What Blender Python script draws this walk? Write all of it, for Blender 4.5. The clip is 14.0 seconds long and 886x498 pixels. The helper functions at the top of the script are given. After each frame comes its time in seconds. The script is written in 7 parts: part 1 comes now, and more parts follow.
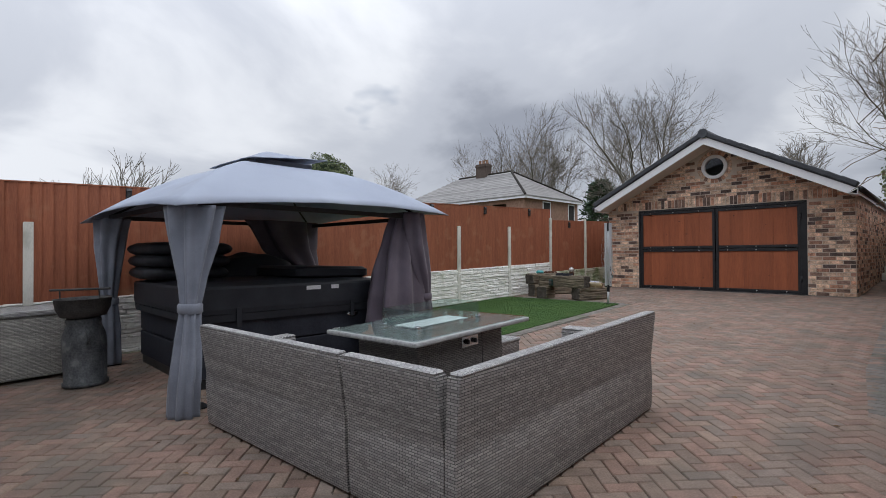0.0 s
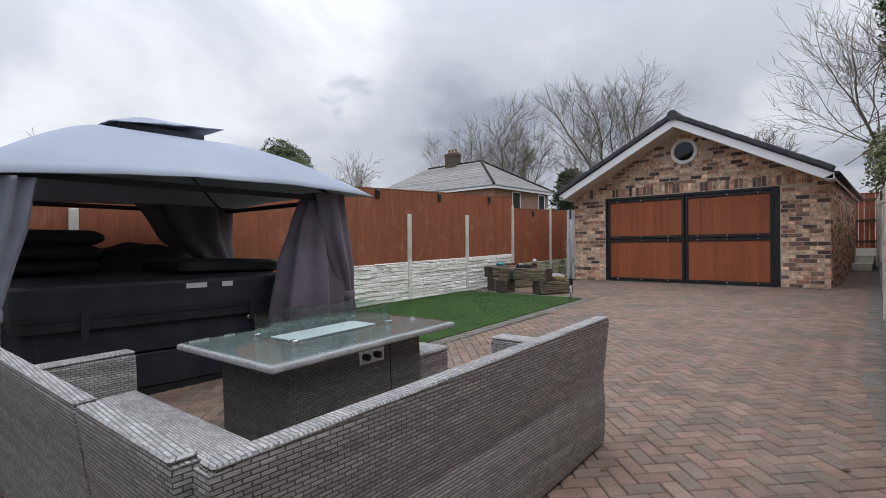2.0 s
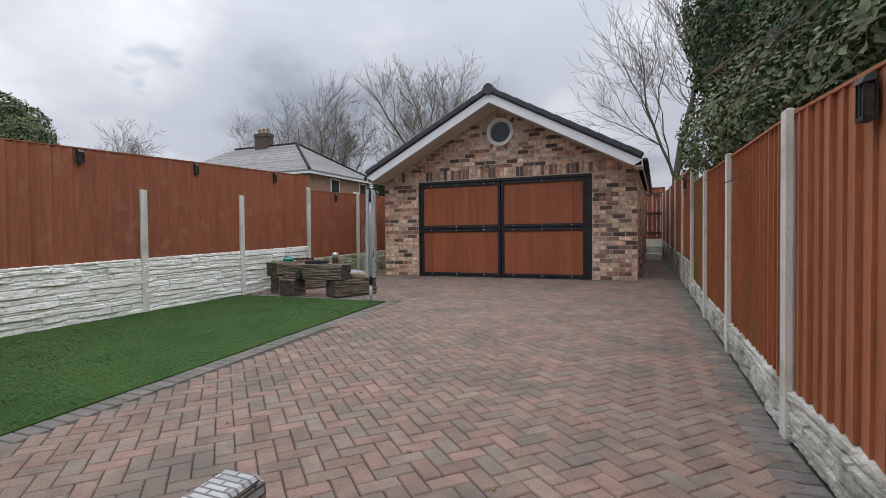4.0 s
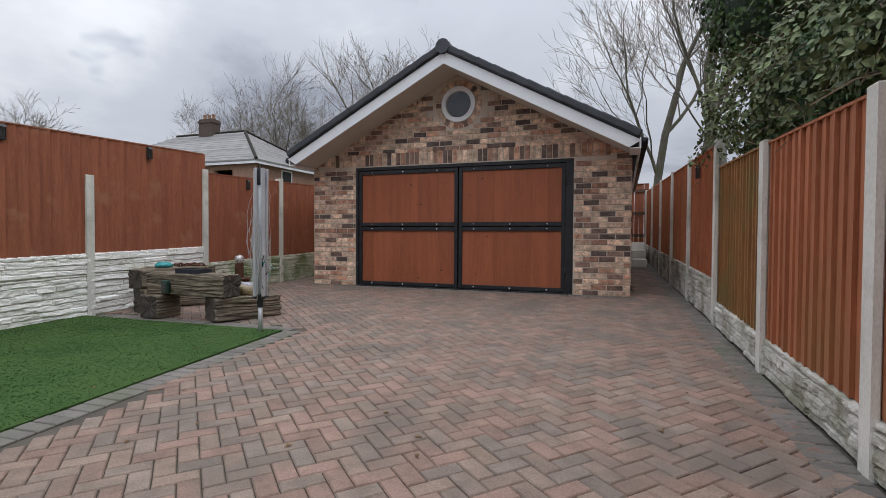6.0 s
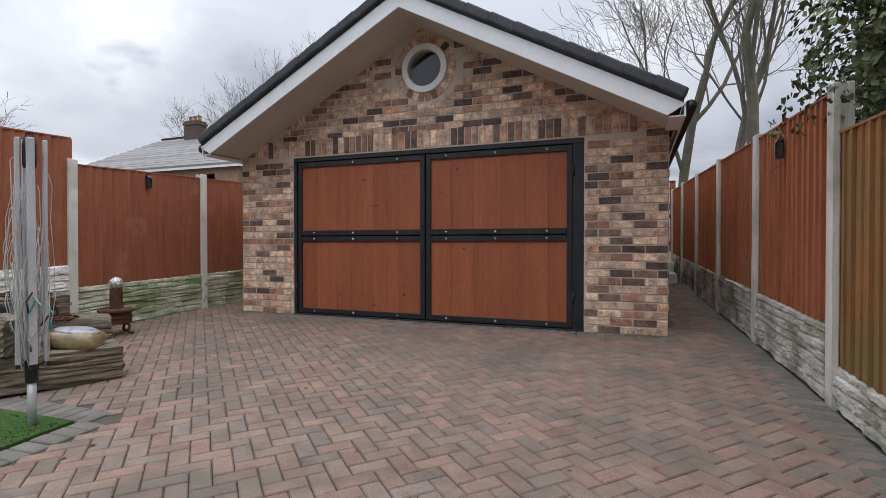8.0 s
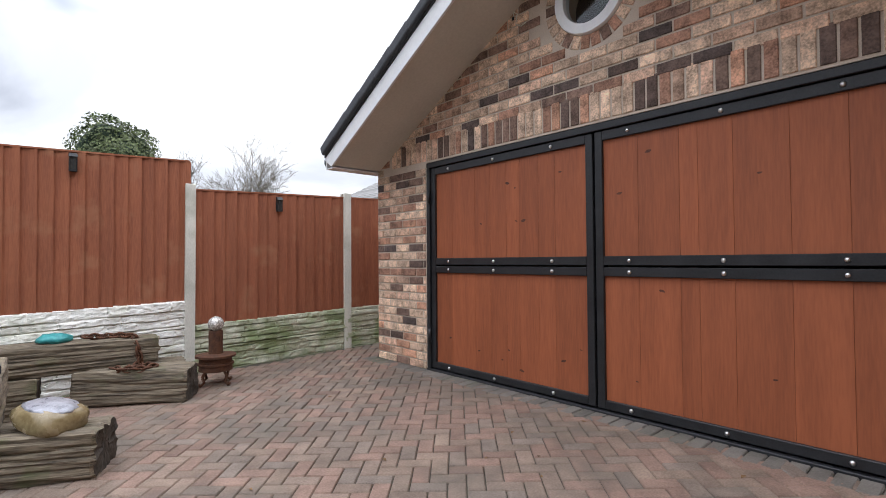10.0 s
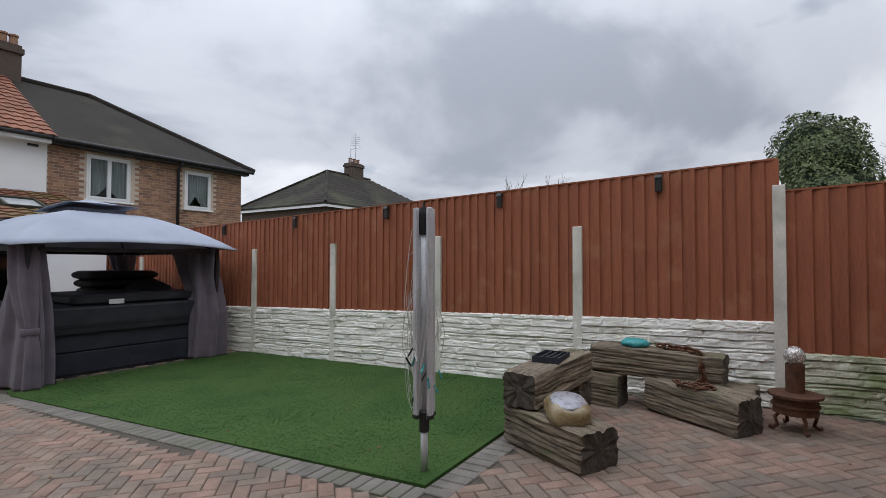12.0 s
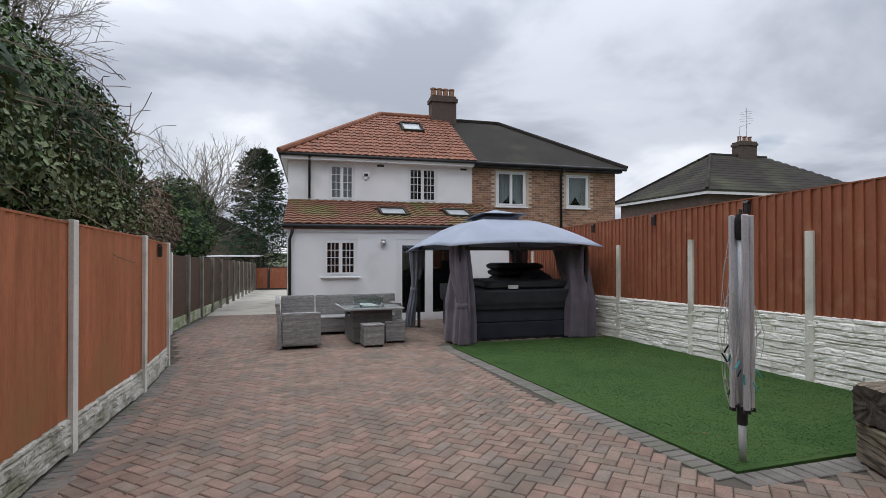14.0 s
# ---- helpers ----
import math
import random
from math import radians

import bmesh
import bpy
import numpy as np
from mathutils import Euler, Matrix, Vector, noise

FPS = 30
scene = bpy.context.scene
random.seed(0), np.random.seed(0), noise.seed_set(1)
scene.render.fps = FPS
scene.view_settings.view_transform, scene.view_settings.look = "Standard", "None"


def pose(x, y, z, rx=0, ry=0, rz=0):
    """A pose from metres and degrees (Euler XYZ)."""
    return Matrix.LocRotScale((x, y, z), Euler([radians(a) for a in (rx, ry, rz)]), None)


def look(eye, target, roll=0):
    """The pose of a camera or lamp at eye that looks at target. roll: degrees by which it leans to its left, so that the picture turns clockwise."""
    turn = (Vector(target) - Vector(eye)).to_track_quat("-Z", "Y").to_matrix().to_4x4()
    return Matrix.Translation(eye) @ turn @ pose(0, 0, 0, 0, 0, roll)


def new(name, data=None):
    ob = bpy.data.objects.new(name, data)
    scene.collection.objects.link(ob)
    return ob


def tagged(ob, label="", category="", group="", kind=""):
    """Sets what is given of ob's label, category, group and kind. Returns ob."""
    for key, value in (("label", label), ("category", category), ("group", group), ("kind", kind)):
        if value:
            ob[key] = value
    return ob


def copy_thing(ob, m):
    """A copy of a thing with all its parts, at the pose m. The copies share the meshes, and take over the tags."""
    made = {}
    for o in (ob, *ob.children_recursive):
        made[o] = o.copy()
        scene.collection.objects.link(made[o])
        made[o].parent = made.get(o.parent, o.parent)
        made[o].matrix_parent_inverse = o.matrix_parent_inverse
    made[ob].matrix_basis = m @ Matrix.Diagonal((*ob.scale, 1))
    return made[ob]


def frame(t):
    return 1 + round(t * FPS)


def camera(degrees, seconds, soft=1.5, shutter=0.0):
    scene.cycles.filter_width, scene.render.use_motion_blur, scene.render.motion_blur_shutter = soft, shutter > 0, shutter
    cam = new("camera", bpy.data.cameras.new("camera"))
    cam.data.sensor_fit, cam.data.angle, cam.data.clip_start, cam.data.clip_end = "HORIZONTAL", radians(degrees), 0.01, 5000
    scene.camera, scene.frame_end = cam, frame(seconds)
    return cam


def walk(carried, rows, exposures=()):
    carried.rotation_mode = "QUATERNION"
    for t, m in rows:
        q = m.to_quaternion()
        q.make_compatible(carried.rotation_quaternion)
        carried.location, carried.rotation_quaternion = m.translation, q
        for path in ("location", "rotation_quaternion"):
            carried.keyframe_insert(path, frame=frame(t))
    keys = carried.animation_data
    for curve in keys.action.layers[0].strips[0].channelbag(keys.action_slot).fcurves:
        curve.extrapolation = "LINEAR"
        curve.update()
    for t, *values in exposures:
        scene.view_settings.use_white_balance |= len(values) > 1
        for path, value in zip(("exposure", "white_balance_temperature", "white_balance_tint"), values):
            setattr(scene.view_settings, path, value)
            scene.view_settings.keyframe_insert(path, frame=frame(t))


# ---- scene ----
cam = camera(83.0, 14.0, soft=0.75)
PATH = [
    (0, (0.37, 0.56, 1.142), (-1.055, 1.962, 1.167), -0.3),
    (0.5, (0.373, 0.623, 1.133), (-1.129, 1.944, 1.146), -0.2),
    (1, (0.302, 0.835, 1.111), (-1.219, 2.134, 1.114), -0.2),
    (1.5, (0.162, 1.192, 1.109), (-1.306, 2.551, 1.104), -0.3),
    (2, (0.012, 1.675, 1.111), (-1.342, 3.146, 1.104), -0.5),
    (2.5, (-0.205, 2.175, 1.119), (-1.424, 3.76, 1.105), -0.5),
    (3, (-0.39, 2.726, 1.095), (-1.447, 4.424, 1.076), -0.5),
    (3.5, (-0.572, 3.285, 1.089), (-1.49, 5.061, 1.056), -0.6),
    (4, (-0.686, 3.905, 1.075), (-1.478, 5.741, 1.03), -0.5),
    (4.2, (-0.734, 4.122, 1.081), (-1.489, 5.974, 1.031), -0.5),
    (6.3, (-1.221, 6.654, 1.119), (-1.894, 8.537, 1.073), 0.2),
    (6.5, (-1.241, 6.917, 1.148), (-1.919, 8.798, 1.109), -0.1),
    (7, (-1.266, 7.521, 1.169), (-1.941, 9.403, 1.133), 0.0),
    (7.2, (-1.289, 7.742, 1.171), (-1.958, 9.627, 1.137), 0.1),
    (9.3, (-1.615, 10.265, 1.276), (-2.727, 11.926, 1.3), -0.3),
    (9.5, (-1.66, 10.51, 1.297), (-2.875, 12.099, 1.329), -0.3),
    (10, (-1.761, 11.093, 1.333), (-3.264, 12.411, 1.378), -0.4),
    (10.5, (-1.956, 11.524, 1.321), (-3.76, 12.385, 1.382), -0.1),
    (11, (-2.102, 11.845, 1.358), (-4.095, 12.001, 1.421), -0.1),
    (11.5, (-2.097, 12.147, 1.412), (-4.032, 11.647, 1.471), 0.1),
    (12, (-2.078, 12.503, 1.448), (-3.753, 11.412, 1.506), 0.1),
    (12.5, (-2.027, 12.853, 1.496), (-3.31, 11.319, 1.529), 0.1),
    (13, (-1.922, 13.133, 1.514), (-2.877, 11.376, 1.533), 0.1),
    (13.5, (-1.867, 13.334, 1.553), (-2.582, 11.466, 1.565), 0.0),
    (14, (-1.869, 13.455, 1.551), (-2.379, 11.521, 1.565), 0.0),
]
walk(cam, [(t, look(eye, target, roll)) for t, eye, target, roll in PATH],
     exposures=[(0, 0.0), (2.0, 0.08), (7.0, 0.1), (9.3, 0.6), (9.6, 0.65), (10.0, 0.65), (10.5, 0.1), (11.0, -0.12), (12.0, -0.1), (12.6, 0.0), (13.5, 0.0), (14.0, -0.04)])

# ---- world, sun and exposure ----
scene.view_settings.exposure = 0.0
world = bpy.data.worlds.new("overcast_sky")
scene.world = world
world.use_nodes = True
wt = world.node_tree
wt.nodes.clear()


def wnode(kind, **kw):
    n = wt.nodes.new(kind)
    for k, v in kw.items():
        if k == "inp":
            for i, val in v.items():
                n.inputs[i].default_value = val
        elif k == "operation":
            n.operation = v
    return n


def wlink(a, b):
    wt.links.new(a, b)


SUN_EL, SUN_AZ = 52.0, 45.0          # degrees; the sun stands veiled behind cloud
w_out = wnode("ShaderNodeOutputWorld")
w_bg = wnode("ShaderNodeBackground", inp={1: 1.0})
wlink(w_bg.outputs[0], w_out.inputs[0])
w_tc = wnode("ShaderNodeTexCoord")
w_sep = wnode("ShaderNodeSeparateXYZ")
wlink(w_tc.outputs["Generated"], w_sep.inputs[0])
w_zc = wnode("ShaderNodeMath", operation="MAXIMUM", inp={1: 0.0})
wlink(w_sep.outputs[2], w_zc.inputs[0])
w_zo = wnode("ShaderNodeMath", operation="ADD", inp={1: 0.28})
wlink(w_zc.outputs[0], w_zo.inputs[0])
w_dx = wnode("ShaderNodeMath", operation="DIVIDE")
w_dy = wnode("ShaderNodeMath", operation="DIVIDE")
wlink(w_sep.outputs[0], w_dx.inputs[0])
wlink(w_zo.outputs[0], w_dx.inputs[1])
wlink(w_sep.outputs[1], w_dy.inputs[0])
wlink(w_zo.outputs[0], w_dy.inputs[1])
w_cmb = wnode("ShaderNodeCombineXYZ")
wlink(w_dx.outputs[0], w_cmb.inputs[0])
wlink(w_dy.outputs[0], w_cmb.inputs[1])
w_n1 = wnode("ShaderNodeTexNoise", inp={"Scale": 0.95, "Detail": 7.0, "Roughness": 0.5, "Distortion": 0.35})
wlink(w_cmb.outputs[0], w_n1.inputs["Vector"])
w_ramp = wnode("ShaderNodeValToRGB")
w_ramp.color_ramp.interpolation = "EASE"
els = w_ramp.color_ramp.elements
els[0].position, els[0].color = 0.37, (0.37, 0.40, 0.475, 1)
els[1].position, els[1].color = 0.635, (0.86, 0.89, 0.95, 1)
mid = els.new(0.5)
mid.color = (0.585, 0.62, 0.70, 1)
wlink(w_n1.outputs["Fac"], w_ramp.inputs[0])
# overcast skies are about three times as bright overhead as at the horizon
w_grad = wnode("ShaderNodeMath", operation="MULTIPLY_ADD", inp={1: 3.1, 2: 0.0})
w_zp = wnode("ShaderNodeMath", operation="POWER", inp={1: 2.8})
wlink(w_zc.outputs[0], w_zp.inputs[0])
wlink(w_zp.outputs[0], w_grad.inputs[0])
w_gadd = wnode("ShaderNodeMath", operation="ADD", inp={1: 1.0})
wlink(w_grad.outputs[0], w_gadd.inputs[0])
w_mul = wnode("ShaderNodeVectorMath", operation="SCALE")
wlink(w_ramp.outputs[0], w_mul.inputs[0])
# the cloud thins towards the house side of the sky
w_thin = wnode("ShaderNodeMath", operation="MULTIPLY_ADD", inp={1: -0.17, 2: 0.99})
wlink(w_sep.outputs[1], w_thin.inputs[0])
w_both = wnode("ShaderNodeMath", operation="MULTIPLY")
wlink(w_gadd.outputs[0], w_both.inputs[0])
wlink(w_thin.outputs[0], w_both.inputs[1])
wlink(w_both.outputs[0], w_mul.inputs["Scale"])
w_sky = wnode("ShaderNodeTexSky")
w_sky.sky_type = "NISHITA"
w_sky.sun_disc = False
w_sky.sun_elevation = radians(SUN_EL)
w_sky.sun_rotation = radians(SUN_AZ)
w_sk = wnode("ShaderNodeVectorMath", operation="SCALE", inp={"Scale": 0.09})
wlink(w_sky.outputs[0], w_sk.inputs[0])
w_n2 = wnode("ShaderNodeTexNoise", inp={"Scale": 1.7, "Detail": 4.0})
wlink(w_cmb.outputs[0], w_n2.inputs["Vector"])
w_hole = wnode("ShaderNodeMapRange", inp={1: 0.66, 2: 0.76, 3: 0.03, 4: 0.8})
wlink(w_n2.outputs["Fac"], w_hole.inputs[0])
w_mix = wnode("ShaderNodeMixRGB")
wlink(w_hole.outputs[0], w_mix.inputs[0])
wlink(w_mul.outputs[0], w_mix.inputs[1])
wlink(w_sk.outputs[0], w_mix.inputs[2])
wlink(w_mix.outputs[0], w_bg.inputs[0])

sun_data = bpy.data.lights.new("sun", "SUN")
sun_data.energy, sun_data.angle, sun_data.color = 0.7, radians(40), (1.0, 0.97, 0.92)
sun = new("sun", sun_data)
az, el = radians(SUN_AZ), radians(SUN_EL)
sun_from = Vector((math.sin(az) * math.cos(el), math.cos(az) * math.cos(el), math.sin(el)))
sun.matrix_world = look(sun_from * 60, (0, 0, 0))


# ---- materials ----
def ground_z(y):
    """The plot falls gently from the garage to the house."""
    return -0.24 + 0.03 * y


def surf(name, dark, light, rough=0.75, scale=3.0, fine=40.0, bump=0.25, metal=0.0, stretch=(1, 1, 1), rnd=None, spread=0.25,
         stain=None, stain_scale=0.9, stain_at=0.56, palette=None, spec=0.4, coat=0.0, sheen=0.0, rough_var=0.12):
    m = bpy.data.materials.new(name)
    m.use_nodes = True
    nt = m.node_tree
    nt.nodes.clear()
    nn, lk = nt.nodes.new, nt.links.new
    out, bs = nn("ShaderNodeOutputMaterial"), nn("ShaderNodeBsdfPrincipled")
    lk(bs.outputs[0], out.inputs[0])
    geo = nn("ShaderNodeNewGeometry")
    mp = nn("ShaderNodeMapping")
    mp.inputs["Scale"].default_value = stretch
    lk(geo.outputs["Position"], mp.inputs[0])
    vec = mp.outputs[0]
    n1, n2 = nn("ShaderNodeTexNoise"), nn("ShaderNodeTexNoise")
    n1.inputs["Scale"].default_value, n1.inputs["Detail"].default_value = scale, 5
    n2.inputs["Scale"].default_value, n2.inputs["Detail"].default_value = fine, 4
    lk(vec, n1.inputs["Vector"])
    lk(vec, n2.inputs["Vector"])
    mixf = nn("ShaderNodeMath")
    mixf.operation = "MULTIPLY_ADD"
    mixf.inputs[1].default_value = 0.45
    lk(n2.outputs["Fac"], mixf.inputs[0])
    half = nn("ShaderNodeMath")
    half.operation = "MULTIPLY"
    half.inputs[1].default_value = 0.55
    lk(n1.outputs["Fac"], half.inputs[0])
    lk(half.outputs[0], mixf.inputs[2])
    rp = nn("ShaderNodeValToRGB")
    e = rp.color_ramp.elements
    e[0].position, e[0].color = 0.36, (*dark, 1)
    e[1].position, e[1].color = 0.64, (*light, 1)
    lk(mixf.outputs[0], rp.inputs[0])
    col = rp.outputs[0]
    if rnd:
        src = nn("ShaderNodeObjectInfo").outputs["Random"] if rnd == "object" else geo.outputs["Random Per Island"]
        if palette:
            pr = nn("ShaderNodeValToRGB")
            pr.color_ramp.interpolation = "CONSTANT"
            pe = pr.color_ramp.elements
            for i, c in enumerate(palette):
                x = pe[i] if i < 2 else pe.new(0.5)
                x.position = i / len(palette)
                x.color = (*c, 1)
            lk(src, pr.inputs[0])
            mx = nn("ShaderNodeMixRGB")
            mx.blend_type = "MULTIPLY"
            mx.inputs[0].default_value = 1.0
            lk(col, mx.inputs[1])
            lk(pr.outputs[0], mx.inputs[2])
            col = mx.outputs[0]
        wn = nn("ShaderNodeTexWhiteNoise")
        wn.noise_dimensions = "1D"
        lk(src, wn.inputs["W"])
        mr = nn("ShaderNodeMapRange")
        mr.inputs[3].default_value, mr.inputs[4].default_value = 1 - spread, 1 + spread
        lk(wn.outputs["Value"], mr.inputs[0])
        sc = nn("ShaderNodeVectorMath")
        sc.operation = "SCALE"
        lk(col, sc.inputs[0])
        lk(mr.outputs[0], sc.inputs["Scale"])
        col = sc.outputs[0]
    if stain:
        n3 = nn("ShaderNodeTexNoise")
        n3.inputs["Scale"].default_value, n3.inputs["Detail"].default_value = stain_scale, 6
        lk(geo.outputs["Position"], n3.inputs["Vector"])
        sr = nn("ShaderNodeMapRange")
        sr.inputs[1].default_value, sr.inputs[2].default_value = stain_at - 0.06, stain_at + 0.14
        sr.inputs[3].default_value, sr.inputs[4].default_value = 0.0, 0.8
        lk(n3.outputs["Fac"], sr.inputs[0])
        mx = nn("ShaderNodeMixRGB")
        lk(sr.outputs[0], mx.inputs[0])
        lk(col, mx.inputs[1])
        mx.inputs[2].default_value = (*stain, 1)
        col = mx.outputs[0]
    lk(col, bs.inputs["Base Color"])
    rr = nn("ShaderNodeMapRange")
    rr.inputs[3].default_value, rr.inputs[4].default_value = max(0.02, rough - rough_var), min(1.0, rough + rough_var)
    lk(n1.outputs["Fac"], rr.inputs[0])
    lk(rr.outputs[0], bs.inputs["Roughness"])
    bs.inputs["Metallic"].default_value = metal
    bs.inputs["Specular IOR Level"].default_value = spec
    bs.inputs["Coat Weight"].default_value = coat
    bs.inputs["Sheen Weight"].default_value = sheen
    if bump:
        bp = nn("ShaderNodeBump")
        bp.inputs["Strength"].default_value, bp.inputs["Distance"].default_value = bump, 0.01
        lk(mixf.outputs[0], bp.inputs["Height"])
        lk(bp.outputs[0], bs.inputs["Normal"])
    return m


def glass(name, tint=(0.9, 0.95, 0.95), rough=0.02, clear=0.85):
    """Thin sheet glass: mostly straight through, with a mirror share at grazing angles."""
    m = bpy.data.materials.new(name)
    m.use_nodes = True
    nt = m.node_tree
    nt.nodes.clear()
    out = nt.nodes.new("ShaderNodeOutputMaterial")
    tr, gl, mx, fr, pw, ad = (nt.nodes.new("ShaderNode" + k) for k in ("BsdfTransparent", "BsdfGlossy", "MixShader", "LayerWeight", "Math", "Math"))
    tr.inputs[0].default_value = (*[c * clear for c in tint], 1)
    gl.inputs["Roughness"].default_value = rough
    pw.operation, pw.inputs[1].default_value = "POWER", 4.5
    ad.operation, ad.inputs[1].default_value, ad.inputs[2].default_value = "MULTIPLY_ADD", 0.8, 0.07
    nt.links.new(fr.outputs["Facing"], pw.inputs[0])
    nt.links.new(pw.outputs[0], ad.inputs[0])
    nt.links.new(ad.outputs[0], mx.inputs[0])
    nt.links.new(tr.outputs[0], mx.inputs[1])
    nt.links.new(gl.outputs[0], mx.inputs[2])
    nt.links.new(mx.outputs[0], out.inputs[0])
    return m


BRICKS = [(0.50, 0.37, 0.28), (0.42, 0.25, 0.175), (0.105, 0.078, 0.068), (0.47, 0.34, 0.26), (0.31, 0.185, 0.135), (0.14, 0.10, 0.082), (0.42, 0.30, 0.225), (0.085, 0.068, 0.064),
          (0.52, 0.41, 0.315), (0.36, 0.215, 0.15), (0.23, 0.155, 0.12), (0.46, 0.315, 0.23), (0.12, 0.082, 0.07), (0.37, 0.245, 0.18), (0.19, 0.13, 0.105), (0.44, 0.27, 0.18)]
PAVERS = [(0.238, 0.182, 0.146), (0.222, 0.178, 0.146), (0.254, 0.192, 0.150), (0.212, 0.174, 0.146), (0.242, 0.182, 0.144), (0.258, 0.176, 0.140),
          (0.200, 0.168, 0.143), (0.256, 0.206, 0.168), (0.230, 0.178, 0.142), (0.266, 0.204, 0.160)]
WHITE3 = ((0.72, 0.72, 0.72), (1.1, 1.1, 1.1))
BRICK2 = ((0.56, 0.495, 0.46), (1.88, 1.75, 1.67))
PAVE2 = ((0.64, 0.605, 0.585), (1.13, 1.09, 1.07))
M = {}
M["brick"] = surf("multi_brick", *BRICK2, rough=0.9, scale=13, fine=75, bump=1.0, rnd="object", palette=BRICKS, spread=0.25)
M["brick_far"] = surf("multi_brick_joined", *BRICK2, rough=0.9, scale=13, fine=75, bump=1.0, rnd="island", palette=BRICKS, spread=0.25)
M["mortar"] = surf("mortar", (0.46, 0.385, 0.315), (0.60, 0.51, 0.425), rough=0.95, scale=6, fine=120, bump=0.4)
M["paver"] = surf("block_paver", *PAVE2, rough=0.85, scale=7, fine=90, bump=0.6, rnd="object", palette=PAVERS, spread=0.14,
                  stain=(0.125, 0.108, 0.088), stain_scale=1.5, stain_at=0.57)
M["paver_far"] = surf("block_paver_joined", *PAVE2, rough=0.85, scale=7, fine=90, bump=0.6, rnd="island", palette=PAVERS, spread=0.14,
                      stain=(0.125, 0.108, 0.088), stain_scale=1.5, stain_at=0.57)
M["paver_grey"] = surf("grey_edge_paver", (0.115, 0.105, 0.092), (0.20, 0.182, 0.162), rough=0.85, scale=8, fine=100, rnd="island", spread=0.16,
                       stain=(0.10, 0.11, 0.07), stain_scale=2.0, stain_at=0.58)
M["joint"] = surf("jointing_sand", (0.05, 0.043, 0.034), (0.10, 0.085, 0.066), rough=0.95, scale=5, fine=150, bump=0.3, stain=(0.07, 0.075, 0.04))
M["soil"] = surf("bare_soil_and_rough_grass", (0.06, 0.07, 0.03), (0.12, 0.12, 0.06), rough=0.95, scale=0.4, fine=6)
M["drive"] = surf("pale_concrete_drive", (0.36, 0.34, 0.29), (0.48, 0.45, 0.39), rough=0.85, scale=1.2, fine=30, stain=(0.25, 0.23, 0.19))
M["fence"] = surf("stained_fence_board", (0.235, 0.074, 0.037), (0.345, 0.117, 0.058), rough=0.72, scale=2.2, fine=14, stretch=(9, 9, 0.8),
                  bump=0.35, rnd="object", spread=0.07, stain=(0.37, 0.165, 0.09), stain_scale=3.5, stain_at=0.62)
M["fence_warm"] = surf("orange_brown_stained_fence_board", (0.30, 0.102, 0.045), (0.45, 0.162, 0.074), rough=0.72, scale=2.2, fine=14, stretch=(9, 9, 0.8),
                       bump=0.35, rnd="object", spread=0.11, stain=(0.30, 0.15, 0.06), stain_scale=1.2, stain_at=0.60)
M["fence_lichen"] = surf("greenish_weathered_fence_board", (0.23, 0.105, 0.036), (0.37, 0.185, 0.068), rough=0.78, scale=2.2, fine=14, stretch=(9, 9, 0.8),
                         bump=0.35, rnd="object", spread=0.12, stain=(0.21, 0.17, 0.06), stain_scale=1.4, stain_at=0.52)
M["fence_far"] = surf("dark_fence_board", (0.07, 0.045, 0.032), (0.15, 0.085, 0.055), rough=0.8, scale=2.2, fine=14, stretch=(9, 9, 0.8),
                      bump=0.35, rnd="island", spread=0.2)
M["post"] = surf("weathered_concrete_post", (0.56, 0.55, 0.49), (0.75, 0.73, 0.66), rough=0.9, scale=3, fine=60, bump=0.3, stretch=(2, 2, 0.7),
                 stain=(0.36, 0.365, 0.29), stain_scale=2.5, stain_at=0.59)
M["post_dull"] = surf("grimy_grey_concrete_post", (0.20, 0.19, 0.165), (0.34, 0.32, 0.28), rough=0.9, scale=3, fine=60, bump=0.3, stretch=(2, 2, 0.7),
                      stain=(0.13, 0.135, 0.09), stain_scale=2.5, stain_at=0.55)
M["rockface"] = surf("white_painted_rock_faced_concrete", (0.76, 0.75, 0.70), (0.90, 0.89, 0.85), rough=0.85, scale=4, fine=60, bump=0.5,
                     stain=(0.50, 0.51, 0.38), stain_scale=2.6, stain_at=0.64)
M["rockworn"] = surf("worn_dirty_white_rock_faced_concrete", (0.40, 0.385, 0.33), (0.66, 0.645, 0.59), rough=0.9, scale=5, fine=60, bump=0.6,
                     stain=(0.17, 0.165, 0.10), stain_scale=3.2, stain_at=0.50)
M["rockgreen"] = surf("algae_stained_rock_faced_concrete", (0.42, 0.44, 0.31), (0.66, 0.65, 0.55), rough=0.85, scale=4, fine=60, bump=0.5,
                      stain=(0.17, 0.24, 0.08), stain_scale=3.0, stain_at=0.47)
M["black"] = surf("black_powder_coated_steel", (0.012, 0.013, 0.015), (0.026, 0.027, 0.03), rough=0.42, scale=6, fine=80, bump=0.08)
M["doorwood"] = surf("red_brown_stained_pine", (0.255, 0.074, 0.031), (0.36, 0.106, 0.044), rough=0.6, scale=1.6, fine=11, stretch=(8, 8, 0.7),
                     bump=0.15, rnd="object", spread=0.10)
M["knot"] = surf("dark_pine_knot", (0.06, 0.02, 0.012), (0.12, 0.04, 0.02), rough=0.6, scale=20, bump=0.1)
M["steel"] = surf("bright_zinc_bolt", (0.6, 0.6, 0.6), (0.75, 0.75, 0.75), rough=0.3, metal=1.0, bump=0.05)
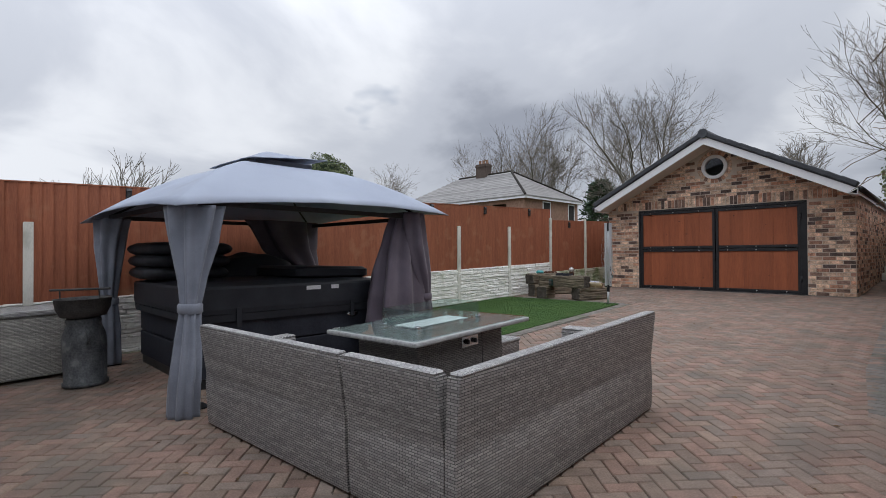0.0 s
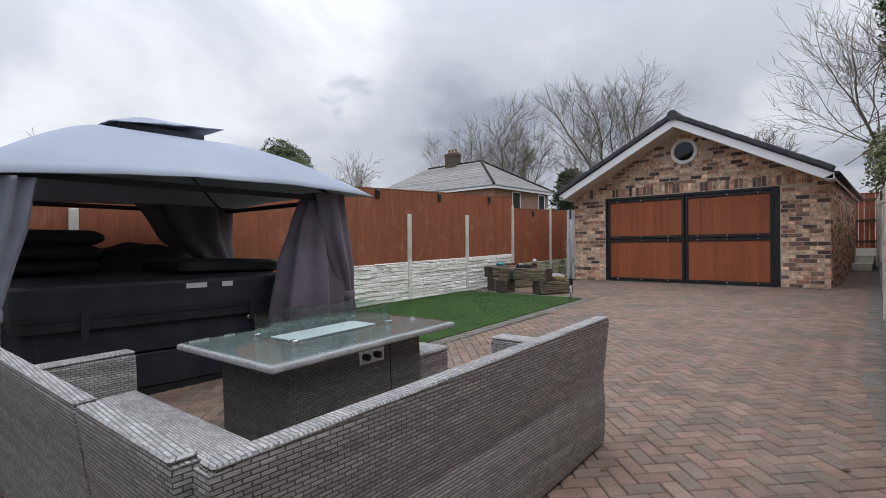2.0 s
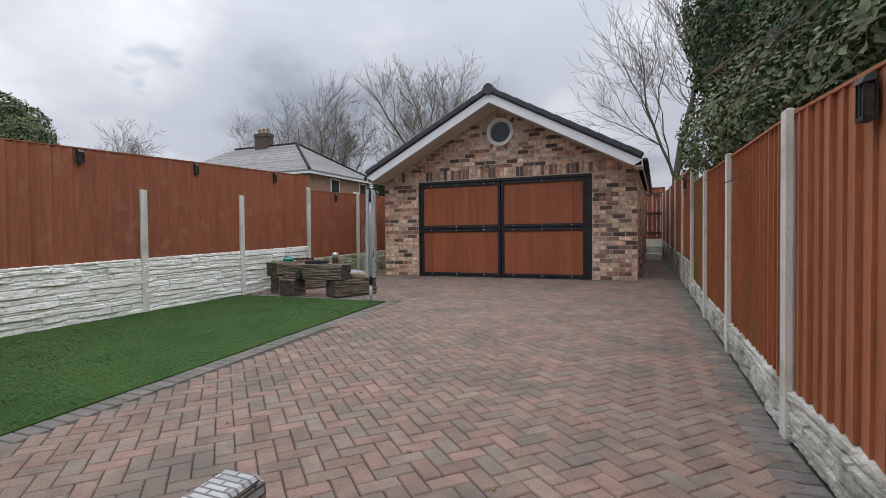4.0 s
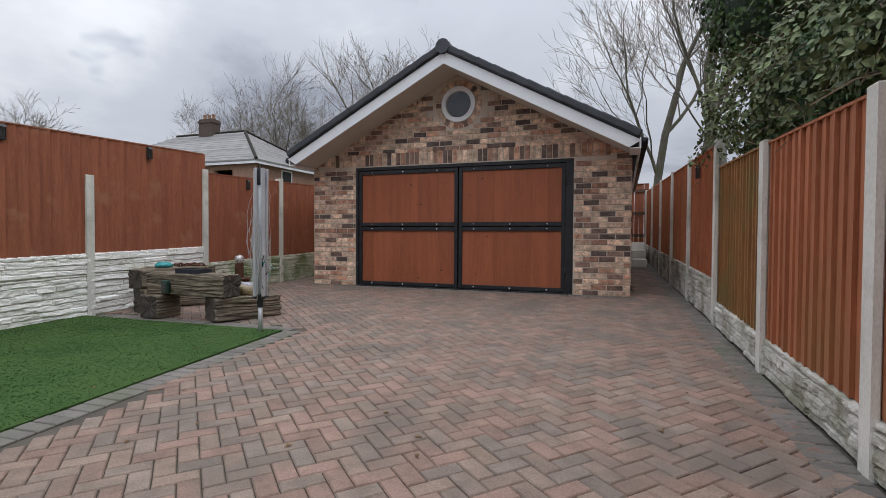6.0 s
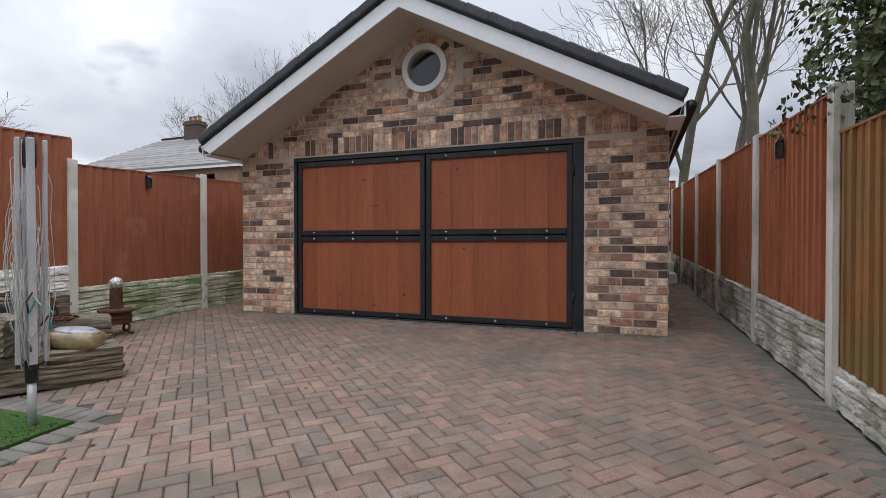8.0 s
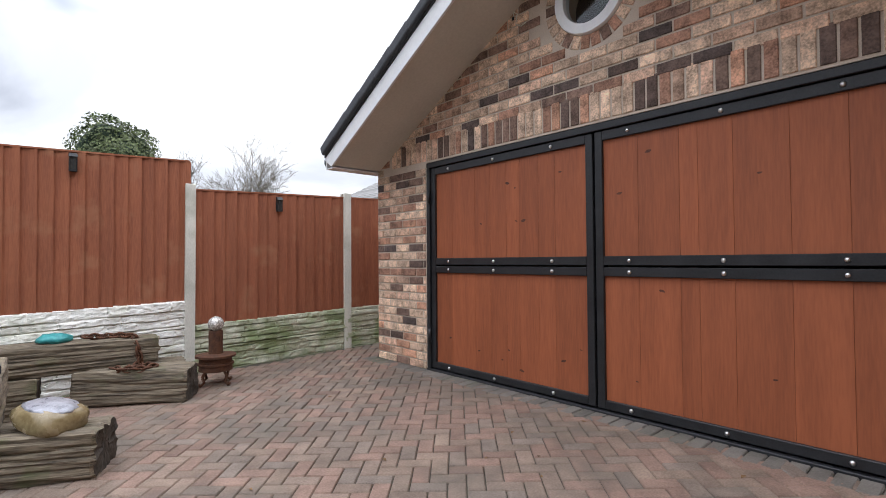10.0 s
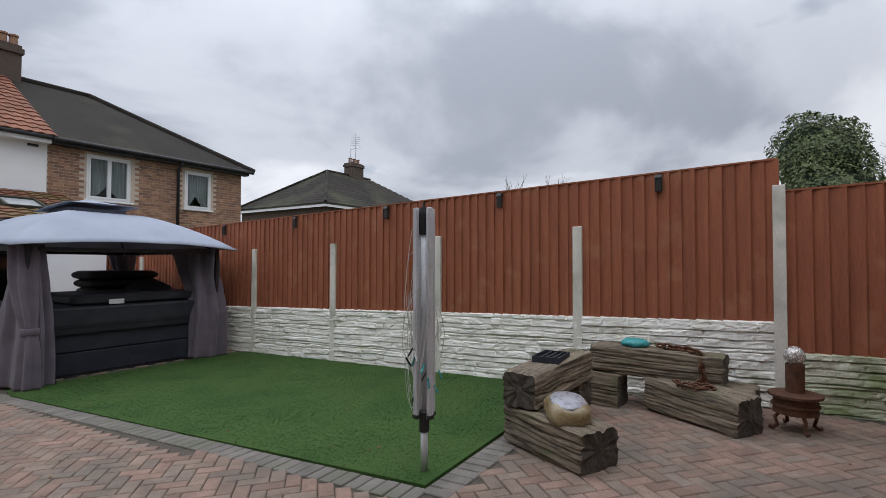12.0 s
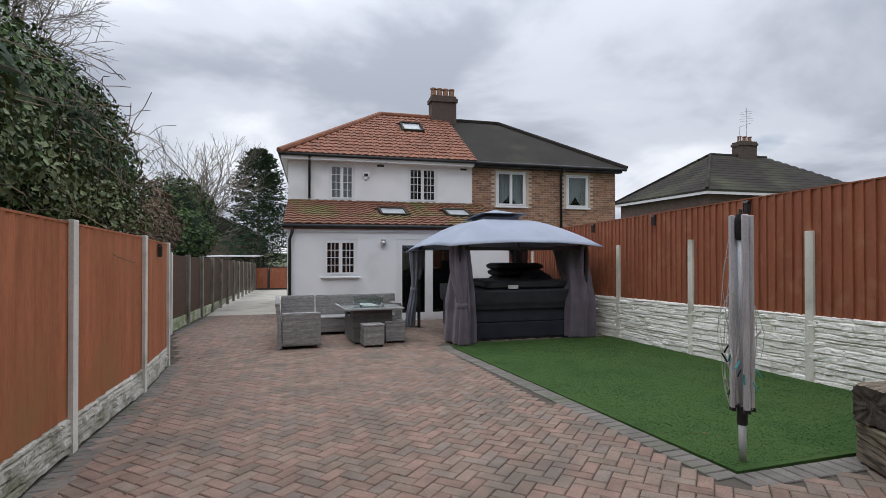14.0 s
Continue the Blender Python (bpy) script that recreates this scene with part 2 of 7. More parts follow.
M["white_pvc"] = surf("white_plastic", (0.74, 0.75, 0.77), (0.82, 0.83, 0.84), rough=0.35, scale=2, bump=0.03)
M["soffit"] = surf("cream_soffit_board", (0.56, 0.525, 0.465), (0.65, 0.61, 0.545), rough=0.6, scale=2, bump=0.05)
M["render_white"] = surf("white_painted_render", (0.78, 0.79, 0.81), (0.87, 0.88, 0.89), rough=0.85, scale=1.2, fine=160, bump=0.35,
                         stain=(0.62, 0.63, 0.63), stain_scale=0.8, stain_at=0.62)
M["slate_tile"] = surf("dark_grey_roof_tile", (0.035, 0.038, 0.045), (0.075, 0.08, 0.09), rough=0.6, scale=4, fine=60, rnd="island", spread=0.2)
M["red_tile"] = surf("terracotta_roof_tile", (0.17, 0.070, 0.042), (0.27, 0.112, 0.066), rough=0.8, scale=3, fine=50, rnd="island", spread=0.13)
M["moss_tile"] = surf("mossy_brown_roof_tile", (0.14, 0.058, 0.035), (0.25, 0.105, 0.062), rough=0.8, scale=3, fine=50, rnd="island", spread=0.28,
                      stain=(0.11, 0.12, 0.03), stain_scale=0.9, stain_at=0.55)
M["old_slate"] = surf("weathered_dark_slate", (0.027, 0.024, 0.021), (0.052, 0.046, 0.040), rough=0.9, spec=0.15, scale=1.0, fine=25, rnd="island", spread=0.12,
                      stain=(0.09, 0.095, 0.06), stain_scale=0.35, stain_at=0.58)
M["grey_slate"] = surf("pale_grey_slate", (0.16, 0.155, 0.15), (0.26, 0.25, 0.24), rough=0.7, scale=2.0, fine=25, rnd="island", spread=0.25)
M["house_brick"] = surf("buff_house_brick", *WHITE3, rough=0.9, scale=8, fine=70, rnd="island", spread=0.15,
                        palette=[(0.36, 0.205, 0.13), (0.31, 0.175, 0.117), (0.41, 0.25, 0.165), (0.25, 0.147, 0.103), (0.38, 0.215, 0.145), (0.20, 0.128, 0.095)])
# near-black colour that stands in for the shade of unlit rooms
M["room_shade"] = surf("unlit_room_shade_paint", (0.02, 0.02, 0.022), (0.045, 0.043, 0.04), rough=0.9, scale=2, bump=0)
M["curtain_net"] = surf("pale_net_curtain", (0.42, 0.43, 0.44), (0.6, 0.6, 0.61), rough=0.9, scale=5, stretch=(10, 10, 0.5), bump=0.3)
M["pane"] = glass("window_glass")
M["far_brick"] = surf("red_brown_far_brick", (0.24, 0.14, 0.10), (0.36, 0.22, 0.16), rough=0.9, scale=5, fine=18, bump=0.3)
# opaque pale grey: the sky's reflection in roof glass is put into the colour
M["skylight"] = surf("roof_glass_painted_sky_reflection", (0.30, 0.32, 0.34), (0.42, 0.44, 0.46), rough=0.2, scale=2, bump=0)


# ---- mesh helpers ----
def mesh_from(name, verts, faces, mat, smooth=False):
    me = bpy.data.meshes.new(name)
    me.from_pydata(verts, [], faces)
    me.validate()
    me.materials.append(mat)
    if smooth:
        me.shade_smooth()
    return me


def part(name, bm, material, parent=None, label="", smooth=False):
    """Links a bmesh as one mesh object under a thing or under a part."""
    me = bpy.data.meshes.new(name)
    bmesh.ops.recalc_face_normals(bm, faces=bm.faces)
    bm.to_mesh(me)
    bm.free()
    me.materials.append(material)
    if smooth:
        me.shade_smooth()
    ob = new(name, me)
    ob.parent = parent
    if label:
        ob["label"] = label
    return ob


def piece(name, me, parent, m=None):
    ob = new(name, me)
    ob.parent = parent
    if m is not None:
        ob.matrix_basis = m
    return ob


def thing(name, m, label, category, group="", kind=""):
    ob = new(name)
    ob.empty_display_size = 0.1
    ob.matrix_basis = m
    return tagged(ob, label, category, group, kind)


def box(bm, x0, y0, z0, x1, y1, z1, bevel=0.0, seg=1):
    a = [bm.verts.new((x, y, z)) for z in (z0, z1) for y in (y0, y1) for x in (x0, x1)]
    fs = [bm.faces.new([a[i] for i in q]) for q in ((0, 2, 3, 1), (4, 5, 7, 6), (0, 1, 5, 4), (2, 6, 7, 3), (0, 4, 6, 2), (1, 3, 7, 5))]
    if bevel:
        es = list({e for f in fs for e in f.edges})
        bmesh.ops.bevel(bm, geom=es, offset=bevel, segments=seg, affect="EDGES", profile=0.5)
    return bm


def boxes(*specs, bevel=0.0, seg=1):
    bm = bmesh.new()
    for s in specs:
        box(bm, *s, bevel=bevel, seg=seg)
    return bm


def tube(bm, pts, radii, seg=8, caps=True):
    """A round tube along pts; radii one number or one for each point."""
    pts = [Vector(p) for p in pts]
    if not isinstance(radii, (list, tuple)):
        radii = [radii] * len(pts)
    rings = []
    side = None
    for i, p in enumerate(pts):
        d = (pts[min(i + 1, len(pts) - 1)] - pts[max(i - 1, 0)]).normalized()
        if side is None or abs(side.dot(d)) > 0.95:
            side = d.orthogonal()
        side = (side - d * side.dot(d)).normalized()
        up = d.cross(side)
        rings.append([bm.verts.new(p + (side * math.cos(k * math.tau / seg) + up * math.sin(k * math.tau / seg)) * radii[i]) for k in range(seg)])
    for a, b in zip(rings, rings[1:]):
        for k in range(seg):
            bm.faces.new((a[k], a[(k + 1) % seg], b[(k + 1) % seg], b[k]))
    if caps:
        bm.faces.new(rings[0][::-1])
        bm.faces.new(rings[-1])
    return bm


def lathe(bm, profile, seg=24, cx=0.0, cy=0.0):
    """Turns (radius, height) pairs about the upright axis."""
    rings = [[bm.verts.new((cx + r * math.cos(k * math.tau / seg), cy + r * math.sin(k * math.tau / seg), z)) for k in range(seg)] for r, z in profile]
    for a, b in zip(rings, rings[1:]):
        for k in range(seg):
            bm.faces.new((a[k], a[(k + 1) % seg], b[(k + 1) % seg], b[k]))
    bm.faces.new(rings[0][::-1])
    bm.faces.new(rings[-1])
    return bm


def prism(bm, outline, y0, y1):
    """An outline of (x, z) pairs drawn out from y0 to y1."""
    a = [bm.verts.new((x, y0, z)) for x, z in outline]
    b = [bm.verts.new((x, y1, z)) for x, z in outline]
    n = len(a)
    bm.faces.new(a)
    bm.faces.new(b[::-1])
    for i in range(n):
        bm.faces.new((a[i], b[i], b[(i + 1) % n], a[(i + 1) % n]))
    return bm


def slab(bm, outline, z0, z1):
    """An outline of (x, y) pairs drawn up from z0 to z1."""
    a = [bm.verts.new((x, y, z0)) for x, y in outline]
    b = [bm.verts.new((x, y, z1)) for x, y in outline]
    n = len(a)
    bm.faces.new(a[::-1])
    bm.faces.new(b)
    for i in range(n):
        bm.faces.new((a[i], a[(i + 1) % n], b[(i + 1) % n], b[i]))
    return bm


CHAMFER = [(0, 1, 5, 4), (1, 2, 6, 5), (2, 3, 7, 6), (3, 0, 4, 7), (4, 5, 9, 8), (5, 6, 10, 9), (6, 7, 11, 10), (7, 4, 8, 11), (8, 9, 10, 11)]


def block(w, d, h, c):
    """Corners of a block w by d by h about its middle, base at 0, with a chamfer c round the top."""
    out = []
    for z, k in ((0, 0), (h - c, 0), (h, c)):
        out += [(-w / 2 + k, -d / 2 + k, z), (w / 2 - k, -d / 2 + k, z), (w / 2 - k, d / 2 - k, z), (-w / 2 + k, d / 2 - k, z)]
    return out


class Joined:
    """Many small pieces in one mesh."""
    def __init__(self):
        self.v, self.f = [], []

    def add(self, verts, faces, m=None):
        n = len(self.v)
        self.v += [tuple(m @ Vector(p)) for p in verts] if m is not None else list(verts)
        self.f += [tuple(i + n for i in q) for q in faces]

    def link(self, name, mat, parent=None, smooth=False, kind=""):
        ob = new(name, mesh_from(name, self.v, self.f, mat, smooth))
        ob.parent = parent
        if kind:
            ob["kind"] = kind
        return ob


# ---- ground ----
def profile_strip(name, xs, ys, zf, mat, kind="structure"):
    v, f = [], []
    for y in ys:
        for x in xs:
            v.append((x, y, zf(x, y)))
    n = len(xs)
    for j in range(len(ys) - 1):
        for i in range(n - 1):
            f.append((j * n + i, j * n + i + 1, (j + 1) * n + i + 1, (j + 1) * n + i))
    return tagged(new(name, mesh_from(name, v, f, mat)), kind=kind)


ground = profile_strip("ground", [-1500, -300, -60, -20, 0, 20, 60, 300, 1500], [-1500, -300, -60, -21, 0, 10, 24, 60, 300, 1500],
                       lambda x, y: ground_z(min(max(y, -21), 24)) - 0.12, M["soil"])
tagged(ground, "rough dark soil and grass beyond the plot", "ground")


def fence_x(y):
    """The face of the fence beside the drive: two straight runs, joined by a slanting bay."""
    knots = ((-30, 1.06), (1.6, 1.06), (5.45, 0.10), (7.12, -0.07), (9.04, -0.135), (10.70, -0.195), (12.55, -0.235), (14.45, -0.30), (22, -0.6))
    for (y0, x0), (y1, x1) in zip(knots, knots[1:]):
        if y <= y1:
            return x0 + (x1 - x0) * (y - y0) / (y1 - y0)
    return -0.6


def sloped_slab(name, outline, top, thick, mat, label, category):
    bm = bmesh.new()
    a = [bm.verts.new((x, y, ground_z(y) + top)) for x, y in outline]
    b = [bm.verts.new((x, y, ground_z(y) + top - thick)) for x, y in outline]
    n = len(a)
    bm.faces.new(a)
    bm.faces.new(b[::-1])
    for i in range(n):
        bm.faces.new((a[i], b[i], b[(i + 1) % n], a[(i + 1) % n]))
    return tagged(part(name, bm, mat), label, category, kind="structure")


pavement = sloped_slab("pavement", [(-7.58, 0.45), (-1.3, 0.45), (-1.3, -2.6), (1.1, -2.6), (1.1, 1.5), (0.2, 5.4), (-0.25, 16.5), (-0.7, 22.0), (-7.58, 22.0)],
                       -0.012, 0.07, M["joint"], "brown block paving laid in a herringbone pattern", "pavement")
drive = sloped_slab("drive", [(-1.3, -2.6), (-1.3, -21), (2.3, -21), (1.1, -2.6)], -0.004, 0.08, M["drive"], "pale concrete side drive", "drive")
GRASS = [(-4.22, 5.2), (-4.62, 10.72), (-7.54, 10.62), (-7.54, 4.80), (-4.3, 4.80)]


# ---- fences ----
POSTS = {}


def fence_post(x, y, rz, height, fence, mat="post"):
    """Slotted concrete post with a weathered top, standing on the ground."""
    key = (round(height, 2), mat)
    if key not in POSTS:
        bm = slab(bmesh.new(), [(-0.05, -0.055), (0.05, -0.055), (0.05, -0.02), (0.03, -0.02), (0.03, 0.02), (0.05, 0.02), (0.05, 0.055),
                                (-0.05, 0.055), (-0.05, 0.02), (-0.03, 0.02), (-0.03, -0.02), (-0.05, -0.02)], -0.05, height)
        top = [f for f in bm.faces if f.calc_center_median().z > height - 0.001]
        bmesh.ops.bevel(bm, geom=[e for f in top for e in f.edges], offset=0.006, segments=1, affect="EDGES")
        me = bpy.data.meshes.new("fence_post")
        bm.to_mesh(me)
        bm.free()
        me.materials.append(M[mat])
        POSTS[key] = me
    ob = new("fence_post", POSTS[key])
    ob.matrix_basis = pose(x, y, ground_z(y), random.uniform(-0.15, 0.15), random.uniform(-0.15, 0.15), rz)
    ob.parent = fence
    ob["label"] = "weathered pale concrete post" if mat == "post" else "grimy grey concrete post"
    return ob


BOARDS = {}


def board_mesh(h, mat, w=0.128):
    key = (round(h, 2), mat)
    if key not in BOARDS:
        v = [(0, 0, 0), (w, 0, 0), (w, -0.028, 0), (0, -0.006, 0)]
        v = v + [(a, b, h) for a, b, _ in v]
        f = [(3, 2, 1, 0), (4, 5, 6, 7), (0, 1, 5, 4), (1, 2, 6, 5), (2, 3, 7, 6), (3, 0, 4, 7)]
        BOARDS[key] = mesh_from("board", v, f, M[mat])
    return BOARDS[key]


ROCK = {}


def rock_board(length, height, mat, seed):
    """Concrete gravel board cast as thin courses of split stone; face towards local -y."""
    key = (round(length, 2), round(height, 2), mat, seed)
    if key in ROCK:
        return ROCK[key]
    rng = random.Random(seed)
    cols, lines = 100, max(14, round(height / 0.0105))
    courses, z = [], 0.0
    while z < height - 0.02:
        z1 = z + rng.uniform(0.055, 0.088)
        if height - z1 < 0.03:
            z1 = height
        stones, u = [], -rng.uniform(0.0, 0.2)
        while u < length:
            du = rng.choice((rng.uniform(0.10, 0.2), rng.uniform(0.2, 0.5)))
            # run, depth, lean across, lean up, height shift
            stones.append((u, u + du, rng.uniform(0.008, 0.030), rng.uniform(-0.035, 0.035), rng.uniform(-0.16, 0.04), rng.uniform(-0.006, 0.006)))
            u += du
        courses.append((z, z1, stones))
        z = z1
    v, f = [], []
    for r in range(lines + 1):
        zz = height * r / lines
        for i in range(cols + 1):
            u = length * i / cols
            zw = min(max(zz + 0.012 * noise.noise((u * 3.1, zz * 5, seed * 3.1)), 0.0), height - 1e-4)
            c0, c1, stones = next((c for c in courses if zw < c[1]), courses[-1])
            uw = u + 0.02 * noise.noise((u * 9, zz * 16, seed + 4.0))
            s = next((s for s in stones if s[0] <= uw <= s[1]), stones[-1])
            um, zm = (s[0] + s[1]) / 2, (c0 + c1) / 2 + s[5]
            d = 0.014 + s[2] + s[3] * (uw - um) + s[4] * (zw - zm) + 0.008 * noise.noise((u * 17, zz * 34, seed * 7.3)) + 0.005 * noise.noise((u * 45, zz * 60, seed))
            gap = min((zw - c0), (c1 - zw) * 1.2, (min(uw - s[0], s[1] - uw) + 0.004) * 0.9)
            d *= min(1.0, 0.12 + max(gap, 0.0) / 0.010)
            edge = 1.0 if 0 < r < lines else 0.3
            v.append((u, -0.010 - max(d, 0.0) * edge, zz))
    n = cols + 1
    rows = range(lines + 1)
    for r in range(lines):
        for i in range(cols):
            f.append((r * n + i, r * n + i + 1, (r + 1) * n + i + 1, (r + 1) * n + i))
    k = len(v)
    v += [(0, 0.03, 0), (length, 0.03, 0), (length, 0.03, height), (0, 0.03, height)]
    t = (len(rows) - 1) * n
    f += [(k + 1, k, k + 3, k + 2), (k + 3, *range(t, t + n), k + 2), (k, k + 1, *range(n - 1, -1, -1)),
          (k, *[r * n for r in range(len(rows))], k + 3), (k + 1, k + 2, *[r * n + n - 1 for r in range(len(rows) - 1, -1, -1)])]
    ROCK[key] = mesh_from("gravel_board", v, f, M[mat])
    return ROCK[key]


def fence_bay(fence, a, b, base, height, mat="fence", rock="rockface", label="red-brown stained feather-edge fence panel", seed=0, top_cap=True):
    """Gravel boards and a feather-edge panel between two points; its face looks to the right-hand side of a to b."""
    a, b = Vector((*a, 0)), Vector((*b, 0))
    run = b - a
    length = run.length
    rz = math.degrees(math.atan2(run.y, run.x))
    mid = (a + b) / 2
    slope = (ground_z(b.y) - ground_z(a.y)) / length
    z0 = ground_z(mid.y)
    if rock:
        n = max(1, round(base / 0.29))
        hh = base / n
        for k in range(n):
            g = new("gravel_board", rock_board(length, hh, rock, (seed * 3 + k) % 7))
            g.matrix_basis = pose(a.x, a.y, ground_z(a.y) + k * hh, 0, -math.degrees(math.atan(slope)), rz)
            g.parent = fence
            g["label"] = {"rockface": "white painted rock-faced concrete", "rockworn": "dirty worn white rock-faced concrete"}.get(rock, "algae-stained rock-faced concrete")
    p = new("panel")
    p.parent = fence
    p.matrix_basis = pose(a.x, a.y, z0, 0, 0, rz)
    p["label"] = label
    step = 0.1155
    n = int(length / step)
    step = length / n
    me = board_mesh(height, mat)
    for i in range(n):
        u = i * step
        z = base + slope * (u - length / 2) + random.uniform(-0.006, 0.006)
        m = pose(u, -0.004 * (i % 2), z, 0, random.uniform(-0.25, 0.25), 0)
        piece("board", me, p, m)
    for zz in (0.2, height / 2, height - 0.2):
        bm = bmesh.new()
        box(bm, 0.0, 0.002, base + zz - 0.04, length, 0.04, base + zz + 0.04)
        bm.verts.ensure_lookup_table()
        for vv in bm.verts:
            vv.co.z += slope * (vv.co.x - length / 2)
        part("rail", bm, M["fence_far"], p)
    if top_cap:
        bm = bmesh.new()
        box(bm, 0.0, -0.03, base + height - 0.004, length, 0.03, base + height + 0.012)
        for vv in bm.verts:
            vv.co.z += slope * (vv.co.x - length / 2)
        part("capping", bm, M[mat], p)
    return p


LEFT_X = -7.58
LEFT_Y = [-0.66, 1.24, 3.14, 5.06, 6.95, 8.86, 10.72, 12.58, 14.49, 16.40]
fence_west = thing("boundary_fence", pose(LEFT_X, 8, ground_z(8)), "tall red-brown boarded fence on white rock-faced gravel boards", "fence")
fence_west.matrix_basis = Matrix.Identity(4)
for i in range(len(LEFT_Y) - 1):
    y0, y1 = LEFT_Y[i], LEFT_Y[i + 1]
    high = y1 < 12.7
    fence_bay(fence_west, (LEFT_X, y0), (LEFT_X, y1), 0.79 if high else 0.52, 1.48 if high else 1.45, rock="rockface" if high else "rockgreen", seed=i,
              label="tall red-brown stained feather-edge panel" if high else "lower red-brown stained feather-edge panel")
for y in LEFT_Y[1:]:
    fence_post(LEFT_X - 0.003, y, 90, 1.78 if y < 12 else 2.03, fence_west)

RIGHT_Y = [5.45, 7.12, 9.04, 10.70, 12.55, 14.45, 16.32, 18.2, 20.1, 21.96]
fence_east = thing("boundary_fence", pose(0, 0, 0), "red-brown feather-edge fence between pale concrete posts", "fence")
for i in range(len(RIGHT_Y) - 1):
    y1, y0 = RIGHT_Y[i], RIGHT_Y[i + 1]
    low = y0 < 12.8
    fence_bay(fence_east, (fence_x(y0) + 0.06, y0), (fence_x(y1) + 0.06, y1), 0.27 if low else 0.5, 1.47 if low else 1.52, mat="fence_lichen" if i == 3 else "fence_warm", rock="rockworn",
              label="greenish weathered feather-edge fence panel" if i == 3 else "orange-brown stained feather-edge fence panel", seed=i + 3)
for y in RIGHT_Y:
    fence_post(fence_x(y) + 0.055, y, -87.0 if y > 7 else -84, 1.77 if y < 12 else 2.06, fence_east)
FAR_Y = [1.6, -0.25, -2.1, -3.95, -5.8, -7.65, -9.5, -11.35, -13.2, -15.05, -16.9, -18.75, -20.6]
fence_drive = thing("boundary_fence", pose(0, 0, 0), "dark weathered panel fence along the side drive", "fence")
fence_bay(fence_drive, (0.76, 3.3), (1.11, 1.6), 0.27, 1.47, mat="fence_far", label="dark weathered panel", seed=2)
fence_bay(fence_drive, (0.20, 5.45), (0.76, 3.3), 0.27, 1.47, mat="fence_warm", rock="rockworn", label="orange-brown stained feather-edge fence panel", seed=4)
fence_post(0.72, 3.3, -78, 1.77, fence_drive)
for i in range(len(FAR_Y) - 1):
    fence_bay(fence_drive, (1.11 + 0.045 * i, FAR_Y[i]), (1.155 + 0.045 * i, FAR_Y[i + 1]), 0.27, 1.42, mat="fence_far",
              label="dark weathered panel", seed=i, rock="rockgreen" if i < 3 else None)
for i, y in enumerate(FAR_Y):
    fence_post(1.06 + 0.045 * i, y, -90, 1.74, fence_drive, "post_dull" if y < 1 else "post")
fence_back = thing("boundary_fence", pose(0, 0, 0), "red-brown fence closing the passage beside the garage", "fence")
fence_bay(fence_back, (-0.5, 22.0), (-1.3, 22.0), 0.55, 1.7, seed=1)
for k in range(2):
    tagged(part("step", boxes((-1.05, 19.6 + k * 0.9, ground_z(20), -0.62, 21.9, ground_z(20) + 0.2 * (k + 1)), bevel=0.01), M["post"]),
           "grey concrete step at the end of the side passage", "step", "passage steps")


# ---- garage ----
GX0, GX1, GY, GZ = -6.74, -1.07, 14.44, 0.19
GAX, GEAVE, GAPEX = -3.9, 2.43, 3.98            # wall top: eaves and apex
DX0, DX1, DZ1 = -5.84, -1.93, 2.36
WX, WZ, WR = -3.855, 3.36, 0.27
wall_front = thing("wall_garage_front", pose(0, 0, 0), "multi-coloured reclaimed brick gable wall of a garage", "wall", kind="structure")


def gable_z(x):
    return GAPEX - (GAPEX - GEAVE) * abs(x - GAX) / (GX1 - GAX)


bm = bmesh.new()
outline = [(GX0, 0.0), (DX0, 0.0), (DX0, DZ1), (DX1, DZ1), (DX1, 0.0), (GX1, 0.0), (GX1, gable_z(GX1)), (GAX, GAPEX), (GX0, gable_z(GX0))]
ring = [bm.verts.new((x, GY, z)) for x, z in outline]
hole = [bm.verts.new((WX + WR * math.cos(k * math.tau / 40), GY, WZ + WR * math.sin(k * math.tau / 40))) for k in range(40)]
es = [bm.edges.new((r[i], r[(i + 1) % len(r)])) for r in (ring, hole) for i in range(len(r))]
bmesh.ops.triangle_fill(bm, edges=es, use_beauty=True, use_dissolve=False)
ext = bmesh.ops.extrude_face_region(bm, geom=list(bm.faces))
bmesh.ops.translate(bm, verts=[g for g in ext["geom"] if isinstance(g, bmesh.types.BMVert)], vec=(0, 0.215, 0))
part("mortar_bed", bm, M["mortar"], wall_front)

GBACK = 21.2
for nm, x0, x1 in (("wall_garage_west", GX0, GX0 + 0.215), ("wall_garage_east", GX1 - 0.215, GX1)):
    tagged(part(nm, boxes((x0, GY + 0.216, 0.0, x1, GBACK, GEAVE)), M["mortar"]), "brick side wall of the garage", "wall", kind="structure")
bm = bmesh.new()
prism(bm, [(GX0, 0.2), (GX1, 0.2), (GX1, GEAVE), (GAX, GAPEX), (GX0, GEAVE)], GBACK, GBACK + 0.2)
tagged(part("wall_garage_back", bm, M["mortar"]), "rear gable wall of the garage", "wall", kind="structure")

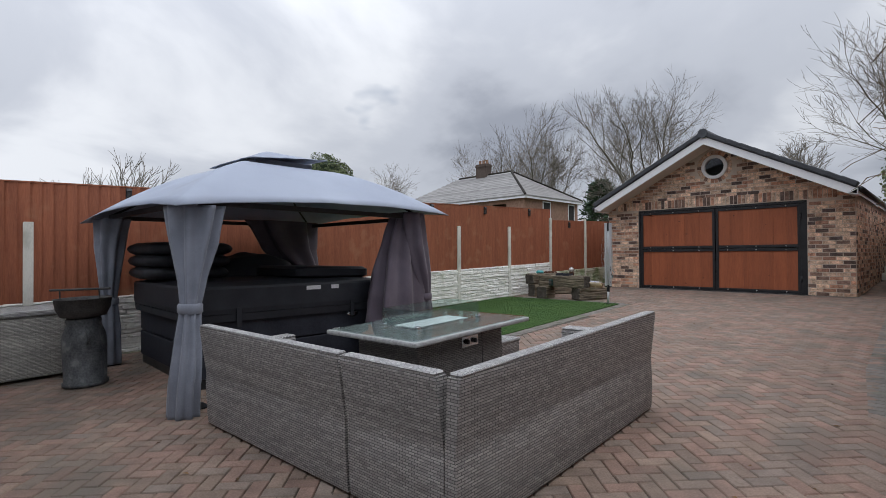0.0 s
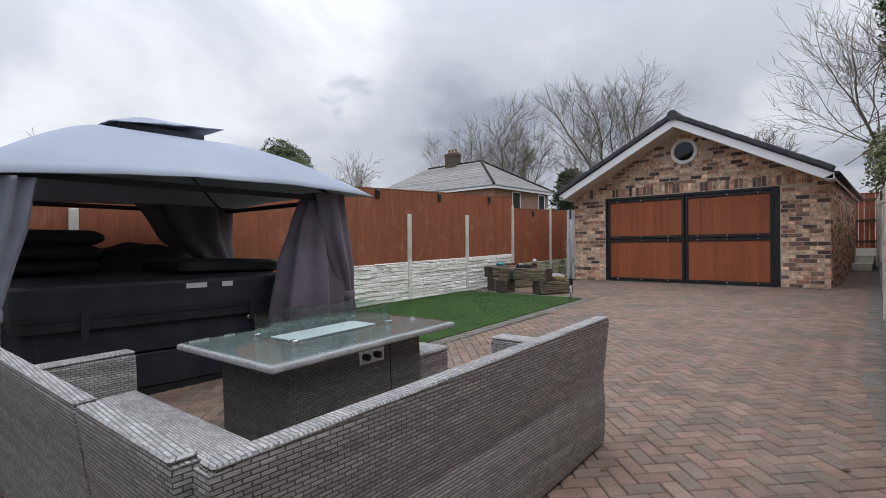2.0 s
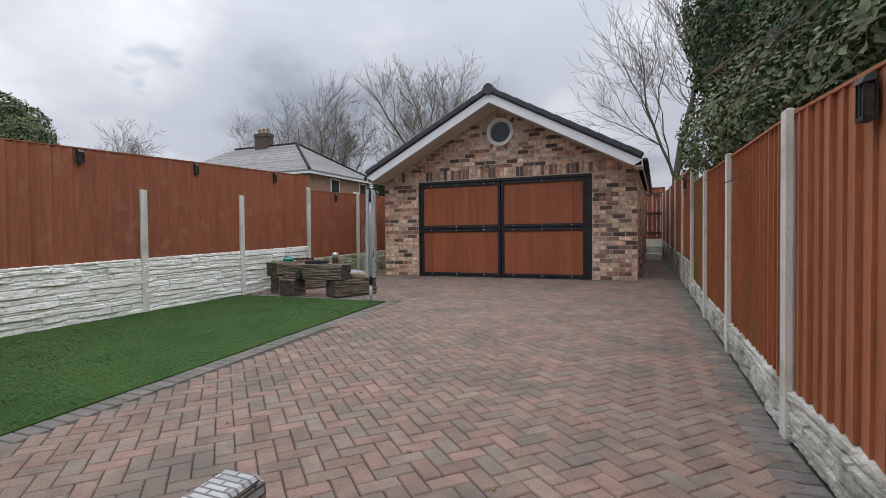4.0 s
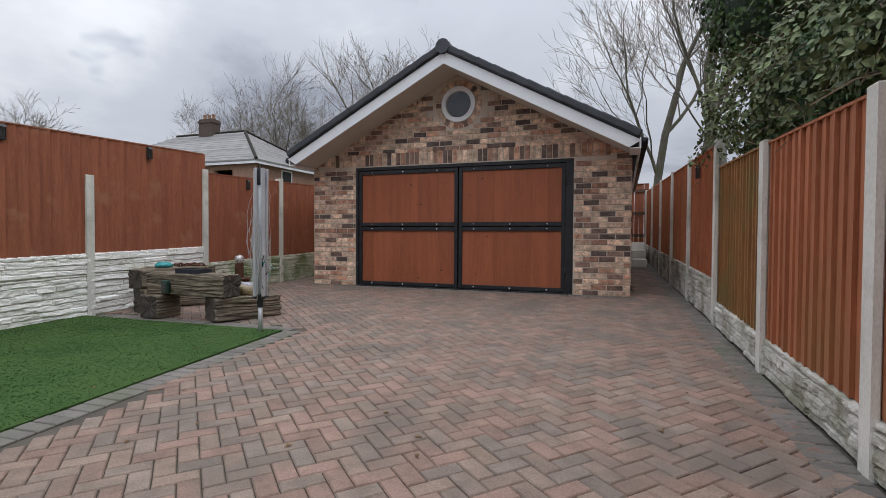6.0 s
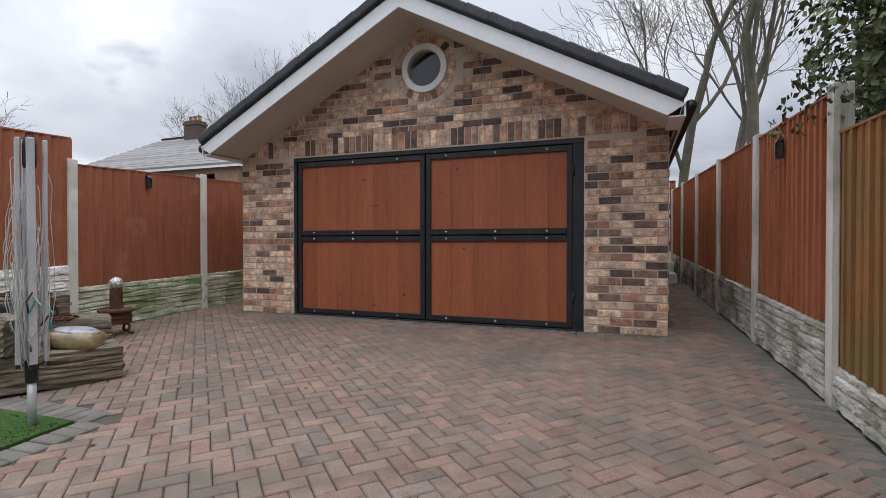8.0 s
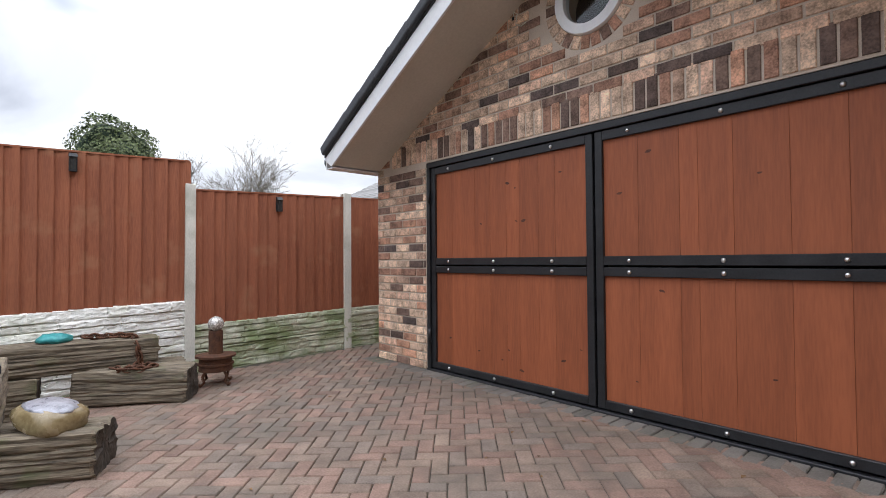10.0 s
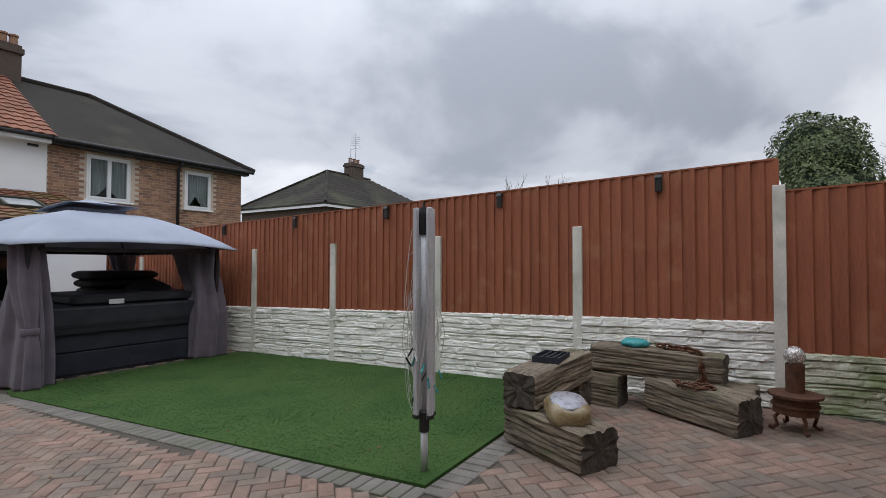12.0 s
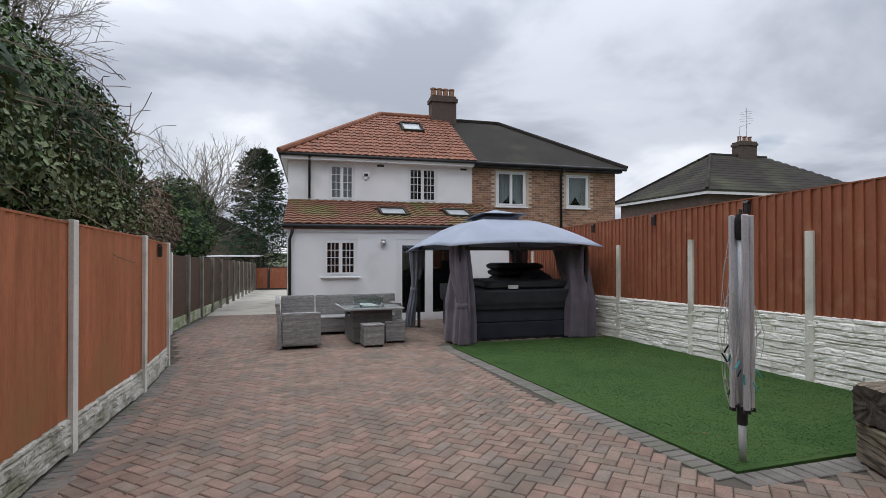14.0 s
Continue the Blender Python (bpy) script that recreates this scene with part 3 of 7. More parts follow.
garage_roof = thing("garage_roof", pose(0, 0, 0), "pitched garage roof with dark grey tiles, white barge boards and cream soffits", "roof", kind="structure")
RY0 = 13.79
for sgn, tip in ((-1, GX0 - 0.09), (1, GX1 + 0.09)):
    dx = tip - GAX
    k = (2.49 - 4.04) / abs(dx)                     # underside of the tiles along the barge line

    def zt(x, off=0.0):
        return 4.04 + k * abs(x - GAX) + off
    bm = bmesh.new()
    prism(bm, [(GAX, zt(GAX, 0.0)), (tip, zt(tip, 0.0)), (tip, zt(tip, 0.06)), (GAX, zt(GAX, 0.06))], RY0 - 0.01, GBACK + 0.3)
    part("tile_bed", bm, M["slate_tile"], garage_roof)
    bm = bmesh.new()
    prism(bm, [(GAX, zt(GAX, -0.19)), (tip - 0.14 * sgn, zt(tip - 0.14 * sgn, -0.19)), (tip + 0.02 * sgn, zt(tip, -0.02)), (GAX, zt(GAX, -0.002))], RY0, RY0 + 0.022)
    part("barge_board", bm, M["white_pvc"], garage_roof, "white barge board")
    bm = bmesh.new()
    prism(bm, [(GAX, zt(GAX, -0.17)), (tip - 0.13 * sgn, zt(tip - 0.13 * sgn, -0.17)), (tip - 0.13 * sgn, zt(tip - 0.13 * sgn, -0.155)), (GAX, zt(GAX, -0.155))], RY0 + 0.023, GY + 0.1)
    part("soffit", bm, M["soffit"], garage_roof, "cream soffit board")
    bm = boxes((min(tip, tip + 0.02 * sgn), RY0 + 0.023, zt(tip, -0.13), max(tip, tip + 0.02 * sgn), GBACK, zt(tip, -0.01)))
    part("fascia", bm, M["white_pvc"], garage_roof)
    bm = boxes((min(tip - 0.13 * sgn, tip), RY0 + 0.03, zt(tip, -0.13), max(tip - 0.13 * sgn, tip), GY - 0.013, zt(tip, -0.115)))
    part("eaves_box", bm, M["white_pvc"], garage_roof)
    bm = bmesh.new()
    tube(bm, [(tip + 0.06 * sgn, RY0 + 0.05, zt(tip, -0.03)), (tip + 0.06 * sgn, GBACK, zt(tip, -0.03))], 0.055, 10)
    part("gutter", bm, M["black"], garage_roof, smooth=True)
    n = 11
    L = math.hypot(dx, zt(tip) - 4.04)
    ang = math.degrees(math.atan2(zt(tip) - 4.04, abs(dx)))
    for i in range(n):
        u = (i + 0.5) / n
        bm = bmesh.new()
        box(bm, -L / n / 2 - 0.012, -0.045, -0.035, L / n / 2 + 0.012, 0.16, 0.075, bevel=0.02, seg=2)
        ob = part("verge_tile", bm, M["slate_tile"], garage_roof)
        ob.matrix_basis = pose(GAX + dx * u, RY0 - 0.005, zt(GAX + dx * u, 0.055), 0, (-ang if sgn > 0 else ang) + (2.2 if sgn > 0 else -2.2), 0)
bm = bmesh.new()
tube(bm, [(GAX, RY0 - 0.06, 4.11), (GAX, RY0 + 0.3, 4.11), (GAX, GBACK + 0.3, 4.11)], [0.115, 0.115, 0.115], 14)
part("ridge_tile", bm, M["slate_tile"], garage_roof, smooth=False)

# the round window of the gable
rw = thing("window_garage", pose(WX, GY, WZ), "round window with a white frame in the garage gable", "window", kind="structure")
bm = bmesh.new()
prof = [(0.225, -0.035), (0.30, -0.035), (0.305, -0.02), (0.305, 0.05), (0.225, 0.05)]
rings = [[bm.verts.new((r * math.cos(a * math.tau / 40), y, r * math.sin(a * math.tau / 40))) for r, y in prof] for a in range(40)]
for i in range(40):
    for j in range(5):
        bm.faces.new((rings[i][j], rings[i][(j + 1) % 5], rings[(i + 1) % 40][(j + 1) % 5], rings[(i + 1) % 40][j]))
part("window_frame", bm, M["white_pvc"], rw, smooth=False)
bm = bmesh.new()
bm.faces.new([bm.verts.new((0.23 * math.cos(a * math.tau / 40), 0.01, 0.23 * math.sin(a * math.tau / 40))) for a in range(40)])
pn = part("pane", bm, M["pane"], rw)
pn.visible_shadow = False

# loose cable ends on the gable
for x, z, d in ((-4.61, 3.40, 1), (-2.06, 2.86, -1)):
    c = thing("loose_cable", pose(x, GY - 0.012, z), "thin pale cable end hanging from the brick gable", "cable", "loose cables")
    bm = bmesh.new()
    tube(bm, [(0, 0.01, 0.05), (0.02 * d, -0.02, 0.09), (0.07 * d, -0.03, 0.05), (0.05 * d, -0.025, -0.03), (0.11 * d, -0.03, -0.07), (0.16 * d, -0.02, -0.05)], 0.004, 6)
    part("wire", bm, M["post"], c, smooth=True)
    part("clip", boxes((-0.012, -0.008, 0.03, 0.012, 0.012, 0.06), bevel=0.003), M["black"], c)

# the steel-framed double doors
gd = thing("garage_door", pose(0, GY, GZ), "red-brown boarded double garage doors in a black steel frame, closed", "garage door")
FY0, FY1 = 0.02, 0.09


def gbox(name, x0, x1, z0, z1, y0=FY0, y1=FY1, mat="black", parent=None, bevel=0.004):
    return part(name, boxes((x0, y0, z0 - GZ, x1, y1, z1 - GZ), bevel=bevel), M[mat], parent or gd)


gbox("frame_post", DX0 + 0.002, DX0 + 0.05, GZ, DZ1 - 0.06, 0.0, 0.12)
gbox("frame_post", DX1 - 0.125, DX1 - 0.002, GZ, DZ1 - 0.06, 0.0, 0.12)
gbox("frame_head", DX0 + 0.002, DX1 - 0.002, DZ1 - 0.058, DZ1 - 0.004, 0.0, 0.12)
gbox("threshold", DX0 + 0.002, DX1 - 0.002, GZ - 0.02, GZ + 0.02, -0.012, 0.14)
LEAVES = ((-5.785, -3.868, [0.0, 0.30, 0.62, 0.82, 1.02, 1.17, 1.38, 1.55, 1.917]), (-3.848, -2.058, [0.0, 0.33, 0.62, 0.74, 0.95, 1.25, 1.52, 1.79]))
for x0, x1, cuts in LEAVES:
    leaf = new("leaf")
    leaf.parent = gd
    gbox("stile", x0, x0 + 0.062, GZ + 0.03, DZ1 - 0.064, parent=leaf)
    gbox("stile", x1 - 0.062, x1, GZ + 0.03, DZ1 - 0.064, parent=leaf)
    for z0, z1 in ((GZ + 0.03, GZ + 0.095), (1.205, 1.272), (1.287, 1.355), (DZ1 - 0.135, DZ1 - 0.064)):
        gbox("rail", x0 + 0.0625, x1 - 0.0625, z0, z1, parent=leaf)
    w = x1 - x0
    for z0, z1 in ((GZ + 0.08, 1.215), (1.345, DZ1 - 0.12)):
        for c0, c1 in zip(cuts, cuts[1:]):
            a0, a1 = x0 + max(c0, 0.055), x0 + min(c1, w - 0.055)
            gbox("board", a0 + 0.0006, a1 - 0.0006, z0, z1, 0.045, 0.07, "doorwood", leaf, 0.0014)
    for fx in (0.14, 0.46, 0.80) if x0 < -5 else (0.15, 0.5, 0.84):
        for zz in (GZ + 0.06, 1.238, 1.32, DZ1 - 0.10):
            bm = bmesh.new()
            lathe(bm, [(0.016, 0), (0.016, 0.004), (0.011, 0.011), (0.003, 0.014)], 10)
            b = part("bolt", bm, M["steel"], leaf, smooth=True)
            b.matrix_basis = pose(x0 + fx * w, FY0, zz - GZ, 90, 0, 0)
    hx = x0 - 0.012 if x0 < -5 else x1 + 0.012
    for zz in (0.55, 2.0):
        bm = bmesh.new()
        tube(bm, [(hx, 0.0, zz - GZ - 0.07), (hx, 0.0, zz - GZ + 0.07)], 0.017, 10)
        part("hinge", bm, M["black"], leaf, smooth=True)
rng = random.Random(4)
for i in range(20):
    x = rng.uniform(-5.65, -2.15)
    if -3.97 < x < -3.75:
        continue
    z = rng.choice((rng.uniform(0.35, 1.15), rng.uniform(1.42, 2.2)))
    bm = bmesh.new()
    r = rng.uniform(0.006, 0.017)
    bm.faces.new([bm.verts.new((r * rng.uniform(1.2, 2.2) * math.cos(a), 0, r * rng.uniform(0.6, 0.9) * math.sin(a))) for a in [k * math.tau / 10 for k in range(10)]])
    k = part("knot", bm, M["knot"], gd)
    k.matrix_basis = pose(x, 0.0435, z - GZ, 0, rng.uniform(-20, 20), 0)
tagged(part("garage_floor", boxes((GX0 + 0.22, GY + 0.13, 0.1, GX1 - 0.22, GBACK, GZ - 0.002)), M["drive"]), "concrete garage floor", "floor", kind="structure")


# ---- houses ----
def wall_cells(bm, x0, x1, z0, z1, y0, y1, openings):
    """A wall along x with rectangular openings (x0, x1, z0, z1) right through it."""
    xs = sorted({x0, x1, *[o[0] for o in openings], *[o[1] for o in openings]})
    zs = sorted({z0, z1, *[o[2] for o in openings], *[o[3] for o in openings]})
    for xa, xb in zip(xs, xs[1:]):
        for za, zb in zip(zs, zs[1:]):
            if not any(o[0] <= xa and xb <= o[1] and o[2] <= za and zb <= o[3] for o in openings):
                box(bm, xa, y0, za, xb, y1, zb)
    bmesh.ops.remove_doubles(bm, verts=bm.verts, dist=0.0005)
    return bm


def window(name, x0, x1, z0, z1, y, parent, lights=2, bars=(0, 0), net=False, sill=True, label="white plastic casement window"):
    """A casement window in an opening of a wall whose face is at y, looking to +y."""
    w = new(name)
    w.parent = parent
    w.matrix_basis = pose((x0 + x1) / 2, y, z0)
    w["label"] = label
    hw, h = (x1 - x0) / 2, z1 - z0
    f = 0.055
    part("window_frame", boxes((-hw, -0.09, 0, -hw + f, -0.02, h), (hw - f, -0.09, 0, hw, -0.02, h), (-hw + f, -0.09, 0, hw - f, -0.02, f),
                               (-hw + f, -0.09, h - f, hw - f, -0.02, h)), M["white_pvc"], w)
    step = 2 * (hw - f) / lights
    for i in range(lights):
        a, b = -hw + f + i * step, -hw + f + (i + 1) * step
        g = 0.045
        part("casement", boxes((a, -0.07, f, a + g, 0.0, h - f), (b - g, -0.07, f, b, 0.0, h - f), (a + g, -0.07, f, b - g, 0.0, f + g),
                               (a + g, -0.07, h - f - g, b - g, 0.0, h - f)), M["white_pvc"], w)
        bm = boxes((a + g, -0.045, f + g, b - g, -0.041, h - f - g))
        p = part("pane", bm, M["pane"], w)
        p.visible_shadow = False
        nx, nz = bars
        if nx:
            bm = bmesh.new()
            for k in range(1, nx):
                x = a + g + (b - a - 2 * g) * k / nx
                box(bm, x - 0.009, -0.040, f + g, x + 0.009, -0.030, h - f - g)
            for k in range(1, nz):
                z = f + g + (h - 2 * f - 2 * g) * k / nz
                box(bm, a + g, -0.0405, z - 0.009, b - g, -0.0295, z + 0.009)
            part("glazing_bars", bm, M["white_pvc"], w)
    if net:
        bm = bmesh.new()
        n = 40
        for s in (-1, 1):
            ring = []
            for i in range(n // 2 + 1):
                u = i / (n // 2)
                x = s * hw * (1 - u)
                ring.append((x, -0.16 + 0.015 * math.sin(i * 1.9), 0.02 + (h - 0.04) * (0.35 * u ** 2 if net == "swag" else 0)))
            for p0, p1 in zip(ring, ring[1:]):
                vs = [bm.verts.new(q) for q in (p0, p1, (p1[0], p1[1], h), (p0[0], p0[1], h))]
                bm.faces.new(vs)
        part("net_curtain", bm, M["curtain_net"], w, "pale net curtain")
    if sill:
        part("window_sill", boxes((-hw - 0.06, -0.02, -0.045, hw + 0.06, 0.07, 0.0), bevel=0.008), M["white_pvc"], w)
    return w


def tile_mesh(w, l, mat):
    """A roll-and-trough roof tile, lying along local y up the slope."""
    v, f, n = [], [], 6
    prof = [(i / n, 0.024 * math.sin(i / n * math.pi) ** 2) for i in range(n + 1)]
    for yy, lift in ((0, 0.03), (l, 0.0)):
        v += [((u - 0.5) * w, yy, z + lift) for u, z in prof]
    m = n + 1
    for i in range(n):
        f.append((i, i + 1, m + i + 1, m + i))
    b = len(v)
    v += [((u - 0.5) * w, 0, z + 0.004) for u, z in prof]
    for i in range(n):
        f.append((b + i, b + i + 1, i + 1, i))
    return mesh_from("roof_tile", v, f, M[mat])


def tiled_slope(parent, origin, along, up, width, inside, w, l, mat, singles=True, name="roof_tile"):
    """Lays tiles over a slope: origin at the eave, along the eave, up the slope; inside(u, v) says where the slope is."""
    o, a, u = Vector(origin), Vector(along).normalized(), Vector(up).normalized()
    nrm = a.cross(u)
    base = Matrix((a, u, nrm)).transposed().to_4x4()
    base.translation = o
    me = tile_mesh(w, l * 1.12, mat)
    j = Joined()
    for r in range(60):
        for c in range(int(width / w) + 1):
            cu, cv = (c + 0.5) * w, r * l
            if not inside(cu, cv + l * 0.5):
                continue
            m = base @ Matrix.Translation((cu, cv, 0.02 + random.uniform(0, 0.004)))
            if singles:
                piece(name, me, parent, m)
            else:
                j.add([tuple(x.co) for x in me.vertices], [tuple(q.vertices) for q in me.polygons], m)
    if not singles:
        j.link(name + "s", M[mat], parent, kind="stuff")


HB = -0.6                                           # footing level of the house
house = thing("semi_detached_house", pose(0, 0, HB), "white rendered half of a semi-detached house with an orange tiled roof", "house")
house.matrix_basis = Matrix.Identity(4)
EY, EZ = 0.45, 2.14                                  # face and eaves of the extension
MY, MZ = -2.4, 4.36                                  # face and eaves of the main wall
PX = -7.04                                           # party line
ewin = (-3.03, -2.17, 0.94, 1.90)
edoor = (-5.80, -4.03, -0.24, 1.90)
bm = wall_cells(bmesh.new(), -7.2, -1.30, HB, EZ, EY - 0.25, EY, [ewin, edoor])
part("extension_wall", bm, M["render_white"], house)
part("extension_side_wall", boxes((-1.55, MY, HB, -1.301, EY - 0.251, EZ)), M["render_white"], house)
part("extension_party_wall", boxes((-7.2, MY, HB, -7.0, EY - 0.251, EZ)), M["render_white"], house)
w1, w2 = (-3.20, -2.39, 3.17, 4.31), (-5.86, -4.87, 3.17, 4.32)
bm = wall_cells(bmesh.new(), PX, -1.2, HB, MZ + 0.2, MY - 0.25, MY, [w1, w2])
part("rear_wall", bm, M["render_white"], house)
part("gable_side_wall", boxes((-1.45, -9.4, HB, -1.2, MY - 0.251, MZ + 0.2)), M["render_white"], house)
part("front_wall", boxes((PX, -9.6, HB, -1.2, -9.4, MZ + 0.2)), M["render_white"], house)
# room surfaces painted near black, so the inside reads as unlit
part("inner_partition", boxes((PX, -4.4, HB, -1.46, -4.3, MZ + 0.19)), M["room_shade"], house)
part("upper_floor", boxes((PX, -4.29, 2.35, -1.46, MY - 0.26, 2.5)), M["room_shade"], house)
part("kitchen_back", boxes((-6.99, -2.3, HB, -1.56, -2.2, EZ)), M["room_shade"], house)
part("extension_floor", boxes((-6.99, -2.19, HB, -1.56, EY - 0.26, -0.25)), M["room_shade"], house)
window("window", *ewin, EY, house, 2, (3, 4))
window("window", *w1, MY, house, 2, (2, 4), net="plain")
window("window", *w2, MY, house, 2, (3, 4))
# French doors
fd = new("french_door")
fd.parent = house
fd.matrix_basis = pose(0, EY, 0)
fd["label"] = "white plastic French doors with dark glass"
ex0, ex1, ez0, ez1 = edoor
part("door_frame", boxes((ex0, -0.1, ez0, ex0 + 0.06, -0.01, ez1), (ex1 - 0.06, -0.1, ez0, ex1, -0.01, ez1), (ex0 + 0.06, -0.1, ez1 - 0.06, ex1 - 0.06, -0.01, ez1),
                         (ex0 + 0.06, -0.1, ez0, ex1 - 0.06, -0.01, ez0 + 0.05)), M["white_pvc"], fd)
mw = (ex0 + ex1) / 2
for a, b in ((ex0 + 0.06, mw - 0.002), (mw + 0.002, ex1 - 0.06)):
    part("door_leaf", boxes((a, -0.09, ez0 + 0.05, a + 0.1, 0.0, ez1 - 0.06), (b - 0.1, -0.09, ez0 + 0.05, b, 0.0, ez1 - 0.06),
                            (a + 0.1, -0.09, ez0 + 0.05, b - 0.1, 0.0, ez0 + 0.2), (a + 0.1, -0.09, ez1 - 0.16, b - 0.1, 0.0, ez1 - 0.06)), M["white_pvc"], fd)
    p = part("pane", boxes((a + 0.1, -0.05, ez0 + 0.2, b - 0.1, -0.045, ez1 - 0.16)), M["pane"], fd)
    p.visible_shadow = False
part("door_handle", boxes((mw + 0.03, 0.0, 0.78, mw + 0.06, 0.03, 0.98), bevel=0.006), M["white_pvc"], fd)
# eaves, bands and pipes
part("extension_fascia", boxes((-7.25, EY + 0.001, EZ - 0.06, -1.22, EY + 0.05, EZ + 0.06)), M["white_pvc"], house)
bm = bmesh.new()
tube(bm, [(-7.25, EY + 0.105, EZ + 0.08), (-1.18, EY + 0.105, EZ + 0.08)], 0.05, 10)
part("extension_gutter", bm, M["black"], house, smooth=True)
part("main_fascia", boxes((PX, MY + 0.001, MZ + 0.0, -1.0, MY + 0.26, MZ + 0.14)), M["white_pvc"], house)
part("side_fascia", boxes((-1.199, -9.6, MZ + 0.0, -1.0, MY + 0.0, MZ + 0.14)), M["white_pvc"], house)
bm = bmesh.new()
tube(bm, [(PX, MY + 0.31, MZ + 0.14), (-0.96, MY + 0.31, MZ + 0.14), (-0.96, -9.6, MZ + 0.14)], 0.05, 10)
part("main_gutter", bm, M["black"], house, smooth=True)
bm = bmesh.new()
tube(bm, [(-1.82, MY + 0.3, MZ + 0.1), (-1.82, MY + 0.08, MZ - 0.12), (-1.82, MY + 0.07, 3.2)], 0.036, 8)
part("rain_pipe", bm, M["black"], house, smooth=True)
bm = bmesh.new()
tube(bm, [(-1.42, EY + 0.10, EZ + 0.05), (-1.42, EY + 0.09, EZ - 0.08), (-1.36, EY + 0.06, EZ - 0.25), (-1.36, EY + 0.05, -0.24)], 0.036, 8)
part("rain_pipe", bm, M["black"], house, smooth=True)
part("lead_flashing", boxes((-7.15, MY + 0.002, 3.08, -1.22, MY + 0.05, 3.17)), M["old_slate"], house)
for x in (-4.0, -6.75):
    part("air_vent", boxes((x - 0.11, MY + 0.002, 4.27, x + 0.11, MY + 0.02, 4.33)), M["black"], house)
bm = boxes((-3.66, MY + 0.002, 3.92, -3.42, MY + 0.07, 4.08), bevel=0.03, seg=2)
box(bm, -3.60, MY + 0.002, 3.84, -3.48, MY + 0.06, 3.93, bevel=0.02)
part("alarm_box", bm, M["white_pvc"], house, "white alarm box with a dark sounder")
part("alarm_sounder", boxes((-3.60, MY + 0.071, 3.95, -3.48, MY + 0.075, 4.02), bevel=0.01), M["black"], house)
bm = bmesh.new()
lathe(bm, [(0.05, 0), (0.07, 0.02), (0.085, 0.09), (0.06, 0.12)], 14, -3.68, EY + 0.09)
bmesh.ops.translate(bm, verts=bm.verts, vec=(0, 0, 1.72))
box(bm, -3.74, EY, 1.82, -3.62, EY + 0.1, 1.90, bevel=0.01)
part("outside_light", bm, M["steel"], house, "small steel outside light")
# extension roof
er = new("extension_roof")
er.parent = house
er["label"] = "brown mossy tiled lean-to roof with two roof lights"
e0, e1 = Vector((0, EY + 0.10, EZ + 0.10)), Vector((0, MY, 3.16))
bm = bmesh.new()
vs = [bm.verts.new((x, p.y, p.z + dz)) for dz in (0.0, -0.1) for x, p in ((-7.25, e0), (-1.2, e0), (-1.2, e1), (-7.25, e1))]
for q in ((0, 1, 2, 3), (7, 6, 5, 4), (0, 4, 5, 1), (1, 5, 6, 2), (2, 6, 7, 3), (3, 7, 4, 0)):
    bm.faces.new([vs[i] for i in q])
part("roof_deck", bm, M["moss_tile"], er)
SL = (e1 - e0).length
LIGHTS = ((-4.55, -3.75), (-6.45, -5.7))
tiled_slope(er, (-1.2, e0.y, e0.z), (-1, 0, 0), e1 - e0, 6.05, lambda u, v: v < SL - 0.05 and not (1.0 < v < 1.9 and any(a - 0.1 < -1.2 - u < b + 0.1 for a, b in LIGHTS)),
            0.245, 0.27, "moss_tile")
ux = (e1 - e0).normalized()
tilt = math.degrees(math.atan2(ux.z, -ux.y))
for a, b in LIGHTS:
    c = e0 + ux * 1.45
    rl = new("roof_light")
    rl.parent = house
    rl.matrix_basis = pose((a + b) / 2, c.y, c.z, -tilt, 0, 0)
    hw = (b - a) / 2
    part("frame", boxes((-hw, -0.45, 0, -hw + 0.06, 0.45, 0.1), (hw - 0.06, -0.45, 0, hw, 0.45, 0.1), (-hw + 0.06, -0.45, 0, hw - 0.06, -0.39, 0.1),
                        (-hw + 0.06, 0.39, 0, hw - 0.06, 0.45, 0.1)), M["old_slate"], rl)
    part("pane", boxes((-hw + 0.06, -0.39, 0.05, hw - 0.06, 0.39, 0.06)), M["skylight"], rl)


def hip_roof(parent, x0, x1, y0, y1, ze, rx0, rx1, zr, mat, split=None, names="roof_slope"):
    """Hipped roof over a rectangle; the ridge runs along x from rx0 to rx1."""
    yr = (y0 + y1) / 2
    c = [Vector((x0, y0, ze)), Vector((x1, y0, ze)), Vector((x1, y1, ze)), Vector((x0, y1, ze)), Vector((rx0, yr, zr)), Vector((rx1, yr, zr))]
    bm = bmesh.new()
    t = [bm.verts.new(p) for p in c]
    b = [bm.verts.new(p - Vector((0, 0, 0.10))) for p in c[:4]]
    for q in ((0, 1, 5, 4), (1, 2, 5), (2, 3, 4, 5), (3, 0, 4)):
        bm.faces.new([t[i] for i in q])
    for i in range(4):
        bm.faces.new((t[i], b[i], b[(i + 1) % 4], t[(i + 1) % 4]))
    bm.faces.new(b)
    return part(names, bm, mat, parent)


RX0, RX1, RYR, RZR = -9.3, -4.45, -5.9, 6.86
EYE_Z = MZ + 0.16
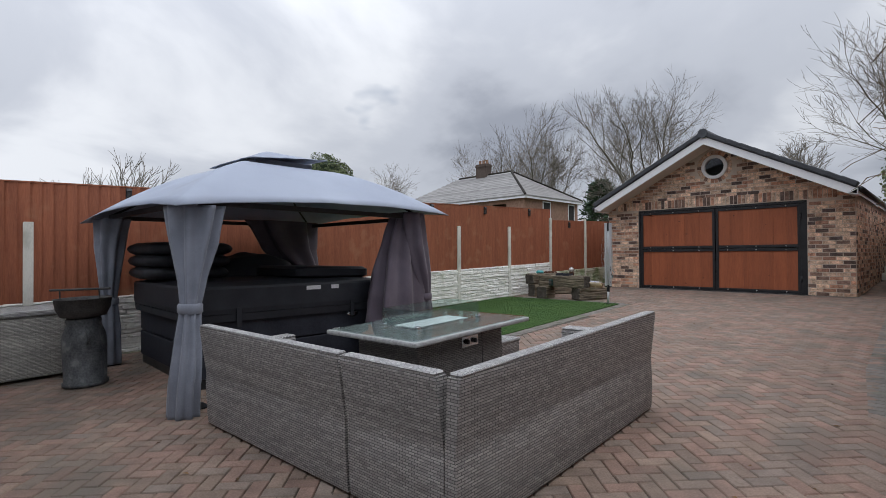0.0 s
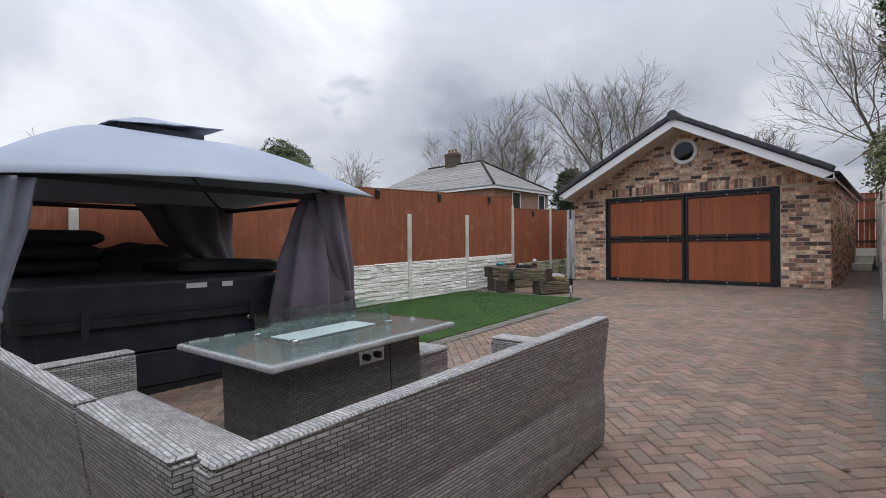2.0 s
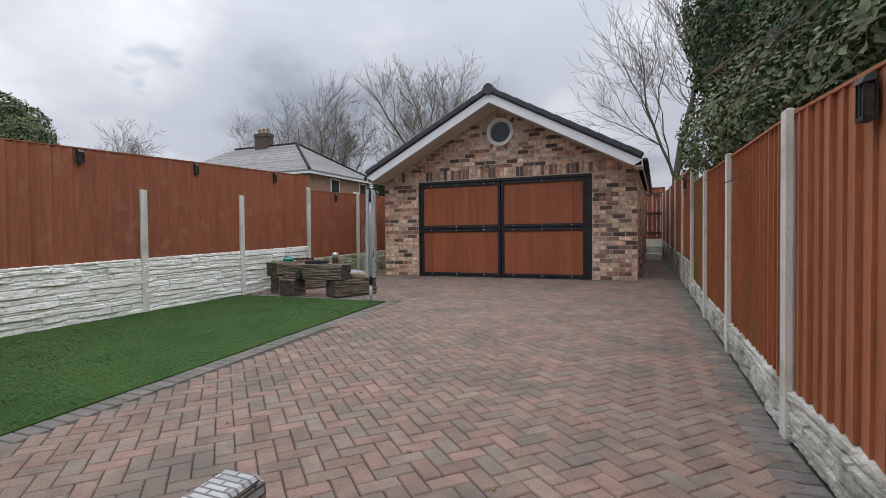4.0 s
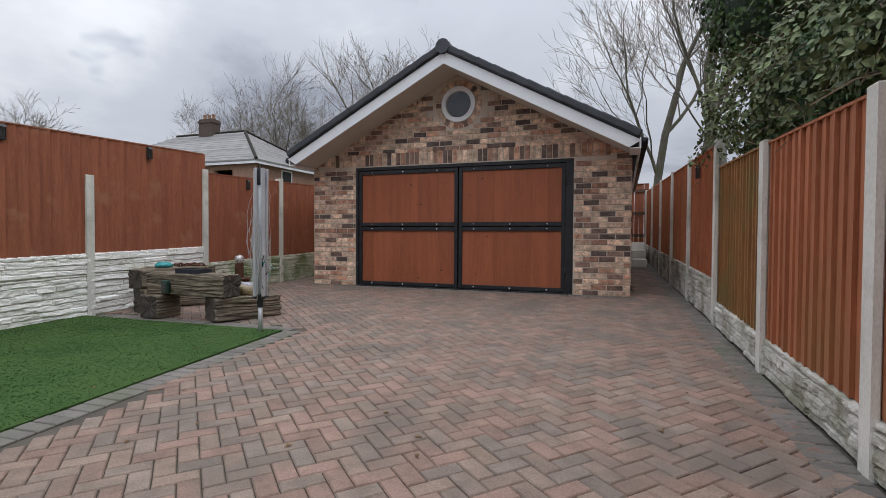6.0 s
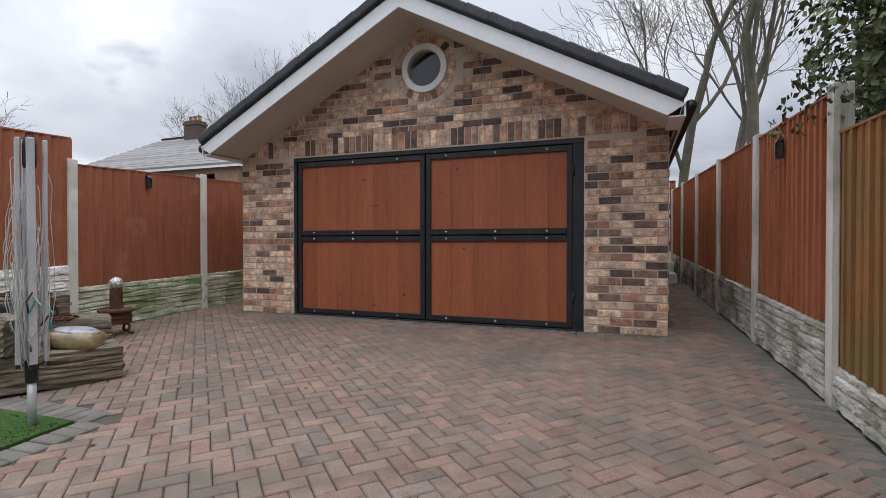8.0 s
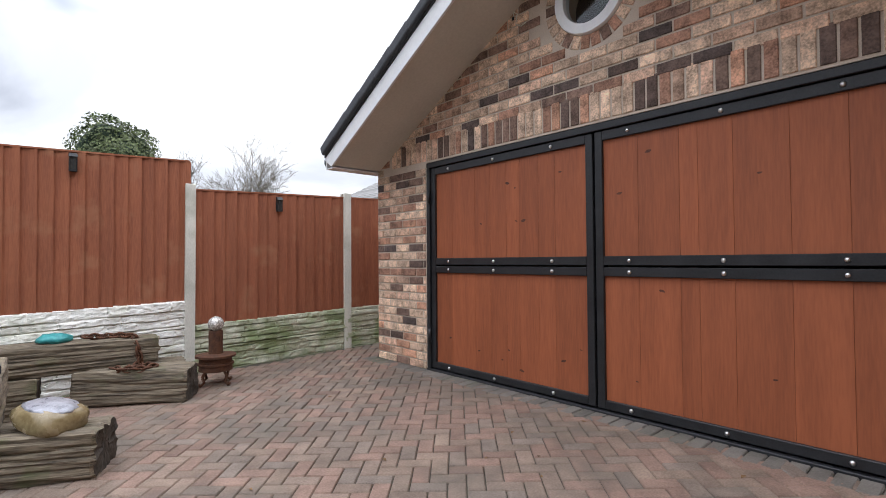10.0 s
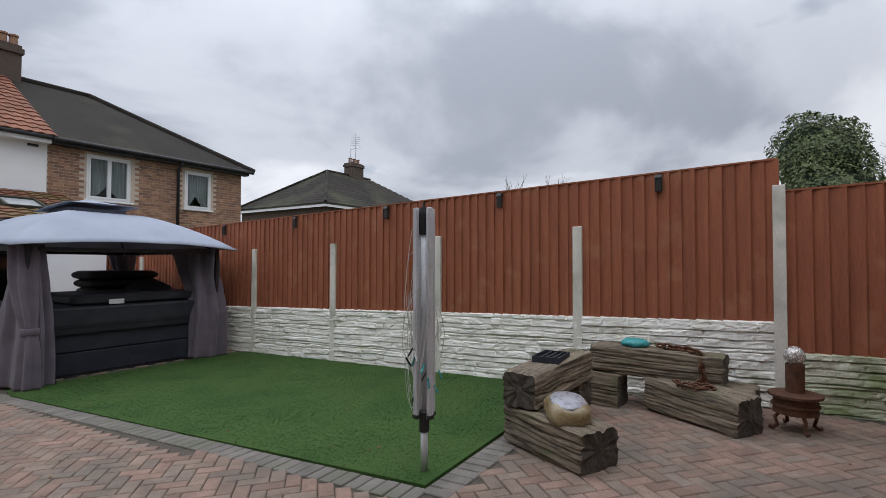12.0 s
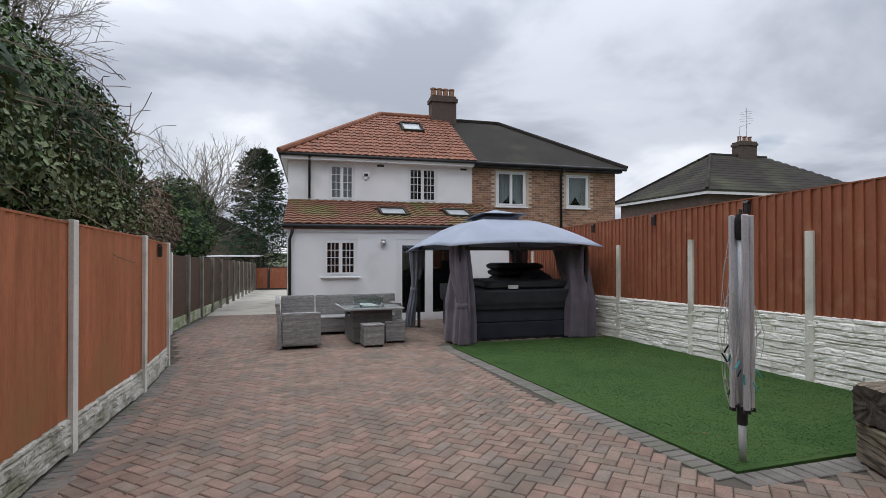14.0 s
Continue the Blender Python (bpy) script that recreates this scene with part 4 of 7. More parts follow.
# white half: deck of the orange roof
bm = bmesh.new()
V = lambda *p: bm.verts.new(p)
a0, a1, a2, a3 = V(-0.98, MY + 0.3, EYE_Z), V(-6.92, MY + 0.3, EYE_Z), V(-6.92, RYR, RZR), V(RX1, RYR, RZR)
a4, a5 = V(-6.92, -9.7, EYE_Z), V(-0.98, -9.7, EYE_Z)
for q in ((a0, a1, a2, a3), (a3, a2, a4, a5), (a0, a3, a5), (a0, a5, a4, a1), (a1, a4, a2)):
    bm.faces.new(q)
part("main_roof_deck", bm, M["red_tile"], house)
up = Vector((0, RYR - (MY + 0.3), RZR - EYE_Z))
SLM = up.length
tiled_slope(house, (-0.98, MY + 0.3, EYE_Z), (-1, 0, 0), up, 5.94,
            lambda u, v: v < SLM - 0.1 and u > v / SLM * 3.4 + 0.0 and not (2.55 < v < 3.55 and 4.0 < u < 4.95), 0.22, 0.29, "red_tile", False)
bm = bmesh.new()
tube(bm, [(-0.95, MY + 0.33, EYE_Z + 0.05), (RX1, RYR, RZR + 0.05), (-6.6, RYR, RZR + 0.05)], 0.10, 8)
part("ridge_tiles", bm, M["red_tile"], house)
c = Vector((-5.45, MY + 0.3, EYE_Z)) + up.normalized() * 3.05
rl = new("roof_light")
rl.parent = house
rl.matrix_basis = pose(c.x, c.y, c.z, -math.degrees(math.atan2(up.z, -up.y)), 0, 0)
part("frame", boxes((-0.4, -0.45, 0, -0.33, 0.45, 0.12), (0.33, -0.45, 0, 0.4, 0.45, 0.12), (-0.33, -0.45, 0, 0.33, -0.38, 0.12), (-0.33, 0.38, 0, 0.33, 0.45, 0.12)),
     M["old_slate"], rl)
part("pane", boxes((-0.33, -0.38, 0.06, 0.33, 0.38, 0.07)), M["skylight"], rl)


M["soot_brick"] = surf("soot_darkened_chimney_brick", *WHITE3, rough=0.95, scale=8, fine=70, rnd="island", spread=0.2,
                       palette=[(0.165, 0.12, 0.095), (0.12, 0.09, 0.075), (0.21, 0.145, 0.11), (0.10, 0.08, 0.07)])


def chimney(parent, x, y, z0, z1, w, d, pots, mat="soot_brick"):
    ch = new("chimney")
    ch.parent = parent
    ch.matrix_basis = pose(x, y, z0)
    h = z1 - z0
    part("chimney_shaft", boxes((-w / 2, -d / 2, 0, w / 2, d / 2, h - 0.25)), M[mat], ch)
    part("corbel", boxes((-w / 2 - 0.05, -d / 2 - 0.05, h - 0.25, w / 2 + 0.05, d / 2 + 0.05, h - 0.1)), M[mat], ch)
    part("cap", boxes((-w / 2, -d / 2, h - 0.1, w / 2, d / 2, h)), M[mat], ch)
    for i in range(pots):
        bm = bmesh.new()
        px = (i + 0.5) / pots * w - w / 2
        lathe(bm, [(0.12, h), (0.10, h + 0.28), (0.125, h + 0.29), (0.125, h + 0.34), (0.09, h + 0.34)], 12, px, 0)
        part("chimney_pot", bm, M["chimpot"], ch, smooth=False)
    return ch


def brick_face(j, x0, x1, z0, z1, y, skip, rng, lb=0.225, hb=0.075, proud=0.008):
    """Stretcher-bond bricks on a wall face at y that looks to -y (proud < 0: to +y)."""
    n = int((z1 - z0) / hb)
    for r in range(n):
        za = z0 + r * hb
        x = x0 - (lb / 2 if r % 2 else 0)
        while x < x1 - 0.03:
            a, b = max(x, x0) + 0.005, min(x + lb, x1) - 0.005
            if b - a > 0.03 and not skip(a, b, za, za + hb):
                e = proud * rng.uniform(0.7, 1.3)
                v = [(a, y, za + 0.005), (b, y, za + 0.005), (b, y, za + hb - 0.005), (a, y, za + hb - 0.005),
                     (a, y - e, za + 0.005), (b, y - e, za + 0.005), (b, y - e, za + hb - 0.005), (a, y - e, za + hb - 0.005)]
                f = [(4, 5, 6, 7), (0, 1, 5, 4), (1, 2, 6, 5), (2, 3, 7, 6), (3, 0, 4, 7)]
                j.add(v, f)
            x += lb


M["chimpot"] = surf("clay_chimney_pot", (0.22, 0.12, 0.08), (0.34, 0.2, 0.13), rough=0.9, scale=6)
M["old_brick"] = surf("sooty_brick", (0.07, 0.055, 0.05), (0.17, 0.12, 0.095), rough=0.9, scale=9, fine=30, bump=0.6)
nb = thing("neighbour_house", pose(0, 0, 0), "buff brick half of a semi-detached house with a dark slate roof", "house")
n1, n2 = (-8.99, -7.90, 3.11, 4.31), (-11.39, -10.52, 3.11, 4.28)
bm = wall_cells(bmesh.new(), -12.46, PX - 0.001, HB, MZ + 0.2, MY - 0.25, MY, [n1, n2])
part("rear_wall", bm, M["mortar"], nb)
j = Joined()
brick_face(j, -12.46, PX - 0.001, 0.9, MZ + 0.14, MY, lambda a, b, c, d: any(b > o[0] and a < o[1] and d > o[2] and c < o[3] for o in (n1, n2)), random.Random(3), proud=-0.008)
j.link("bricks", M["house_brick"], nb, kind="stuff")
part("side_wall", boxes((-12.46, -9.4, HB, -12.21, MY - 0.251, MZ + 0.2)), M["old_brick"], nb)
part("front_wall", boxes((-12.46, -9.6, HB, PX, -9.4, MZ + 0.2)), M["old_brick"], nb)
# indoor gloom is in this partition's colour
part("inner_partition", boxes((-12.2, -4.4, HB, PX, -4.3, MZ + 0.19)), M["room_shade"], nb)
window("window", *n1, MY, nb, 2, net="swag")
window("window", *n2, MY, nb, 1, net="swag")
part("fascia", boxes((-12.6, MY + 0.001, MZ + 0.02, PX - 0.001, MY + 0.24, MZ + 0.12)), M["black"], nb)
bm = bmesh.new()
tube(bm, [(PX - 0.02, MY + 0.3, MZ + 0.13), (-12.72, MY + 0.3, MZ + 0.13)], 0.055, 10)
part("gutter", bm, M["black"], nb, smooth=True)
bm = bmesh.new()
tube(bm, [(-10.28, MY + 0.3, MZ + 0.1), (-10.28, MY + 0.08, MZ - 0.15), (-10.28, MY + 0.07, 0.0)], 0.045, 8)
part("rain_pipe", bm, M["black"], nb, smooth=True)
bm = bmesh.new()
V = lambda *p: bm.verts.new(p)
a0, a1, a2, a3 = V(-12.76, MY + 0.3, EYE_Z), V(-6.921, MY + 0.3, EYE_Z), V(-6.921, RYR, RZR - 0.03), V(RX0, RYR, RZR - 0.03)
a4, a5 = V(-6.921, -9.7, EYE_Z), V(-12.76, -9.7, EYE_Z)
for q in ((a0, a1, a2, a3), (a3, a2, a4, a5), (a0, a3, a5), (a0, a5, a4, a1), (a1, a4, a2)):
    bm.faces.new(q)
part("roof", bm, M["old_slate"], nb, "weathered dark slate roof")
bm = bmesh.new()
tube(bm, [(-12.76, MY + 0.3, EYE_Z + 0.03), (RX0, RYR, RZR + 0.0), (-7.3, RYR, RZR + 0.0)], 0.08, 6)
part("ridge_tiles", bm, M["old_slate"], nb)
chimney(nb, -6.95, RYR, 6.4, 7.75, 1.0, 0.55, 4, "soot_brick")


# ---- more materials ----
def weave(name, dark, light, rough=0.6, gap=0.30):
    """Flat woven rattan: short strands in staggered rows."""
    m = surf(name, dark, light, rough=rough, scale=1.8, fine=40, bump=0.0, stretch=(0.25, 0.25, 11))
    nt = m.node_tree
    nn, lk = nt.nodes.new, nt.links.new
    bs = next(n for n in nt.nodes if n.type == "BSDF_PRINCIPLED")
    geo = next(n for n in nt.nodes if n.type == "NEW_GEOMETRY")
    def calc(op, a, b, c=None):
        n = nn("ShaderNodeMath")
        n.operation = op
        for q, v in enumerate((a, b, c)):
            if v is None:
                continue
            if isinstance(v, (int, float)):
                n.inputs[q].default_value = v
            else:
                lk(v, n.inputs[q])
        return n.outputs[0]

    sp, sn, cb = nn("ShaderNodeSeparateXYZ"), nn("ShaderNodeSeparateXYZ"), nn("ShaderNodeCombineXYZ")
    lk(geo.outputs["Position"], sp.inputs[0])
    lk(geo.outputs["True Normal"], sn.inputs[0])
    flat = calc("GREATER_THAN", calc("ABSOLUTE", sn.outputs[2], 0.0), 0.7)
    upright = calc("SUBTRACT", 1.0, flat)
    # rows run level on upright faces and along x on flat ones
    lk(calc("MULTIPLY_ADD", sp.outputs[1], upright, sp.outputs[0]), cb.inputs[0])
    lk(calc("MULTIPLY_ADD", sp.outputs[1], flat, calc("MULTIPLY", sp.outputs[2], upright)), cb.inputs[1])
    br = nn("ShaderNodeTexBrick")
    br.inputs["Scale"].default_value = 1.0
    br.inputs["Brick Width"].default_value, br.inputs["Row Height"].default_value = 0.044, 0.0145
    br.inputs["Mortar Size"].default_value, br.inputs["Mortar Smooth"].default_value = 0.0026, 0.6
    br.inputs["Color1"].default_value, br.inputs["Color2"].default_value, br.inputs["Mortar"].default_value = (1.22, 1.22, 1.21, 1), (0.76, 0.76, 0.77, 1), (gap, gap, gap * 1.03, 1)
    lk(cb.outputs[0], br.inputs["Vector"])
    old = bs.inputs["Base Color"].links[0].from_socket
    mx = nn("ShaderNodeMixRGB")
    mx.blend_type, mx.inputs[0].default_value = "MULTIPLY", 1.0
    lk(old, mx.inputs[1])
    lk(br.outputs["Color"], mx.inputs[2])
    lk(mx.outputs[0], bs.inputs["Base Color"])
    bp = nn("ShaderNodeBump")
    bp.inputs["Strength"].default_value, bp.inputs["Distance"].default_value, bp.invert = 0.9, 0.004, True
    lk(br.outputs["Fac"], bp.inputs["Height"])
    lk(bp.outputs[0], bs.inputs["Normal"])
    return m


M["rattan"] = weave("grey_woven_rattan", (0.21, 0.20, 0.195), (0.40, 0.385, 0.37))
M["rattan_top"] = weave("pale_worn_rattan_edge", (0.28, 0.275, 0.27), (0.47, 0.465, 0.45), gap=0.45)
M["bench_weave"] = weave("weathered_beige_grey_weave", (0.34, 0.335, 0.30), (0.54, 0.53, 0.48), gap=0.4)
M["rattan_table"] = surf("streaky_grey_rattan_top", (0.20, 0.20, 0.20), (0.40, 0.40, 0.395), rough=0.5, scale=5, fine=40, bump=0.4, stretch=(12, 1.2, 4))
# dark weave, coloured darker still for the shade beneath the tabletop
M["rattan_dark"] = weave("shaded_dark_grey_woven_rattan", (0.12, 0.115, 0.11), (0.22, 0.213, 0.205))
M["canopy"] = surf("pale_blue_grey_canopy_cloth", (0.29, 0.325, 0.405), (0.37, 0.41, 0.49), rough=0.75, scale=1.5, fine=300, bump=0.15, stain=(0.29, 0.315, 0.375), stain_scale=2.2, stain_at=0.6)
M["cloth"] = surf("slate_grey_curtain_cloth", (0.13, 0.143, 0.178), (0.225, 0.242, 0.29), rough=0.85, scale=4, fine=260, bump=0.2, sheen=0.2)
# mauve-grey copy of the curtain cloth, darkened for the gazebo's shaded side
M["cloth_shade_side"] = surf("shaded_mauve_grey_curtain_cloth", (0.076, 0.061, 0.080), (0.138, 0.115, 0.144), rough=0.85, scale=4, fine=260, bump=0.2, sheen=0.2)
M["vinyl"] = surf("black_vinyl_cover", (0.018, 0.020, 0.026), (0.036, 0.039, 0.047), rough=0.55, scale=5, fine=120, bump=0.25, spec=0.28)
M["tub_panel"] = surf("charcoal_plastic_panel", (0.018, 0.020, 0.029), (0.036, 0.040, 0.052), rough=0.65, scale=4, fine=60, bump=0.1, spec=0.22)
M["label"] = surf("white_printed_label", (0.55, 0.56, 0.58), (0.72, 0.72, 0.74), rough=0.5, scale=60, bump=0)
M["chrome"] = surf("polished_metal", (0.55, 0.56, 0.58), (0.7, 0.7, 0.72), rough=0.22, metal=1.0, bump=0.03)
M["alu"] = surf("dull_aluminium", (0.50, 0.52, 0.55), (0.64, 0.65, 0.67), rough=0.5, metal=0.45, scale=5, fine=70, bump=0.1)
M["cord"] = surf("grey_plastic_line", (0.36, 0.36, 0.35), (0.56, 0.56, 0.53), rough=0.6, bump=0)
M["rust"] = surf("rusted_iron", (0.05, 0.022, 0.014), (0.135, 0.058, 0.03), rough=0.9, scale=14, fine=90, bump=0.5)
M["churn"] = surf("weathered_galvanised_steel", (0.06, 0.065, 0.07), (0.16, 0.165, 0.17), rough=0.6, metal=0.4, scale=9, fine=60, bump=0.3, stain=(0.30, 0.30, 0.29), stain_scale=9, stain_at=0.62)
M["teal"] = surf("teal_crumpled_plastic", (0.02, 0.20, 0.22), (0.06, 0.36, 0.36), rough=0.4, scale=9, bump=0.4)
M["bottle"] = surf("dark_green_plastic", (0.012, 0.035, 0.03), (0.025, 0.06, 0.05), rough=0.4, scale=9, bump=0.05)
M["amber"] = surf("amber_resin", (0.18, 0.13, 0.06), (0.32, 0.25, 0.14), rough=0.25, scale=9, bump=0.2, spec=0.6)
M["silver"] = surf("crumpled_silver_plastic", (0.22, 0.22, 0.25), (0.42, 0.42, 0.46), rough=0.3, scale=16, fine=50, bump=0.9, metal=0.2)
M["lamp_lens"] = surf("smoked_lamp_lens", (0.04, 0.036, 0.034), (0.08, 0.075, 0.07), rough=0.2, scale=9, bump=0)
M["turf"] = surf("artificial_turf", (0.026, 0.062, 0.015), (0.058, 0.106, 0.030), rough=0.95, scale=1.6, fine=45, bump=0.8, rnd="island", spread=0.2, stain=(0.047, 0.088, 0.024), stain_scale=1.6, stain_at=0.52, spec=0.15)
M["leaf_litter"] = surf("dead_leaf", (0.09, 0.05, 0.02), (0.20, 0.11, 0.045), rough=0.8, scale=20, rnd="island", spread=0.4)
M["tray"] = surf("white_enamelled_tray", (0.50, 0.52, 0.53), (0.66, 0.68, 0.69), rough=0.3, scale=3, bump=0.02)


def oak(name, dark, light):
    """Weathered split timber, its grain along the log's own x."""
    m = surf(name, dark, light, rough=0.9, scale=2.2, fine=9, bump=0.9, stretch=(1.2, 14, 14), stain=(0.10, 0.115, 0.05), stain_scale=4, stain_at=0.62)
    nt = m.node_tree
    tc = nt.nodes.new("ShaderNodeTexCoord")
    mp = next(n for n in nt.nodes if n.type == "MAPPING")
    nt.links.new(tc.outputs["Object"], mp.inputs[0])
    return m


M["oak"] = oak("weathered_oak_sleeper", (0.055, 0.044, 0.033), (0.27, 0.22, 0.158))
M["oak_end"] = surf("dark_sawn_end_grain", (0.035, 0.03, 0.026), (0.10, 0.085, 0.068), rough=0.95, scale=12, fine=50, bump=0.8)

# ---- lawn ----
lawn = sloped_slab("lawn", GRASS, 0.012, 0.03, M["turf"], "bright green artificial lawn", "lawn")
blades = Joined()
rng = random.Random(11)


def in_grass(x, y, pad=0.0):
    if not (4.80 + pad < y < 10.66 - pad and x > LEFT_X + 0.04):
        return False
    return x < (-4.22 - 0.4 * (y - 5.2) / 5.52 if y > 5.2 else -4.3 + 0.08 * (y - 4.86) / 0.34) - pad


for i in range(60000):
    x, y = rng.uniform(-7.54, -4.2), rng.uniform(4.8, 10.7)
    if not in_grass(x, y):
        continue
    a, h = rng.uniform(0, math.tau), rng.uniform(0.006, 0.011)
    dx, dy = math.cos(a) * 0.006, math.sin(a) * 0.006
    lx, ly = rng.uniform(-0.024, 0.024), rng.uniform(-0.024, 0.024)
    z = ground_z(y) + 0.010
    blades.add([(x - dx, y - dy, z), (x + dx, y + dy, z), (x + lx, y + ly, z + h)], [(0, 1, 2)])
tagged(blades.link("turf_blades", M["turf"], kind="stuff"), "short green artificial grass blades", "grass")


# ---- gazebo over the hot tub ----
GCX, GCY, GHL, GHY = -5.66, 3.42, 1.30, 1.40
gz = thing("gazebo", pose(GCX, GCY, ground_z(GCY), 0, 0, 3), "steel gazebo with a pale blue-grey cloth canopy and tied curtains", "gazebo")
g0 = ground_z(GCY)


def canopy_part(name, half, z_corner, z_mid, z_top, inner, mat, n=28, power=1.5):
    """A tent-like cloth on four ribs: edges bow up between the corners."""
    bm = bmesh.new()
    grid = {}
    for i in range(n + 1):
        for k in range(n + 1):
            u, v = 2 * i / n - 1, 2 * k / n - 1
            r = max(abs(u), abs(v))
            e = min(abs(u), abs(v)) / r if r > 0 else 0
            edge = z_mid + (z_corner - z_mid) * e ** 2.2
            q = max(0.0, (r - inner) / (1 - inner))
            z = edge + (z_top - edge) * (1 - q ** power)
            z -= 0.035 * (1 - e ** 1.5) * math.sin(math.pi * min(1, q)) + 0.010 * noise.noise((u * 4, v * 4, 2)) * q
            grid[i, k] = bm.verts.new((u * half, v * (half + 0.09 * (half > 1)), z - g0 + 0.05 * v * r))
    for i in range(n):
        for k in range(n):
            q = [grid[i, k], grid[i + 1, k], grid[i + 1, k + 1], grid[i, k + 1]]
            if (2 * i + 1 - n) * (2 * k + 1 - n) < 0:          # creases follow the ribs
                q = q[1:] + q[:1]
            bm.faces.new((q[0], q[1], q[2]))
            bm.faces.new((q[0], q[2], q[3]))
    ob = part(name, bm, mat, gz, smooth=True)
    s = ob.modifiers.new("thick", "SOLIDIFY")
    s.thickness, s.offset = 0.008, -1
    return ob


canopy_part("canopy", 1.56, 1.61, 1.69, 2.22, 0.28, M["canopy"])["label"] = "pale blue-grey cloth canopy"
vent = canopy_part("vent_canopy", 0.52, 2.30, 2.31, 2.46, 0.02, M["canopy"], 16, 1.0)
part("vent_frame", boxes((-0.38, -0.38, 2.12 - g0, 0.38, 0.38, 2.285 - g0)), M["cloth"], gz)
for sx in (-1, 1):
    for sy in (-1, 1):
        zg = ground_z(GCY + sy * GHY) - g0
        bm = boxes((sx * GHL - 0.03, sy * GHY - 0.03, zg, sx * GHL + 0.03, sy * GHY + 0.03, 1.62 - g0 + 0.06 * sy), bevel=0.006)
        box(bm, sx * GHL - 0.1, sy * GHY - 0.1, zg, sx * GHL + 0.1, sy * GHY + 0.1, zg + 0.012)
        part("leg", bm, M["black"], gz)
        bm = bmesh.new()
        tube(bm, [(sx * GHL, sy * GHY, 1.64 - g0), (sx * 1.0, sy * 1.0, 1.88 - g0), (sx * 0.42, sy * 0.42, 2.18 - g0)], 0.014, 6)
        part("rib", bm, M["black"], gz)
for s in (-1, 1):
    part("top_rail", boxes((-GHL + 0.031, s * GHY - 0.018, 1.60 - g0, GHL - 0.031, s * GHY + 0.018, 1.65 - g0)), M["black"], gz)
    part("top_rail", boxes((s * GHL - 0.018, -GHY + 0.031, 1.60 - g0, s * GHL + 0.018, GHY - 0.031, 1.65 - g0)), M["black"], gz)


def curtain(cx, cy, axis, rows, mat, pleats=9, seed=0, tie=None):
    """A gathered curtain: rows of (z, shift along the axis, half length, half thickness) from the top down."""
    ax = Vector((math.cos(axis), math.sin(axis), 0))
    ay = Vector((-ax.y, ax.x, 0))
    bm = bmesh.new()
    seg, levels = pleats * 8, 30
    rings = []
    for i in range(levels + 1):
        t = i / levels * (len(rows) - 1)
        k = min(int(t), len(rows) - 2)
        f = t - k
        f = f * f * (3 - 2 * f)
        z, sh, a, b = (rows[k][q] * (1 - f) + rows[k + 1][q] * f for q in range(4))
        ring = []
        for s in range(seg):
            th = s * math.tau / seg
            wob = 1 + (0.17 * math.sin(pleats * th + seed + 0.5 * math.sin(i * 0.23)) + 0.10 * noise.noise((math.cos(th) * 2, math.sin(th) * 2, i * 0.16 + seed)))
            p = Vector((cx, cy, z - g0)) + ax * (sh + a * wob * math.cos(th)) + ay * (b * wob * math.sin(th))
            ring.append(bm.verts.new(p))
        rings.append(ring)
    for r0, r1 in zip(rings, rings[1:]):
        for s in range(seg):
            bm.faces.new((r0[s], r0[(s + 1) % seg], r1[(s + 1) % seg], r1[s]))
    bm.faces.new(rings[0])
    bm.faces.new(rings[-1][::-1])
    ob = part("curtain", bm, mat, gz, smooth=True)
    ob["label"] = "gathered grey cloth curtain tied to its leg"
    if tie:
        z, a, b, sh = tie
        bm = bmesh.new()
        pts = [Vector((cx, cy, z - g0)) + ax * (sh + a * math.cos(q * math.tau / 16)) + ay * b * math.sin(q * math.tau / 16) for q in range(17)]
        rr = [[bm.verts.new(p + Vector((0, 0, dz)) + (p - pts[0] - (pts[8] - pts[0]) / 2).normalized() * o) for dz, o in ((-0.045, 0), (-0.03, 0.012), (0.03, 0.012), (0.045, 0))] for p in pts[:16]]
        for q in range(16):
            for e in range(3):
                bm.faces.new((rr[q][e], rr[(q + 1) % 16][e], rr[(q + 1) % 16][e + 1], rr[q][e + 1]))
        part("tie_band", bm, mat, ob, smooth=True)
    return ob


# light comes through the canopy cloth
cm = M["canopy"].node_tree
cbs = next(n for n in cm.nodes if n.type == "BSDF_PRINCIPLED")
cout = next(n for n in cm.nodes if n.type == "OUTPUT_MATERIAL")
ctr, cmx = cm.nodes.new("ShaderNodeBsdfTranslucent"), cm.nodes.new("ShaderNodeMixShader")
ctr.inputs[0].default_value = (0.34, 0.37, 0.43, 1)
cmx.inputs[0].default_value = 0.10
cm.links.new(cbs.outputs[0], cmx.inputs[1])
cm.links.new(ctr.outputs[0], cmx.inputs[2])
cm.links.new(cmx.outputs[0], cout.inputs[0])

L, K = GHL, GHY
gA = ground_z(GCY - K)
gB = ground_z(GCY + K)
curtain(L + 0.02, -K, -0.8, [(1.58, 0.02, 0.13, 0.23), (1.25, 0.03, 0.12, 0.18), (0.95, 0.06, 0.09, 0.11), (0.72, 0.10, 0.075, 0.075), (0.45, 0.14, 0.09, 0.095), (0.1, 0.20, 0.095, 0.115), (gA - 0.004, 0.22, 0.10, 0.12)],
        M["cloth"], 8, 1, (0.70, 0.088, 0.088, 0.105))
